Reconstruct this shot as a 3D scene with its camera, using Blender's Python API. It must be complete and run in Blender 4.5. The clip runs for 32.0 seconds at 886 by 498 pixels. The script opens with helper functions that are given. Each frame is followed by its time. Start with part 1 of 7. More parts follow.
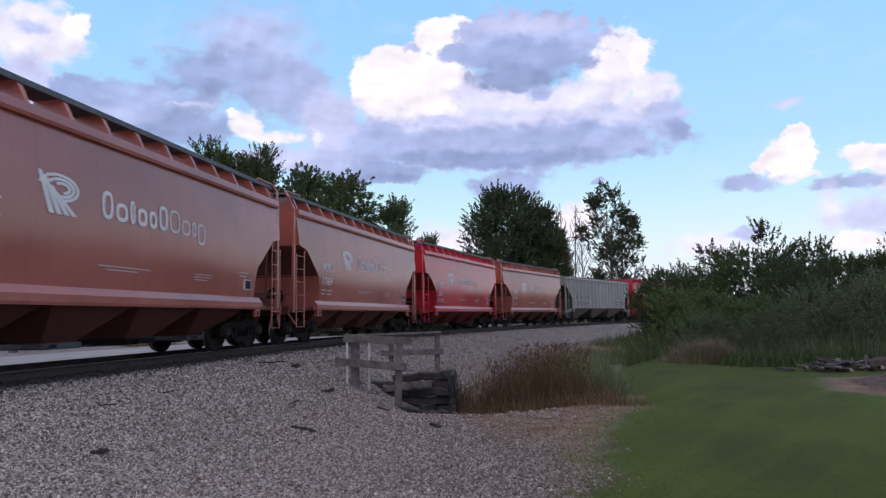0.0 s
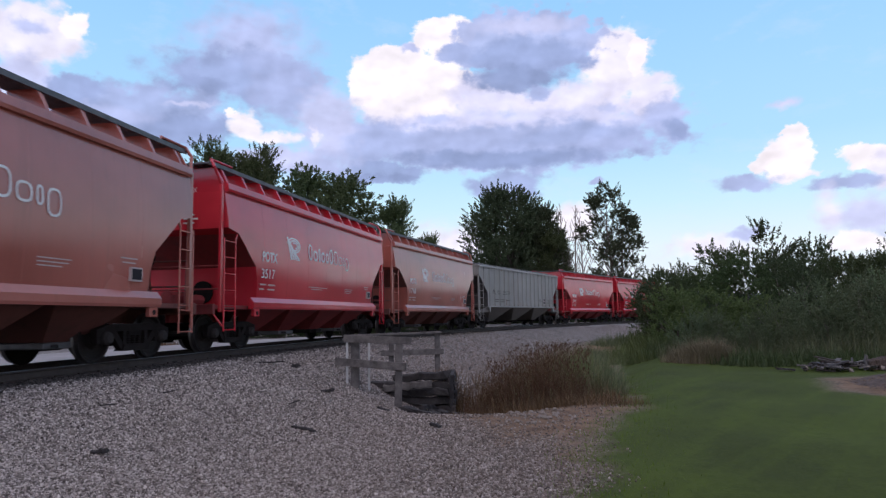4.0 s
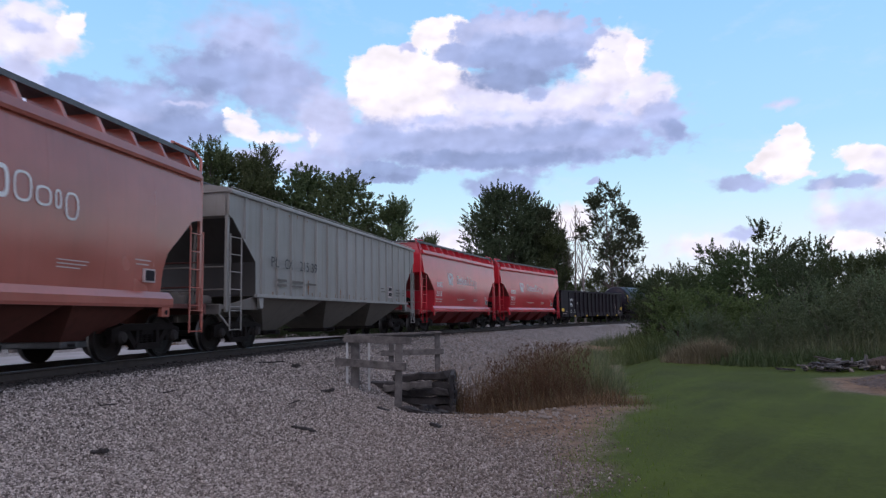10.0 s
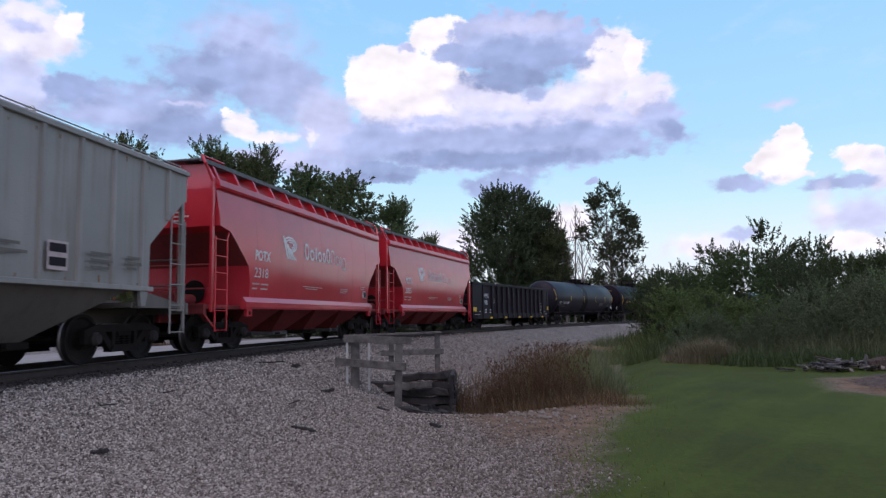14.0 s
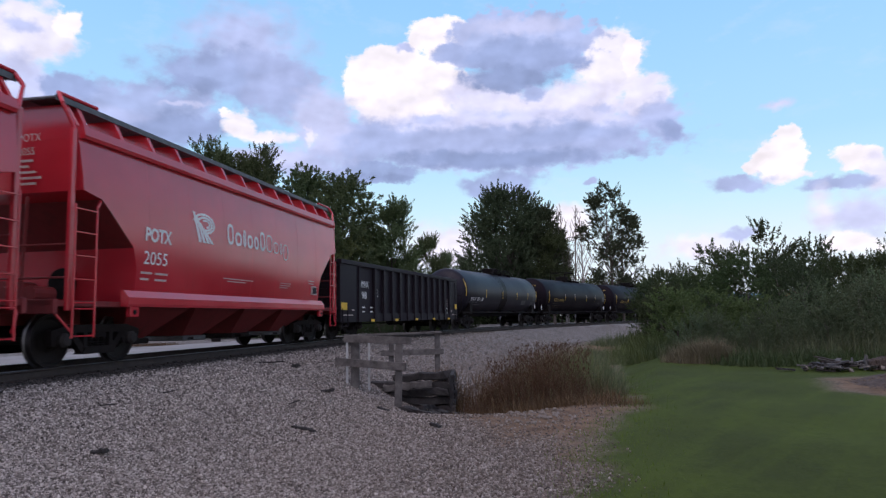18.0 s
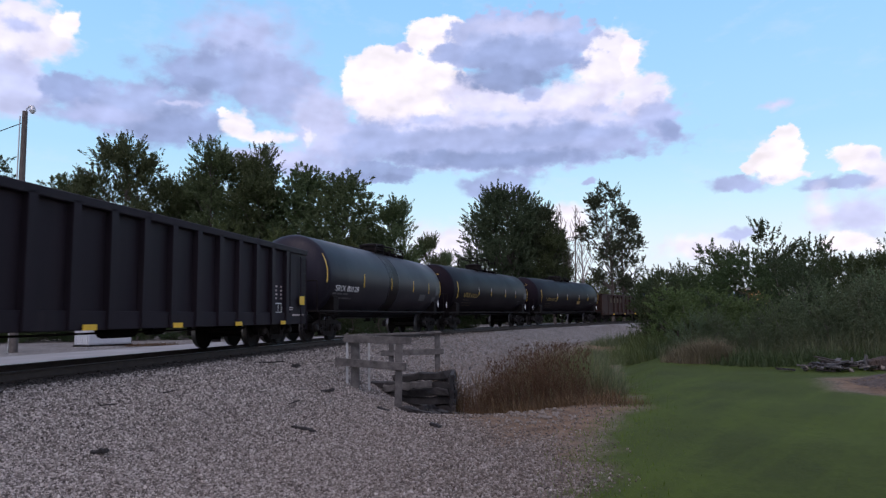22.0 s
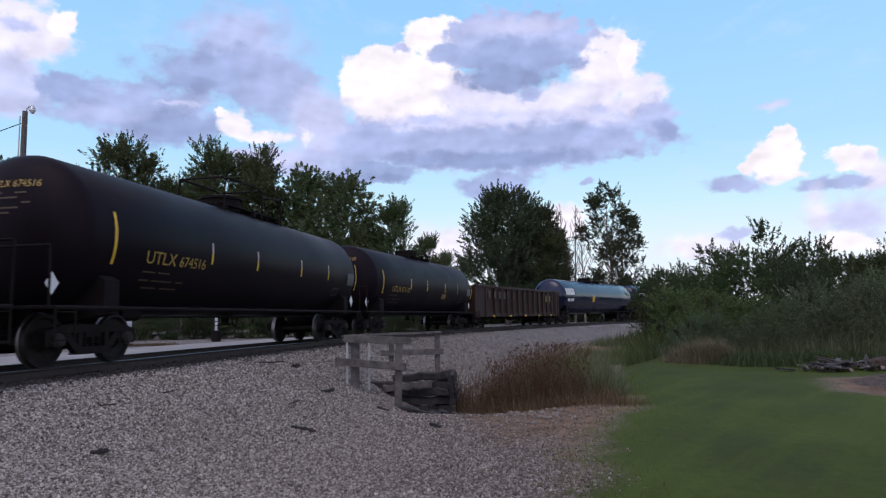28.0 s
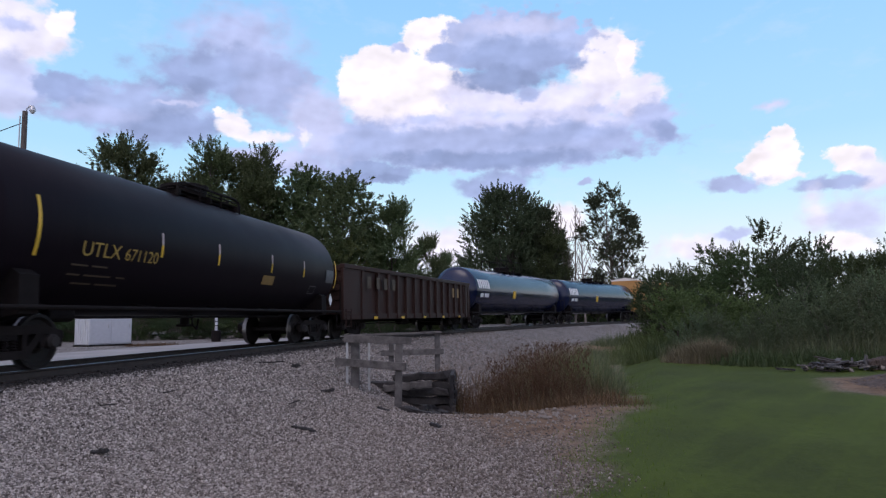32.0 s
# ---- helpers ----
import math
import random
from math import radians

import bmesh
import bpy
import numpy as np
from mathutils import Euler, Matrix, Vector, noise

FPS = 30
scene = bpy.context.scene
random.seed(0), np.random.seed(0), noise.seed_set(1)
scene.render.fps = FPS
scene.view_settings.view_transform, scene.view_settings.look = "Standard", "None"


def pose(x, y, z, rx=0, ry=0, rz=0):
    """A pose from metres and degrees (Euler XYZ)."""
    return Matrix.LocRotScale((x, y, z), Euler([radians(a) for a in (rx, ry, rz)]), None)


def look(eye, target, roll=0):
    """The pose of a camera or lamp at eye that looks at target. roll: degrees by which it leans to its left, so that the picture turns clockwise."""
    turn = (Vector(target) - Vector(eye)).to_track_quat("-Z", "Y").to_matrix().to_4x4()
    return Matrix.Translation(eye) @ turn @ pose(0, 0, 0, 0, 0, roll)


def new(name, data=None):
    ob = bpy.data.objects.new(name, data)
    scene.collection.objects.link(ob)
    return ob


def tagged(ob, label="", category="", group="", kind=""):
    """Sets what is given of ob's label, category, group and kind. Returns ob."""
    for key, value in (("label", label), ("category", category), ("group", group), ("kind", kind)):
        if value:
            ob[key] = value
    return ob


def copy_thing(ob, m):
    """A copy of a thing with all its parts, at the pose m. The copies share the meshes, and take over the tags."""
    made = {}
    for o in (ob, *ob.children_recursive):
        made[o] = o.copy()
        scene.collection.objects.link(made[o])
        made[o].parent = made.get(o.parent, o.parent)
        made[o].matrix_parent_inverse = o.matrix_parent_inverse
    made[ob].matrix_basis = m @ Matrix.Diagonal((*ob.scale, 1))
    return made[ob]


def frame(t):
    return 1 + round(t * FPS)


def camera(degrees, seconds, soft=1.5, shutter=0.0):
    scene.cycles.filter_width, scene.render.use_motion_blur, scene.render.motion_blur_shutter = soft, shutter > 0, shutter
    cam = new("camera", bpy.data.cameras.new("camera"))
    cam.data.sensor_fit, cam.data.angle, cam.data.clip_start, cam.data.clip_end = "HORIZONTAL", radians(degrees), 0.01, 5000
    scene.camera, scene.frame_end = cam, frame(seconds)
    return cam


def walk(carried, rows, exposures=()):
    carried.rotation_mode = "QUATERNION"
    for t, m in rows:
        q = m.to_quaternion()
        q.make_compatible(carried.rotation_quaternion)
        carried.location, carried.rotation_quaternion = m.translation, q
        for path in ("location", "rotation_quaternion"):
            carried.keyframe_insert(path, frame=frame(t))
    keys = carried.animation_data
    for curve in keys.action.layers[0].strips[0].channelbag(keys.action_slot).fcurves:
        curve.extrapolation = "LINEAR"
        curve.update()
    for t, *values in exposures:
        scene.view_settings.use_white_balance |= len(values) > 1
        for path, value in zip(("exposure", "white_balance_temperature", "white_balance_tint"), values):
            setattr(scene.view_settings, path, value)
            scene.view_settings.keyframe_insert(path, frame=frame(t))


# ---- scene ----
# The camera stands still on a stand beside the line.
EYE = 1.6
cam = camera(65.51, 32.0, soft=1.3, shutter=0.35)
PITCH, ROLL = 5.670, -0.976
CAM_POSE = look((0, 0, EYE), (0, 100 * math.cos(radians(PITCH)), EYE + 100 * math.sin(radians(PITCH))), ROLL)
walk(cam, [(0.0, CAM_POSE), (32.0, CAM_POSE)], exposures=[(0.0, 0.17, 6500, 24), (32.0, 0.17, 6500, 24)])

# ---- world, sun, exposure ----
SUN_EL, SUN_AZ = 60.0, 205.0          # degrees; azimuth clockwise from +Y


def make_world():
    w = bpy.data.worlds.new("sky")
    scene.world = w
    w.use_nodes = True
    nt = w.node_tree
    nt.nodes.clear()
    out = nt.nodes.new("ShaderNodeOutputWorld")
    bg = nt.nodes.new("ShaderNodeBackground")
    sky = nt.nodes.new("ShaderNodeTexSky")
    sky.sky_type, sky.sun_disc = "NISHITA", False
    sky.sun_elevation, sky.sun_rotation = radians(SUN_EL), radians(SUN_AZ)
    sky.dust_density, sky.ozone_density = 1.0, 1.6
    bg.inputs["Strength"].default_value = 0.15
    # broken cloud over the rest of the sky
    co = nt.nodes.new("ShaderNodeTexCoord")
    tex = nt.nodes.new("ShaderNodeTexNoise")
    tex.inputs["Scale"].default_value, tex.inputs["Detail"].default_value = 3.0, 5.0
    nt.links.new(co.outputs["Generated"], tex.inputs["Vector"])
    cover = nt.nodes.new("ShaderNodeMapRange")
    for k, v in (("From Min", 0.42), ("From Max", 0.62), ("To Min", 0.05), ("To Max", 0.6)):
        cover.inputs[k].default_value = v
    nt.links.new(tex.outputs["Fac"], cover.inputs["Value"])
    mix = nt.nodes.new("ShaderNodeMix")
    mix.data_type = "RGBA"
    nt.links.new(cover.outputs[0], mix.inputs[0])
    nt.links.new(sky.outputs[0], mix.inputs[6])
    mix.inputs[7].default_value = (6.6, 6.7, 7.2, 1)
    nt.links.new(mix.outputs[2], bg.inputs["Color"])
    nt.links.new(bg.outputs[0], out.inputs["Surface"])


make_world()
sun_data = bpy.data.lights.new("sun", "SUN")
sun_data.energy, sun_data.angle, sun_data.color = 0.6, radians(35), (1.0, 0.95, 0.88)
sun = new("sun", sun_data)
_az, _el = radians(SUN_AZ), radians(SUN_EL)
_dir = Vector((math.sin(_az) * math.cos(_el), math.cos(_az) * math.cos(_el), math.sin(_el)))
sun.matrix_world = look(_dir * 300, (0, 0, 0))


# ---- small tools ----
def bm_new():
    return bmesh.new()


def box(bm, x0, x1, y0, y1, z0, z1, bev=0.0, m=None):
    r = bmesh.ops.create_cube(bm, size=1.0)
    mm = Matrix.LocRotScale(((x0 + x1) / 2, (y0 + y1) / 2, (z0 + z1) / 2), None, (abs(x1 - x0), abs(y1 - y0), abs(z1 - z0)))
    bmesh.ops.transform(bm, matrix=(m @ mm) if m else mm, verts=r["verts"])
    if bev > 0:
        es = list({e for v in r["verts"] for e in v.link_edges})
        bmesh.ops.bevel(bm, geom=es, offset=bev, segments=1, affect="EDGES")
    return bm


def tube(bm, p, q, r, seg=8, r2=None):
    p, q = Vector(p), Vector(q)
    d = q - p
    m = Matrix.Translation((p + q) / 2) @ d.to_track_quat("Z", "Y").to_matrix().to_4x4()
    bmesh.ops.create_cone(bm, cap_ends=True, segments=seg, radius1=r, radius2=r if r2 is None else r2, depth=d.length, matrix=m)
    return bm


def path_tube(bm, pts, r, seg=6):
    for a, b in zip(pts, pts[1:]):
        tube(bm, a, b, r, seg)
    return bm


def prism(bm, poly, axis, a, b):
    """A closed polygon pushed from a to b along axis ('x': polygon is y,z; 'y': polygon is x,z)."""
    def at(pt, t):
        return (t, pt[0], pt[1]) if axis == "x" else (pt[0], t, pt[1])
    va = [bm.verts.new(at(pt, a)) for pt in poly]
    vb = [bm.verts.new(at(pt, b)) for pt in poly]
    n = len(poly)
    bm.faces.new(va)
    bm.faces.new(list(reversed(vb)))
    for i in range(n):
        bm.faces.new((va[i], vb[i], vb[(i + 1) % n], va[(i + 1) % n]))
    return bm


def to_mesh(name, bm, mat=None, smooth=None):
    bmesh.ops.recalc_face_normals(bm, faces=bm.faces)
    me = bpy.data.meshes.new(name)
    bm.to_mesh(me)
    bm.free()
    if mat:
        me.materials.append(mat)
    if smooth is not None:
        me.shade_smooth()
        me.set_sharp_from_angle(angle=radians(smooth))
    return me


def part(name, bm, mat, parent, label="", smooth=None, at=None):
    me = bm if isinstance(bm, bpy.types.Mesh) else to_mesh(name, bm, mat, smooth)
    ob = new(name, me)
    ob.parent = parent
    if at:
        ob.matrix_basis = at
    return tagged(ob, label)


def thing(name, label, category, group="", kind="", bm=None, mat=None, smooth=None):
    ob = new(name, to_mesh(name, bm, mat, smooth) if bm else None)
    return tagged(ob, label, category, group, kind)


def sstep(a, b, x):
    t = min(1.0, max(0.0, (x - a) / (b - a)))
    return t * t * (3 - 2 * t)


# ---- materials ----
class Nodes:
    def __init__(self, name):
        self.m = bpy.data.materials.new(name)
        self.m.use_nodes = True
        self.t = self.m.node_tree
        self.b = self.t.nodes["Principled BSDF"]
        self.co = self.t.nodes.new("ShaderNodeTexCoord").outputs["Object"]

    def node(self, kind, **inputs):
        n = self.t.nodes.new(kind)
        for k, v in inputs.items():
            self.put(n.inputs[k.replace("_", " ")], v)
        return n

    def put(self, socket, v):
        if isinstance(v, bpy.types.NodeSocket):
            self.t.links.new(v, socket)
        else:
            socket.default_value = v

    def scaled(self, sx, sy, sz, offset=None):
        n = self.t.nodes.new("ShaderNodeMapping")
        n.inputs["Scale"].default_value = (sx, sy, sz)
        self.t.links.new(self.co, n.inputs["Vector"])
        if offset is not None:
            self.t.links.new(offset, n.inputs["Location"])
        return n.outputs[0]

    def noise(self, vec, scale, detail=4.0, rough=0.55):
        n = self.node("ShaderNodeTexNoise", Vector=vec, Scale=scale, Detail=detail, Roughness=rough)
        return n.outputs["Fac"]

    def ramp(self, fac, stops):
        n = self.t.nodes.new("ShaderNodeValToRGB")
        e = n.color_ramp.elements
        while len(e) < len(stops):
            e.new(0.5)
        for el, (p, c) in zip(e, stops):
            el.position, el.color = p, (*c, 1) if len(c) == 3 else c
        self.put(n.inputs["Fac"], fac)
        return n.outputs["Color"]

    def mix(self, fac, a, b, blend="MIX"):
        n = self.t.nodes.new("ShaderNodeMix")
        n.data_type, n.blend_type = "RGBA", blend
        self.put(n.inputs[0], fac)
        for s, v in ((n.inputs[6], a), (n.inputs[7], b)):
            self.put(s, (*v, 1) if isinstance(v, tuple) and len(v) == 3 else v)
        return n.outputs[2]

    def math(self, op, a, b=0.0, c=None):
        n = self.t.nodes.new("ShaderNodeMath")
        n.operation = op
        self.put(n.inputs[0], a)
        self.put(n.inputs[1], b)
        if c is not None:
            self.put(n.inputs[2], c)
        return n.outputs[0]

    def map(self, v, a, b, c, d):
        n = self.node("ShaderNodeMapRange", Value=v)
        for k, x in (("From Min", a), ("From Max", b), ("To Min", c), ("To Max", d)):
            n.inputs[k].default_value = x
        return n.outputs[0]

    def bump(self, height, strength=0.3, distance=0.02):
        n = self.node("ShaderNodeBump", Height=height, Strength=strength, Distance=distance)
        self.t.links.new(n.outputs[0], self.b.inputs["Normal"])

    def done(self, color=None, rough=None, metal=None, spec=None):
        for k, v in (("Base Color", color), ("Roughness", rough), ("Metallic", metal), ("Specular IOR Level", spec)):
            if v is not None:
                self.put(self.b.inputs[k], (*v, 1) if isinstance(v, tuple) and len(v) == 3 else v)
        return self.m


def rnd_offset(n):
    """A random shift of the pattern for each object."""
    info = n.t.nodes.new("ShaderNodeObjectInfo")
    c = n.node("ShaderNodeCombineXYZ", X=n.math("MULTIPLY", info.outputs["Random"], 91.0), Y=n.math("MULTIPLY", info.outputs["Random"], 37.0))
    return c.outputs[0]


def paint_mat(name, base, dirt, rough=0.42, amount=0.5, streak=0.6, spec=0.5, tint=None):
    """Weathered rail-car paint: broad fading, vertical streaks of grime, fine speckle."""
    n = Nodes(name)
    off = rnd_offset(n)
    broad = n.noise(n.scaled(0.35, 0.35, 0.5, off), 1.0, 3)
    streaks = n.noise(n.scaled(5.0, 5.0, 0.25, off), 1.0, 5, 0.65)
    fine = n.noise(n.scaled(30, 30, 30, off), 1.0, 4, 0.6)
    if tint:
        n.b.inputs["Specular Tint"].default_value = (*tint, 1)
    light = tuple(min(1.0, c * 1.18 + 0.01) for c in base) if max(base) > 0.05 else tuple(c * 1.25 for c in base)
    dark = tuple(c * 0.82 for c in base)
    c1 = n.mix(n.map(broad, 0.3, 0.7, 0, 1), dark, light)
    c2 = n.mix(n.math("MULTIPLY", n.map(streaks, 0.5, 0.8, 0, 1), streak * amount), c1, dirt)
    c3 = n.mix(n.math("MULTIPLY", n.map(fine, 0.55, 0.8, 0, 1), 0.35 * amount), c2, dirt)
    n.bump(n.math("ADD", broad, n.math("MULTIPLY", fine, 0.012)), 0.1, 0.03)
    return n.done(c3, n.map(broad, 0.3, 0.7, rough - 0.04, rough + 0.1), 0.0, spec)


def plain_mat(name, base, rough=0.6, metal=0.0, var=0.25, scale=6.0, bump=0.15, dist=0.01, spec=None):
    n = Nodes(name)
    off = rnd_offset(n)
    a = n.noise(n.scaled(scale, scale, scale, off), 1.0, 5)
    b = n.noise(n.scaled(scale * 9, scale * 9, scale * 9, off), 1.0, 4)
    f = n.math("ADD", n.math("MULTIPLY", a, 0.65), n.math("MULTIPLY", b, 0.35))
    lo, hi = tuple(c * (1 - var) for c in base), tuple(min(1, c * (1 + var)) for c in base)
    n.bump(f, bump, dist)
    return n.done(n.mix(n.map(f, 0.35, 0.65, 0, 1), lo, hi), n.map(b, 0.3, 0.7, max(0.05, rough - 0.08), min(1, rough + 0.1)), metal, spec)


M = {}
M["red"] = paint_mat("red_paint", (0.52, 0.023, 0.036), (0.18, 0.04, 0.04), 0.17, 0.3, 0.5, 0.75)
M["brown"] = paint_mat("faded_red_brown_paint", (0.395, 0.112, 0.083), (0.17, 0.072, 0.056), 0.19, 0.5, 0.6, 0.75)
# grimy lower paint of the bays; it also paints the end hollows' shade
M["red_grimy_shade"] = paint_mat("grimy_shaded_red_paint", (0.2, 0.024, 0.024), (0.05, 0.025, 0.02), 0.65, 0.9, 0.6, 0.3)
M["brown_grimy_shade"] = paint_mat("grimy_shaded_brown_paint", (0.14, 0.046, 0.036), (0.045, 0.026, 0.02), 0.7, 1.0, 0.6, 0.3)
M["grey"] = paint_mat("grey_paint", (0.272, 0.265, 0.245), (0.15, 0.105, 0.072), 0.5, 1.0)
M["greydirt"] = paint_mat("grey_brown_grime", (0.14, 0.125, 0.108), (0.06, 0.05, 0.04), 0.7, 0.8)
# grey car's end hollows: their shade as a near-black colour
M["end_grime"] = paint_mat("shaded_end_slope", (0.05, 0.046, 0.042), (0.025, 0.02, 0.018), 0.75, 0.9)
M["black"] = paint_mat("black_car_paint", (0.0166, 0.0128, 0.0162), (0.033, 0.027, 0.028), 0.55, 0.7, 0.7, 0.14, (1.0, 0.84, 0.98))
M["tank"] = paint_mat("black_tank_paint", (0.0092, 0.0067, 0.0092), (0.018, 0.0128, 0.0135), 0.42, 0.6, 0.6, 0.06, (1.0, 0.88, 1.0))
M["tank_dusty"] = paint_mat("dusty_black_tank_paint", (0.0142, 0.0124, 0.0182), (0.033, 0.028, 0.031), 0.4, 0.8, 0.7, 0.16, (0.95, 0.92, 1.0))
M["glosstank"] = paint_mat("glossy_blue_black_tank_paint", (0.005, 0.01, 0.036), (0.012, 0.014, 0.026), 0.17, 0.15, 0.6, 0.45)
M["brownblack"] = paint_mat("dark_brown_car_paint", (0.036, 0.0175, 0.0135), (0.06, 0.032, 0.023), 0.6, 0.7, 0.6, 0.2)
M["ochre"] = paint_mat("ochre_car_paint", (0.5, 0.25, 0.07), (0.2, 0.12, 0.06), 0.5, 0.5)
M["roofpale"] = paint_mat("pale_roof_paint", (0.6, 0.57, 0.52), (0.3, 0.26, 0.2), 0.5, 0.5)
M["rust"] = plain_mat("orange_rust_stain", (0.22, 0.1, 0.045), 0.9, 0, 0.4, 8)
M["iron"] = plain_mat("dirty_cast_iron", (0.0165, 0.0125, 0.0115), 0.8, 0.0, spec=0.12)
M["under"] = plain_mat("dark_underframe", (0.0125, 0.0095, 0.009), 0.8, 0.0, spec=0.12)
M["cap"] = plain_mat("dusty_bearing_cap", (0.04, 0.035, 0.033), 0.8, 0, spec=0.15)
M["tread"] = plain_mat("polished_tread_steel", (0.2, 0.19, 0.185), 0.42, 1.0, 0.1)
M["wheel"] = plain_mat("rusty_wheel_steel", (0.018, 0.0145, 0.013), 0.7, 0.0, spec=0.2)
M["grate"] = plain_mat("galvanised_grating", (0.12, 0.12, 0.125), 0.55, 0.6)
M["white"] = plain_mat("white_lettering", (0.75, 0.74, 0.72), 0.5, 0, 0.08)
M["yellow"] = plain_mat("yellow_marking", (0.75, 0.46, 0.03), 0.5, 0, 0.12)
M["letter_dark"] = plain_mat("dark_grey_lettering", (0.03, 0.03, 0.033), 0.6, 0, 0.1)
M["letter_yellow"] = plain_mat("faded_yellow_lettering", (0.4, 0.26, 0.055), 0.6, 0, 0.2)
M["letter_ochre"] = plain_mat("dull_ochre_patch", (0.25, 0.15, 0.04), 0.6, 0, 0.2)
M["letter_brown"] = plain_mat("faint_stencil_paint", (0.07, 0.048, 0.026), 0.7, 0, 0.2)
M["faded"] = plain_mat("faded_white_stencil", (0.5, 0.4, 0.38), 0.6, 0, 0.2)
M["rail"] = plain_mat("rusty_rail_steel", (0.05, 0.036, 0.03), 0.6, 0.4)
M["railtop"] = plain_mat("worn_rail_head_steel", (0.32, 0.32, 0.34), 0.35, 1.0, 0.08)
M["tie"] = plain_mat("creosoted_timber", (0.04, 0.031, 0.026), 0.85, 0, 0.35, 4)
M["oldwood"] = plain_mat("bleached_timber", (0.1, 0.092, 0.087), 0.85, 0, 0.55, 5, 0.5)
M["darkwood"] = plain_mat("tarred_timber", (0.026, 0.0232, 0.0225), 0.9, 0, 0.7, 5, 0.8, 0.03)
M["whitebox"] = plain_mat("white_cabinet_paint", (0.52, 0.53, 0.55), 0.5, 0, 0.06)
M["polewood"] = plain_mat("weathered_pole_timber", (0.1, 0.085, 0.075), 0.85, 0, 0.3)
M["galv"] = plain_mat("galvanised_steel", (0.5, 0.5, 0.5), 0.4, 0.8, 0.1)
M["lampglass"] = plain_mat("lamp_lens", (0.6, 0.6, 0.58), 0.2, 0, 0.05)
M["bark"] = plain_mat("grey_brown_bark", (0.11, 0.09, 0.075), 0.9, 0, 0.35, 9, 0.6, 0.03)
M["deadwood"] = plain_mat("bare_dead_wood", (0.23, 0.2, 0.18), 0.9, 0, 0.3, 9, 0.5, 0.02)


def leaf_mat(name, base, var=0.45):
    n = Nodes(name)
    geo = n.t.nodes.new("ShaderNodeNewGeometry")
    info = n.t.nodes.new("ShaderNodeObjectInfo")
    r = geo.outputs["Random Per Island"]
    broad = n.noise(n.scaled(0.6, 0.6, 0.6, rnd_offset(n)), 1.0, 3)
    dark = tuple(c * (1 - var) for c in base)
    lite = (base[0] * (1 + var * 1.1), base[1] * (1 + var), base[2] * (1 + var * 0.4))
    c = n.mix(n.math("ADD", n.math("MULTIPLY", r, 0.55), n.math("MULTIPLY", broad, 0.45)), dark, lite)
    hsv = n.node("ShaderNodeHueSaturation", Color=c, Hue=n.map(info.outputs["Random"], 0, 1, 0.475, 0.52), Value=n.map(info.outputs["Random"], 0, 1, 0.8, 1.2))
    n.done(hsv.outputs[0], 0.6, 0.0, 0.25)
    tr = n.node("ShaderNodeBsdfTranslucent", Color=hsv.outputs[0])
    mx = n.node("ShaderNodeMixShader", Fac=0.3)
    n.t.links.new(n.b.outputs[0], mx.inputs[1])
    n.t.links.new(tr.outputs[0], mx.inputs[2])
    n.t.links.new(mx.outputs[0], n.t.nodes["Material Output"].inputs["Surface"])
    return n.m


M["leaf"] = leaf_mat("green_leaves", (0.056, 0.083, 0.034), 0.38)
M["leaf_dark"] = leaf_mat("dark_green_leaves", (0.05, 0.075, 0.036), 0.35)
M["leaf_tree_dark"] = leaf_mat("deep_green_tree_leaves", (0.092, 0.124, 0.06), 0.28)
M["leaf_far"] = leaf_mat("dark_far_tree_leaves", (0.064, 0.085, 0.048), 0.3)
M["leaf_olive"] = leaf_mat("olive_leaves", (0.1, 0.13, 0.055))
M["leaf_bright"] = leaf_mat("fresh_green_leaves", (0.1, 0.15, 0.056), 0.35)
M["grass"] = leaf_mat("lawn_blades", (0.09, 0.135, 0.016), 0.2)
M["grass_dry"] = leaf_mat("dry_reddish_grass", (0.113, 0.069, 0.045), 0.55)
M["grass_tan"] = leaf_mat("tan_seed_grass", (0.21, 0.195, 0.125), 0.4)
M["weed"] = leaf_mat("grey_green_weeds", (0.11, 0.13, 0.075), 0.45)

# ---- the line of the track ----
RAIL_TOP = EYE - 0.7375
TRACK_DS = 0.25


def curvature(s):
    s = min(64.0, max(-2.0, s))
    return 0.002268 + 0.000418 * s - 0.0000065 * s * s


def build_line():
    table = {}
    x, y, th = -7.472, 12.0, 0.17054
    table[0] = (x, y, th)
    for i in range(1, 1001):
        th2 = th + curvature((i - 0.5) * TRACK_DS) * TRACK_DS
        a = (th + th2) / 2
        x, y, th = x + math.sin(a) * TRACK_DS, y + math.cos(a) * TRACK_DS, th2
        table[i] = (x, y, th)
    x, y, th = table[0]
    for i in range(-1, -801, -1):
        th2 = th - curvature((i + 0.5) * TRACK_DS) * TRACK_DS
        a = (th + th2) / 2
        x, y, th = x - math.sin(a) * TRACK_DS, y - math.cos(a) * TRACK_DS, th2
        table[i] = (x, y, th)
    return table


LINE = build_line()


def line_at(s, lateral=0.0):
    """Place and heading on the track at s metres; lateral is to the side where the camera stands."""
    f = s / TRACK_DS
    i = math.floor(f)
    i = min(998, max(-799, i))
    u = f - i
    a, b = LINE[i], LINE[i + 1]
    x, y, th = (a[k] + (b[k] - a[k]) * u for k in range(3))
    return x + math.cos(th) * lateral, y - math.sin(th) * lateral, th


LINE_PTS = np.array([LINE[i] for i in range(-800, 1001)])


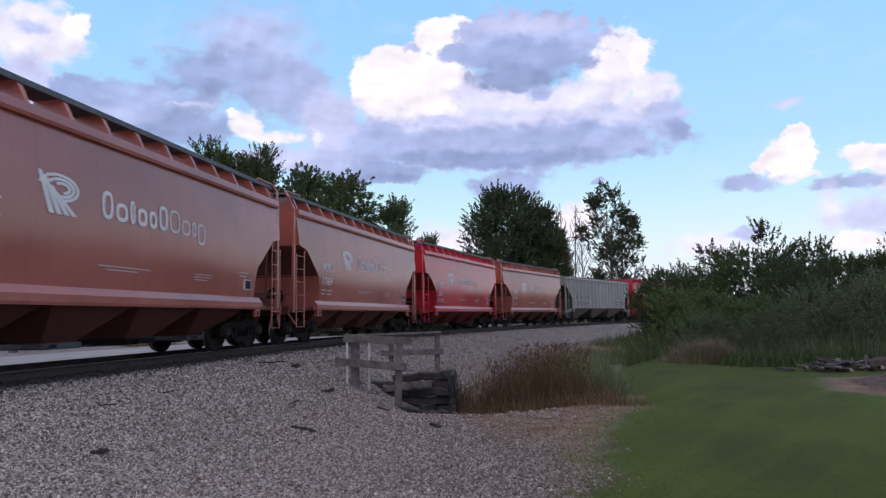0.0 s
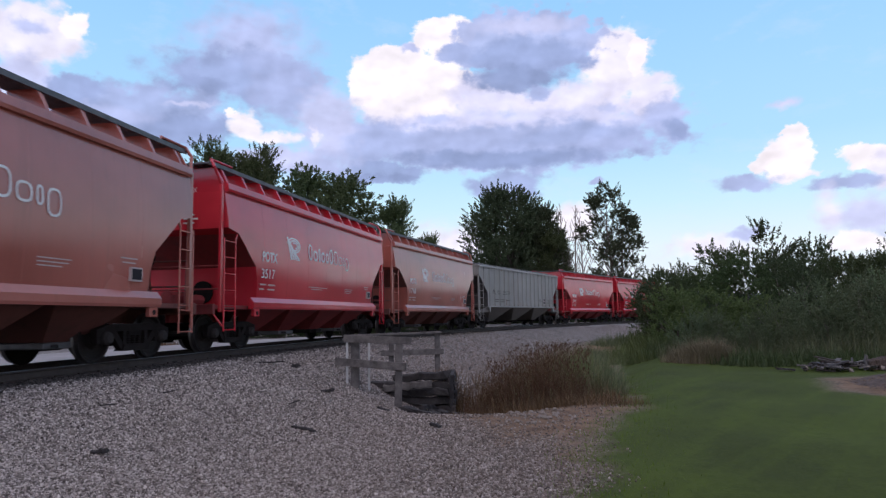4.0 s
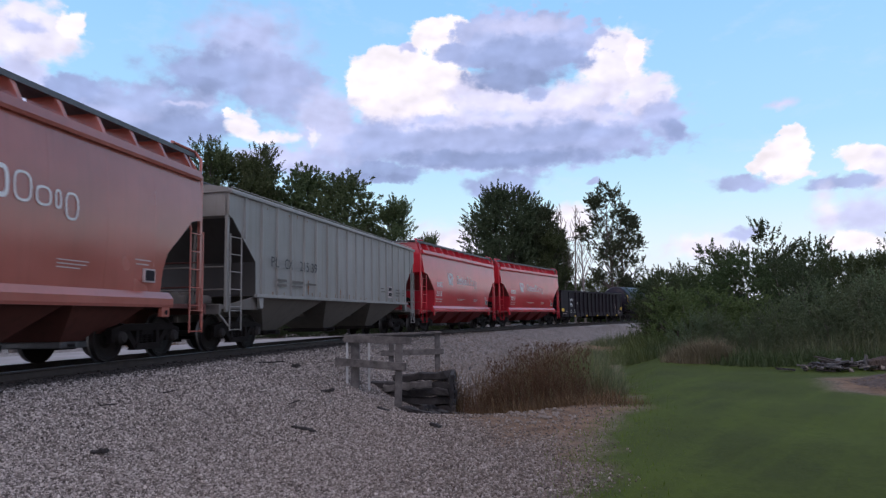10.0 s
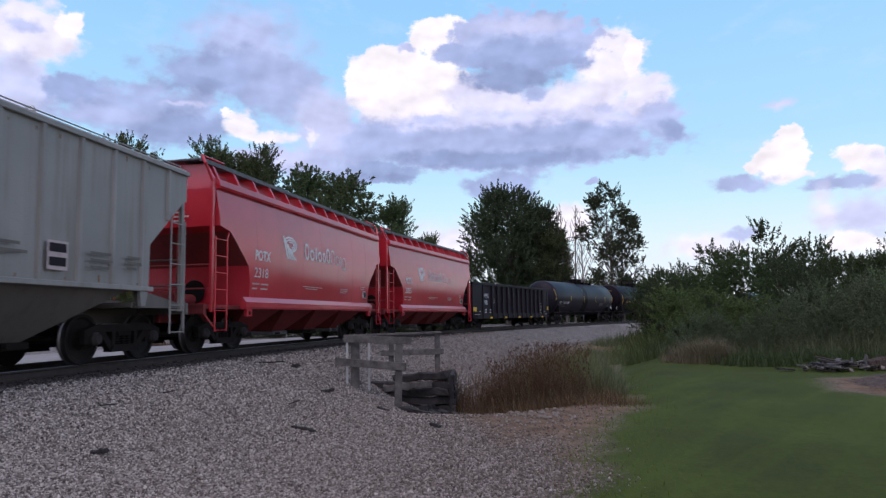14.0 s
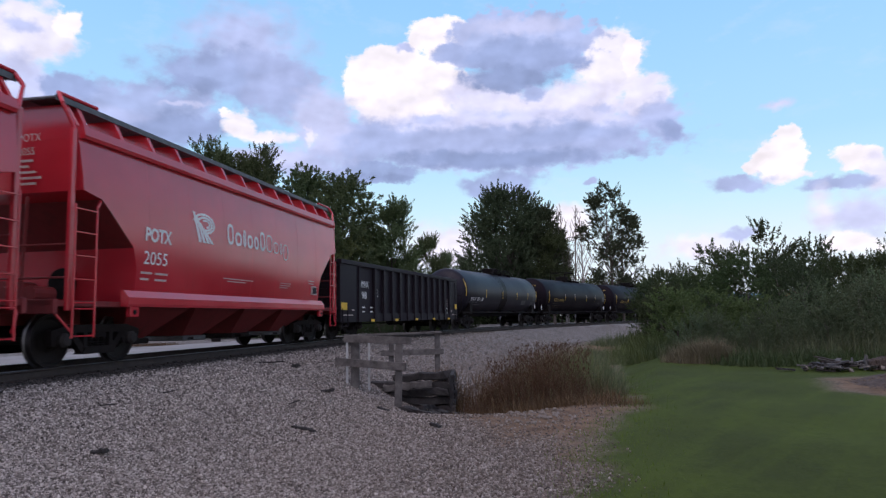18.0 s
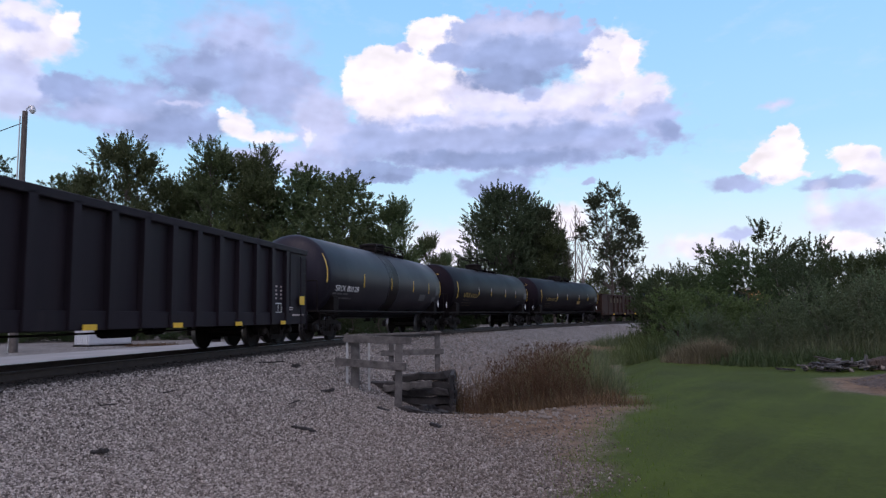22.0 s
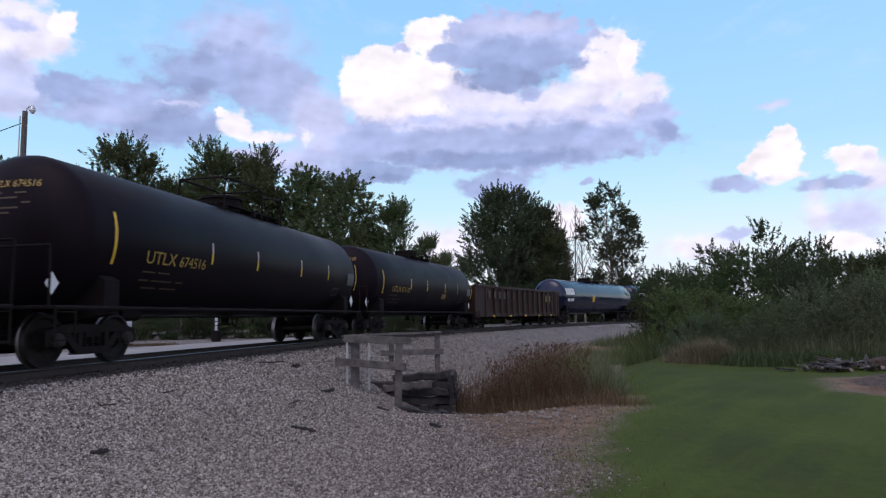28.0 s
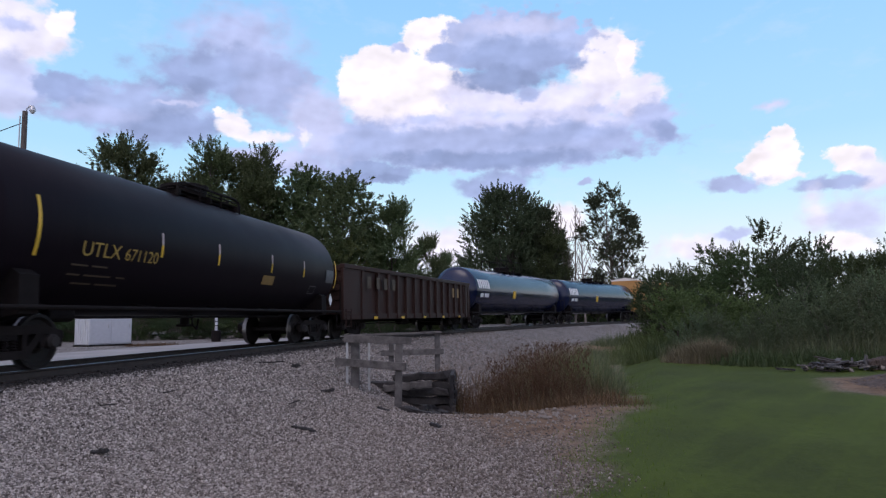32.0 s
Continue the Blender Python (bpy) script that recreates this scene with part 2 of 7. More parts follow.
def off_track(x, y):
    """Signed distance from the track's centre, positive on the camera's side, and s."""
    d2 = (LINE_PTS[:, 0] - x) ** 2 + (LINE_PTS[:, 1] - y) ** 2
    i = int(np.argmin(d2))
    px, py, th = LINE_PTS[i]
    lat = (x - px) * math.cos(th) - (y - py) * math.sin(th)
    return lat, (i - 800) * TRACK_DS


def ditch(x, y):
    """The hollow at the culvert and the wet ditch that runs on beside the lawn: its depth in metres."""
    out = 0.84 * sstep(-3.1, 0.45, x) * sstep(10.8, 16.8, y) * (1 - sstep(17.25, 18.3, y)) * (1 - sstep(0.7, 2.4, x))
    pts = ((0.9, 14.4, 0.6), (1.7, 14.7, 0.5), (3.0, 17.0, 0.4), (4.6, 22.0, 0.4), (8.5, 33.0, 0.3))
    for (ax, ay, da), (bx, by, db) in zip(pts, pts[1:]):
        dx, dy = bx - ax, by - ay
        u = max(0, min(1, ((x - ax) * dx + (y - ay) * dy) / (dx * dx + dy * dy)))
        d = math.hypot(x - ax - u * dx, y - ay - u * dy)
        out = max(out, (da + (db - da) * u) * (1 - sstep(0.7, 2.3, d)))
    return out


def ground_z(x, y):
    lat, s = off_track(x, y)
    a = abs(lat)
    bed = RAIL_TOP - 0.195
    if lat > 0:
        far = sstep(30, 60, s)
        base = bed - (bed - 0.02) * sstep(2.0, 6.3, lat) ** 0.8
        base -= far * 0.3 * sstep(2, 8, lat)
    else:
        base = bed - 0.28 * sstep(2.0, 4.5, a)
    rough = 0.035 * noise.noise((x * 0.5, y * 0.5, 0)) * sstep(2.2, 4.0, a)
    z = base + rough
    if lat > 1.9:
        z -= ditch(x, y) * sstep(1.9, 3.6, lat)
    return z


# ---- clouds: one far sheet, drifting slowly ----
BIG_CLOUD = (
    (5.2, 15.0, 14.6, 3.2, 0.64, 0.25), (-2.5, 19.1, 5.4, 3.3, 1.00, 0.10), (0.8, 22.8, 2.9, 1.5, 1.00, 0.10), (-5.6, 18.7, 2.4, 1.3, 1.00, 0.12), (-2.1, 16.7, 5.3, 1.3, 0.95, 0.35), (4.3, 18.3, 3.6, 1.6, 0.80, 0.40), (15.0, 19.9, 2.8, 2.8, 0.93, 0.20), (16.7, 20.4, 0.8, 1.5, 1.00, 0.12), (11.4, 17.2, 6.0, 1.6, 0.84, 0.40), (17.5, 17.3, 2.1, 1.5, 0.86, 0.25), (5.2, 15.7, 14.5, 1.3, 0.74, 0.45), (18.7, 15.4, 1.6, 1.8, 0.62, 0.40), (6.1, 14.0, 13.7, 1.9, 0.57, 0.30), (-6.3, 14.4, 4.5, 2.1, 0.56, 0.35), (-5.3, 11.9, 4.2, 0.9, 0.50, 0.15), (5.5, 10.7, 3.4, 1.4, 0.54, 0.35),
)
BIG_CLOUD_SHADES = (
    (7.4, 22.0, 6.6, 2.7, 0.60, 0.10), (7.8, 23.4, 4.3, 0.8, 0.70, 0.60), (7.7, 20.7, 5.4, 1.9, 0.50, 0.35), (6.5, 19.3, 4.1, 1.1, 0.42, 0.35), (1.5, 21.5, 1.8, 0.8, 0.54, 0.30), (5.1, 13.0, 10.1, 0.9, 0.42, 0.50), (-5.4, 11.5, 3.8, 0.4, 0.43, 0.50), (10.8, 14.6, 5.6, 0.6, 0.54, 0.60), (-0.1, 16.3, 2.0, 0.5, 0.66, 0.60), (-2.6, 22.0, 0.9, 0.4, 0.66, 0.50), (13.8, 16.7, 0.9, 0.5, 0.68, 0.60), (8.6, 18.1, 1.2, 0.6, 0.56, 0.50), (19.2, 14.5, 1.0, 0.9, 0.50, 0.50),
)
WEST_CLOUDS = (
    (-31.4, 20.3, 3.2, 2.5, 0.88, 0.30), (-28.7, 21.6, 1.0, 1.0, 1.00, 0.25), (-31.6, 20.9, 1.3, 0.6, 0.66, 0.60), (-31.9, 16.8, 2.4, 2.3, 0.70, 0.40), (-15.6, 21.8, 5.2, 3.1, 0.64, 0.70), (-16.5, 19.2, 6.9, 2.2, 0.51, 0.40), (-12.6, 18.2, 3.4, 2.7, 0.57, 0.45), (-23.2, 16.1, 6.7, 2.1, 0.55, 0.35), (-28.3, 17.1, 2.2, 1.0, 0.49, 0.30), (-20.7, 14.8, 3.8, 1.5, 0.45, 0.35), (-26.0, 15.6, 3.5, 0.8, 0.61, 0.60), (-9.4, 15.7, 2.6, 3.6, 0.70, 0.60), (-11.0, 12.6, 3.9, 1.3, 0.64, 0.50), (-13.7, 13.1, 3.6, 1.1, 0.70, 0.50),
)
WEST_CLOUD_SHADES = (
    (-20.3, 16.9, 2.3, 0.2, 0.70, 0.90), (-16.2, 15.5, 1.2, 1.1, 0.97, 0.35), (-14.0, 14.7, 2.3, 0.6, 0.92, 0.40), (-10.6, 14.9, 0.3, 0.9, 0.82, 0.60), (-17.1, 16.3, 0.5, 0.3, 0.95, 0.40), (-14.2, 20.7, 2.7, 0.8, 0.56, 0.70), (-19.7, 18.3, 3.0, 0.6, 0.45, 0.50),
)
LOW_CLOUDS = (
    (27.4, 11.2, 1.9, 1.7, 1.00, 0.12), (27.5, 12.6, 1.0, 1.1, 1.00, 0.12), (25.8, 11.1, 1.0, 0.7, 1.00, 0.20), (32.4, 10.8, 1.6, 1.0, 1.00, 0.15),
    (33.4, 9.8, 1.3, 1.6, 0.85, 0.40), (24.3, 9.7, 2.6, 0.7, 0.60, 0.40), (30.5, 9.2, 2.6, 0.6, 0.58, 0.40), (29.7, 7.2, 1.3, 1.9, 0.82, 0.70),
    (32.4, 6.7, 2.1, 1.8, 0.72, 0.60), (31.4, 4.7, 1.8, 1.0, 1.00, 0.30), (21.2, 5.2, 3.2, 1.0, 0.88, 0.60), (24.0, 6.0, 1.6, 0.4, 0.66, 0.60),
    (27.4, 15.3, 1.0, 0.5, 0.76, 0.90), (1.3, 5.9, 3.5, 2.0, 0.90, 0.70), (11.2, 7.6, 2.0, 1.5, 0.95, 0.50),
    (13.2, 10.9, 0.6, 0.4, 0.60, 0.40),
)


def cloud_material():
    n = Nodes("drifting_clouds")
    t = n.t
    norm = n.t.nodes.new("ShaderNodeVectorMath")
    norm.operation = "NORMALIZE"
    t.links.new(n.co, norm.inputs[0])
    sep = n.node("ShaderNodeSeparateXYZ", Vector=norm.outputs[0])
    deg = 57.29578
    az = n.math("MULTIPLY", n.math("ARCTAN2", sep.outputs[0], sep.outputs[1]), deg)
    el = n.math("MULTIPLY", n.math("ARCSINE", sep.outputs[2]), deg)
    flat = n.node("ShaderNodeCombineXYZ", X=az, Y=el, Z=0.0).outputs[0]

    def fbm(scale, detail, rough, stretch=1.0, z=0.0):
        mp = n.node("ShaderNodeMapping", Vector=flat)
        mp.inputs["Scale"].default_value = (scale, scale * stretch, 1)
        mp.inputs["Location"].default_value = (z, z, z)
        tx = n.node("ShaderNodeTexNoise", Vector=mp.outputs[0], Scale=1.0, Detail=detail, Roughness=rough)
        return tx

    def vec(op, x, y):
        v = t.nodes.new("ShaderNodeVectorMath")
        v.operation = op
        n.put(v.inputs[0], x)
        n.put(v.inputs[1], y)
        return v.outputs[0]

    pos = flat
    for scale, amp in ((0.3, (2.6, 1.6, 0)), (1.1, (1.1, 0.8, 0)), (3.2, (0.22, 0.18, 0))):
        tex = fbm(scale, 4, 0.52, 1.25, scale * 7)
        pos = vec("ADD", pos, vec("MULTIPLY", vec("SUBTRACT", tex.outputs["Color"], (0.5, 0.5, 0.5)), amp))
    sky = n.ramp(n.map(el, 0.0, 30.0, 0.0, 1.0), [(0.0, (0.82, 0.92, 0.95)), (0.18, (0.74, 0.95, 0.97)), (0.30, (0.56, 0.89, 0.98)), (0.45, (0.41, 0.77, 0.98)), (0.85, (0.29, 0.64, 0.96))])
    wisp = fbm(0.16, 6, 0.6, 2.2, 5.0).outputs["Fac"]
    col = n.mix(n.map(wisp, 0.55, 0.85, 0.0, 0.3), sky, (0.80, 0.86, 0.97))
    puff = fbm(0.55, 6, 0.52, 1.5, 11.0).outputs["Fac"]
    billow = n.map(puff, 0.32, 0.68, -0.2, 0.2)

    def tone(b):
        ks = ((0.36, (0.26, 0.36, 0.57)), (0.5, (0.335, 0.455, 0.71)), (0.65, (0.495, 0.605, 0.875)), (0.8, (0.75, 0.80, 0.985)), (1.0, (0.99, 1.0, 1.0)))
        for (p, x), (q, y) in zip(ks, ks[1:]):
            if b <= q:
                u = max(0.0, (b - p) / (q - p))
                return tuple(i + (j - i) * u for i, j in zip(x, y))
        return ks[-1][1]

    cover = None
    for cx, cy, rx, ry, b, soft in BIG_CLOUD + BIG_CLOUD_SHADES + WEST_CLOUDS + WEST_CLOUD_SHADES + LOW_CLOUDS:
        d = vec("MULTIPLY", vec("SUBTRACT", pos, (cx, cy, 0)), (1 / rx, 1 / ry, 0))
        ln = t.nodes.new("ShaderNodeVectorMath")
        ln.operation = "LENGTH"
        t.links.new(d, ln.inputs[0])
        a = n.node("ShaderNodeMapRange", Value=n.math("ADD", ln.outputs["Value"], billow))
        a.interpolation_type = "SMOOTHSTEP"
        for k, v in (("From Min", 1.06 + 0.4 * soft), ("From Max", 1.0 - soft), ("To Min", 0.0), ("To Max", 0.96)):
            a.inputs[k].default_value = v
        col = n.mix(a.outputs[0], col, tone(b))
        cover = a.outputs[0] if cover is None else n.math("MAXIMUM", cover, a.outputs[0])
    fine = fbm(1.3, 7, 0.62, 1.4, 2.0).outputs["Fac"]
    grain = n.map(n.math("ADD", n.math("MULTIPLY", puff, 0.8), n.math("MULTIPLY", fine, 0.2)), 0.35, 0.65, -0.05, 0.04)
    # soft relief: the side of each billow towards the light is brighter
    lit = n.node("ShaderNodeMapping", Vector=flat)
    lit.inputs["Scale"].default_value, lit.inputs["Location"].default_value = (0.3, 0.42, 1), (7.14, 6.8, 7)
    lift = n.node("ShaderNodeTexNoise", Vector=lit.outputs[0], Scale=1.0, Detail=2.5, Roughness=0.45).outputs["Fac"]
    soft_puff = fbm(0.3, 2.5, 0.45, 1.4, 7.0).outputs["Fac"]
    relief = n.math("MULTIPLY", n.math("SUBTRACT", soft_puff, lift), 0.75)
    strength = n.math("MULTIPLY", n.math("ADD", n.math("MULTIPLY", n.math("ADD", grain, relief), cover), 1.0), 0.9)
    # the sheet fades out before its rim
    edge = n.math("MULTIPLY", n.map(n.math("ABSOLUTE", az), 58.0, 76.0, 1.0, 0.0), n.map(el, 33.0, 40.0, 1.0, 0.0))
    em = n.node("ShaderNodeEmission", Color=col, Strength=strength)
    tr = n.node("ShaderNodeBsdfTransparent")
    mx = n.node("ShaderNodeMixShader", Fac=edge)
    t.links.new(tr.outputs[0], mx.inputs[1])
    t.links.new(em.outputs[0], mx.inputs[2])
    t.links.new(mx.outputs[0], t.nodes["Material Output"].inputs["Surface"])
    n.m.cycles.emission_sampling = "NONE"
    return n.m


def make_clouds():
    bm = bm_new()
    rad, na, ne = 2600.0, 48, 16
    grid = []
    for j in range(ne + 1):
        e = radians(-1.5 + 43.5 * j / ne)
        row = []
        for i in range(na + 1):
            a = radians(-80 + 160 * i / na)
            row.append(bm.verts.new((rad * math.sin(a) * math.cos(e), rad * math.cos(a) * math.cos(e), rad * math.sin(e))))
        grid.append(row)
    for j in range(ne):
        for i in range(na):
            bm.faces.new((grid[j][i], grid[j][i + 1], grid[j + 1][i + 1], grid[j + 1][i]))
    ob = thing("backdrop", "white and grey cumulus clouds in a blue sky", "sky", kind="structure", bm=bm, mat=cloud_material(), smooth=60)
    ob.location = (0, 0, EYE)
    return ob


clouds = make_clouds()


# ---- ground ----
def lawn_edge(y):
    pts = ((0.0, 0.6), (6.2, 1.15), (8.3, 1.6), (10.6, 2.45), (11.9, 3.15), (15.0, 3.75), (27.0, 6.5), (45.0, 11.5), (90, 40))
    for (a, xa), (b, xb) in zip(pts, pts[1:]):
        if y <= b:
            return xa + (xb - xa) * (y - a) / (b - a)
    return 40.0


def zones(x, y):
    """Weights of gravel, lawn, bare soil and oil-darkened ballast at a place."""
    lat, s = off_track(x, y)
    oil = 1 - sstep(1.25, 1.95, abs(lat) + 0.5 * noise.noise((x * 1.3, y * 1.3, 9.0)))
    wob = 0.35 * noise.noise((x * 0.9, y * 0.9, 3.1)) + 0.15 * noise.noise((x * 3.1, y * 3.1, 1.7))
    if lat < -1.5:
        g = 1 - sstep(48.0, 60.0, -lat + 4 * wob)
        return g, 1 - g, 0.0, oil
    e = lawn_edge(y) + wob
    lawn = sstep(-0.25, 0.3, x - e) * sstep(4.5, 6.0, lat)
    soil = 0.0
    if 5.0 < y < 22:
        soil = 0.9 * sstep(-0.9, -0.15, x - e) * (1 - lawn) * sstep(5.0, 8.0, y)
        soil = max(soil, 0.97 * (1 - sstep(14.2, 15.4, y)) * sstep(7.9, 9.6, y + 1.5 * wob) * sstep(-0.5, 0.7, x - 0.35 * (10.5 - y) + wob) * (1 - lawn) * sstep(4.2, 5.5, lat))
    soil = max(soil, 0.85 * sstep(0.4, 1.4, x) * ditch(x, y) * (1 - lawn) * sstep(3.5, 5.0, lat))
    far = sstep(7.2, 9.2, lat) * sstep(16, 24, y)
    soil = max(soil, far * (1 - lawn))
    # mulch heap
    d = math.hypot((x - 10.6) / 2.6, (y - 14.3) / 2.4)
    m = 1 - sstep(0.8, 1.15, d + wob * 0.5)
    lawn *= 1 - m
    soil = max(soil, m)
    if lat > 4 and y < 16:
        soil = max(soil, 0.4 * sstep(-3.4, -0.6, x - e) * (1 - lawn))
    return max(0.0, 1 - lawn - soil), lawn, soil, oil


def ground_material():
    n = Nodes("ground_cover")
    at = n.t.nodes.new("ShaderNodeVertexColor")
    at.layer_name = "zone"
    sp = n.node("ShaderNodeSeparateColor", Color=at.outputs["Color"])
    # gravel
    vor = n.node("ShaderNodeTexVoronoi", Vector=n.co, Scale=24.0)
    stone = n.ramp(n.node("ShaderNodeSeparateColor", Color=vor.outputs["Color"]).outputs[0], [(0.0, (0.09, 0.081, 0.076)), (0.5, (0.24, 0.22, 0.2)), (1.0, (0.47, 0.43, 0.4))])
    gaps = n.map(vor.outputs["Distance"], 0.25, 0.75, 1.0, 0.35)
    broad = n.noise(n.scaled(0.5, 0.5, 0.5), 1.0, 4)
    gravel = n.mix(1.0, stone, n.ramp(n.math("MULTIPLY", gaps, n.map(broad, 0.3, 0.7, 0.75, 1.15)), [(0, (0, 0, 0)), (1, (1, 1, 1))]), "MULTIPLY")
    gravel = n.mix(n.math("MULTIPLY", at.outputs["Alpha"], 0.8), gravel, (0.045, 0.036, 0.032))
    # lawn
    g1 = n.noise(n.scaled(0.7, 0.45, 1), 1.0, 4)
    g2 = n.noise(n.scaled(26, 26, 26), 1.0, 5, 0.7)
    lawn = n.mix(n.map(g1, 0.35, 0.65, 0, 1), (0.026, 0.039, 0.003), (0.043, 0.065, 0.0048))
    turn = n.node("ShaderNodeVectorRotate", Vector=n.co, Angle=radians(38))
    lane = n.node("ShaderNodeMapping", Vector=turn.outputs[0])
    lane.inputs["Scale"].default_value = (1.6, 0.14, 1)
    stripe = n.noise(lane.outputs[0], 1.0, 4)
    lawn = n.mix(n.math("MULTIPLY", n.map(stripe, 0.48, 0.62, 0, 1), 0.55), lawn, (0.056, 0.086, 0.0062))
    tuft = n.noise(n.scaled(7, 4, 7), 1.0, 4, 0.6)
    lawn = n.mix(n.math("MULTIPLY", n.map(tuft, 0.5, 0.72, 0, 1), 0.6), lawn, (0.018, 0.029, 0.0024))
    lawn = n.mix(n.math("MULTIPLY", n.map(g2, 0.45, 0.68, 0, 1), 0.6), lawn, (0.066, 0.088, 0.011))
    # soil
    s1 = n.noise(n.scaled(2.2, 2.2, 2.2), 1.0, 6, 0.65)
    soil = n.ramp(s1, [(0.25, (0.068, 0.043, 0.027)), (0.55, (0.175, 0.111, 0.068)), (0.8, (0.28, 0.2, 0.138))])
    c = n.mix(sp.outputs[1], gravel, lawn)
    c = n.mix(sp.outputs[2], c, soil)
    h = n.math("ADD", n.math("MULTIPLY", gaps, n.map(sp.outputs[1], 0, 1, 0.6, 0.0)), n.math("MULTIPLY", g2, n.map(sp.outputs[1], 0, 1, 0.5, 0.4)))
    n.bump(h, 0.7, 0.03)
    return n.done(c, 0.92, 0.0, 0.2)


def axis_steps(lo, hi, step, limit):
    v = [lo + step * i for i in range(int((hi - lo) / step) + 1)]
    d, a, b = step, v[0], v[-1]
    while b < limit:
        d *= 1.35
        a, b = a - d, b + d
        v.insert(0, a)
        v.append(b)
    return v


def make_ground():
    xs, ys = axis_steps(-14, 22, 0.3, 3000), axis_steps(1.0, 44, 0.3, 3000)
    zs, cols = np.zeros((len(ys), len(xs))), np.zeros((len(ys), len(xs), 4))
    for j, y in enumerate(ys):
        for i, x in enumerate(xs):
            inside = -120 < x < 220 and -190 < y < 260
            zs[j, i] = ground_z(x, y) if inside else 0.0
            cols[j, i] = zones(x, y) if inside else (0.0, 1.0, 0.0, 0.0)
    w = len(xs)
    gx, gy = np.meshgrid(xs, ys)
    verts = np.stack((gx, gy, zs), -1).reshape(-1, 3)
    faces = [(j * w + i, j * w + i + 1, (j + 1) * w + i + 1, (j + 1) * w + i) for j in range(len(ys) - 1) for i in range(w - 1)]
    me = bpy.data.meshes.new("ground")
    me.from_pydata(verts.tolist(), [], faces)
    ca = me.color_attributes.new("zone", "FLOAT_COLOR", "POINT")
    ca.data.foreach_set("color", cols.astype(np.float32).ravel())
    me.materials.append(ground_material())
    me.shade_smooth()
    ob = tagged(new("ground", me), "pale gravel, mown lawn and bare soil beside the line", "ground", kind="structure")
    return ob, np.array(xs), np.array(ys), zs, cols


def on_ground(x, y):
    """Heights and zone weights for arrays of places, read off the ground sheet."""
    i = np.clip(np.searchsorted(GX, x) - 1, 0, len(GX) - 2)
    j = np.clip(np.searchsorted(GY, y) - 1, 0, len(GY) - 2)
    u, v = (x - GX[i]) / (GX[i + 1] - GX[i]), (y - GY[j]) / (GY[j + 1] - GY[j])

    def mixed(a):
        uu, vv = (u, v) if a.ndim == 2 else (u[:, None], v[:, None])
        return (a[j, i] * (1 - uu) + a[j, i + 1] * uu) * (1 - vv) + (a[j + 1, i] * (1 - uu) + a[j + 1, i + 1] * uu) * vv
    return mixed(GZ), mixed(GC)


ground, GX, GY, GZ, GC = make_ground()


# ---- track ----
M["bed"] = plain_mat("crushed_stone_bed", (0.19, 0.18, 0.172), 0.95, 0, 0.5, 14, 0.6, 0.03)
S0, S1 = -172.0, 248.0


def sweep(profile, lateral, z, step=0.75):
    """Push a closed (across, up) profile along the line."""
    bm = bm_new()
    rings, s = [], S0
    while s <= S1:
        x, y, th = line_at(s, lateral)
        c, sn = math.cos(th), math.sin(th)
        rings.append([bm.verts.new((x + c * a, y - sn * a, z + u)) for a, u in profile])
        s += step
    k = len(profile)
    for a, b in zip(rings, rings[1:]):
        for i in range(k):
            bm.faces.new((a[i], a[(i + 1) % k], b[(i + 1) % k], b[i]))
    bm.faces.new(rings[0])
    bm.faces.new(list(reversed(rings[-1])))
    return bm


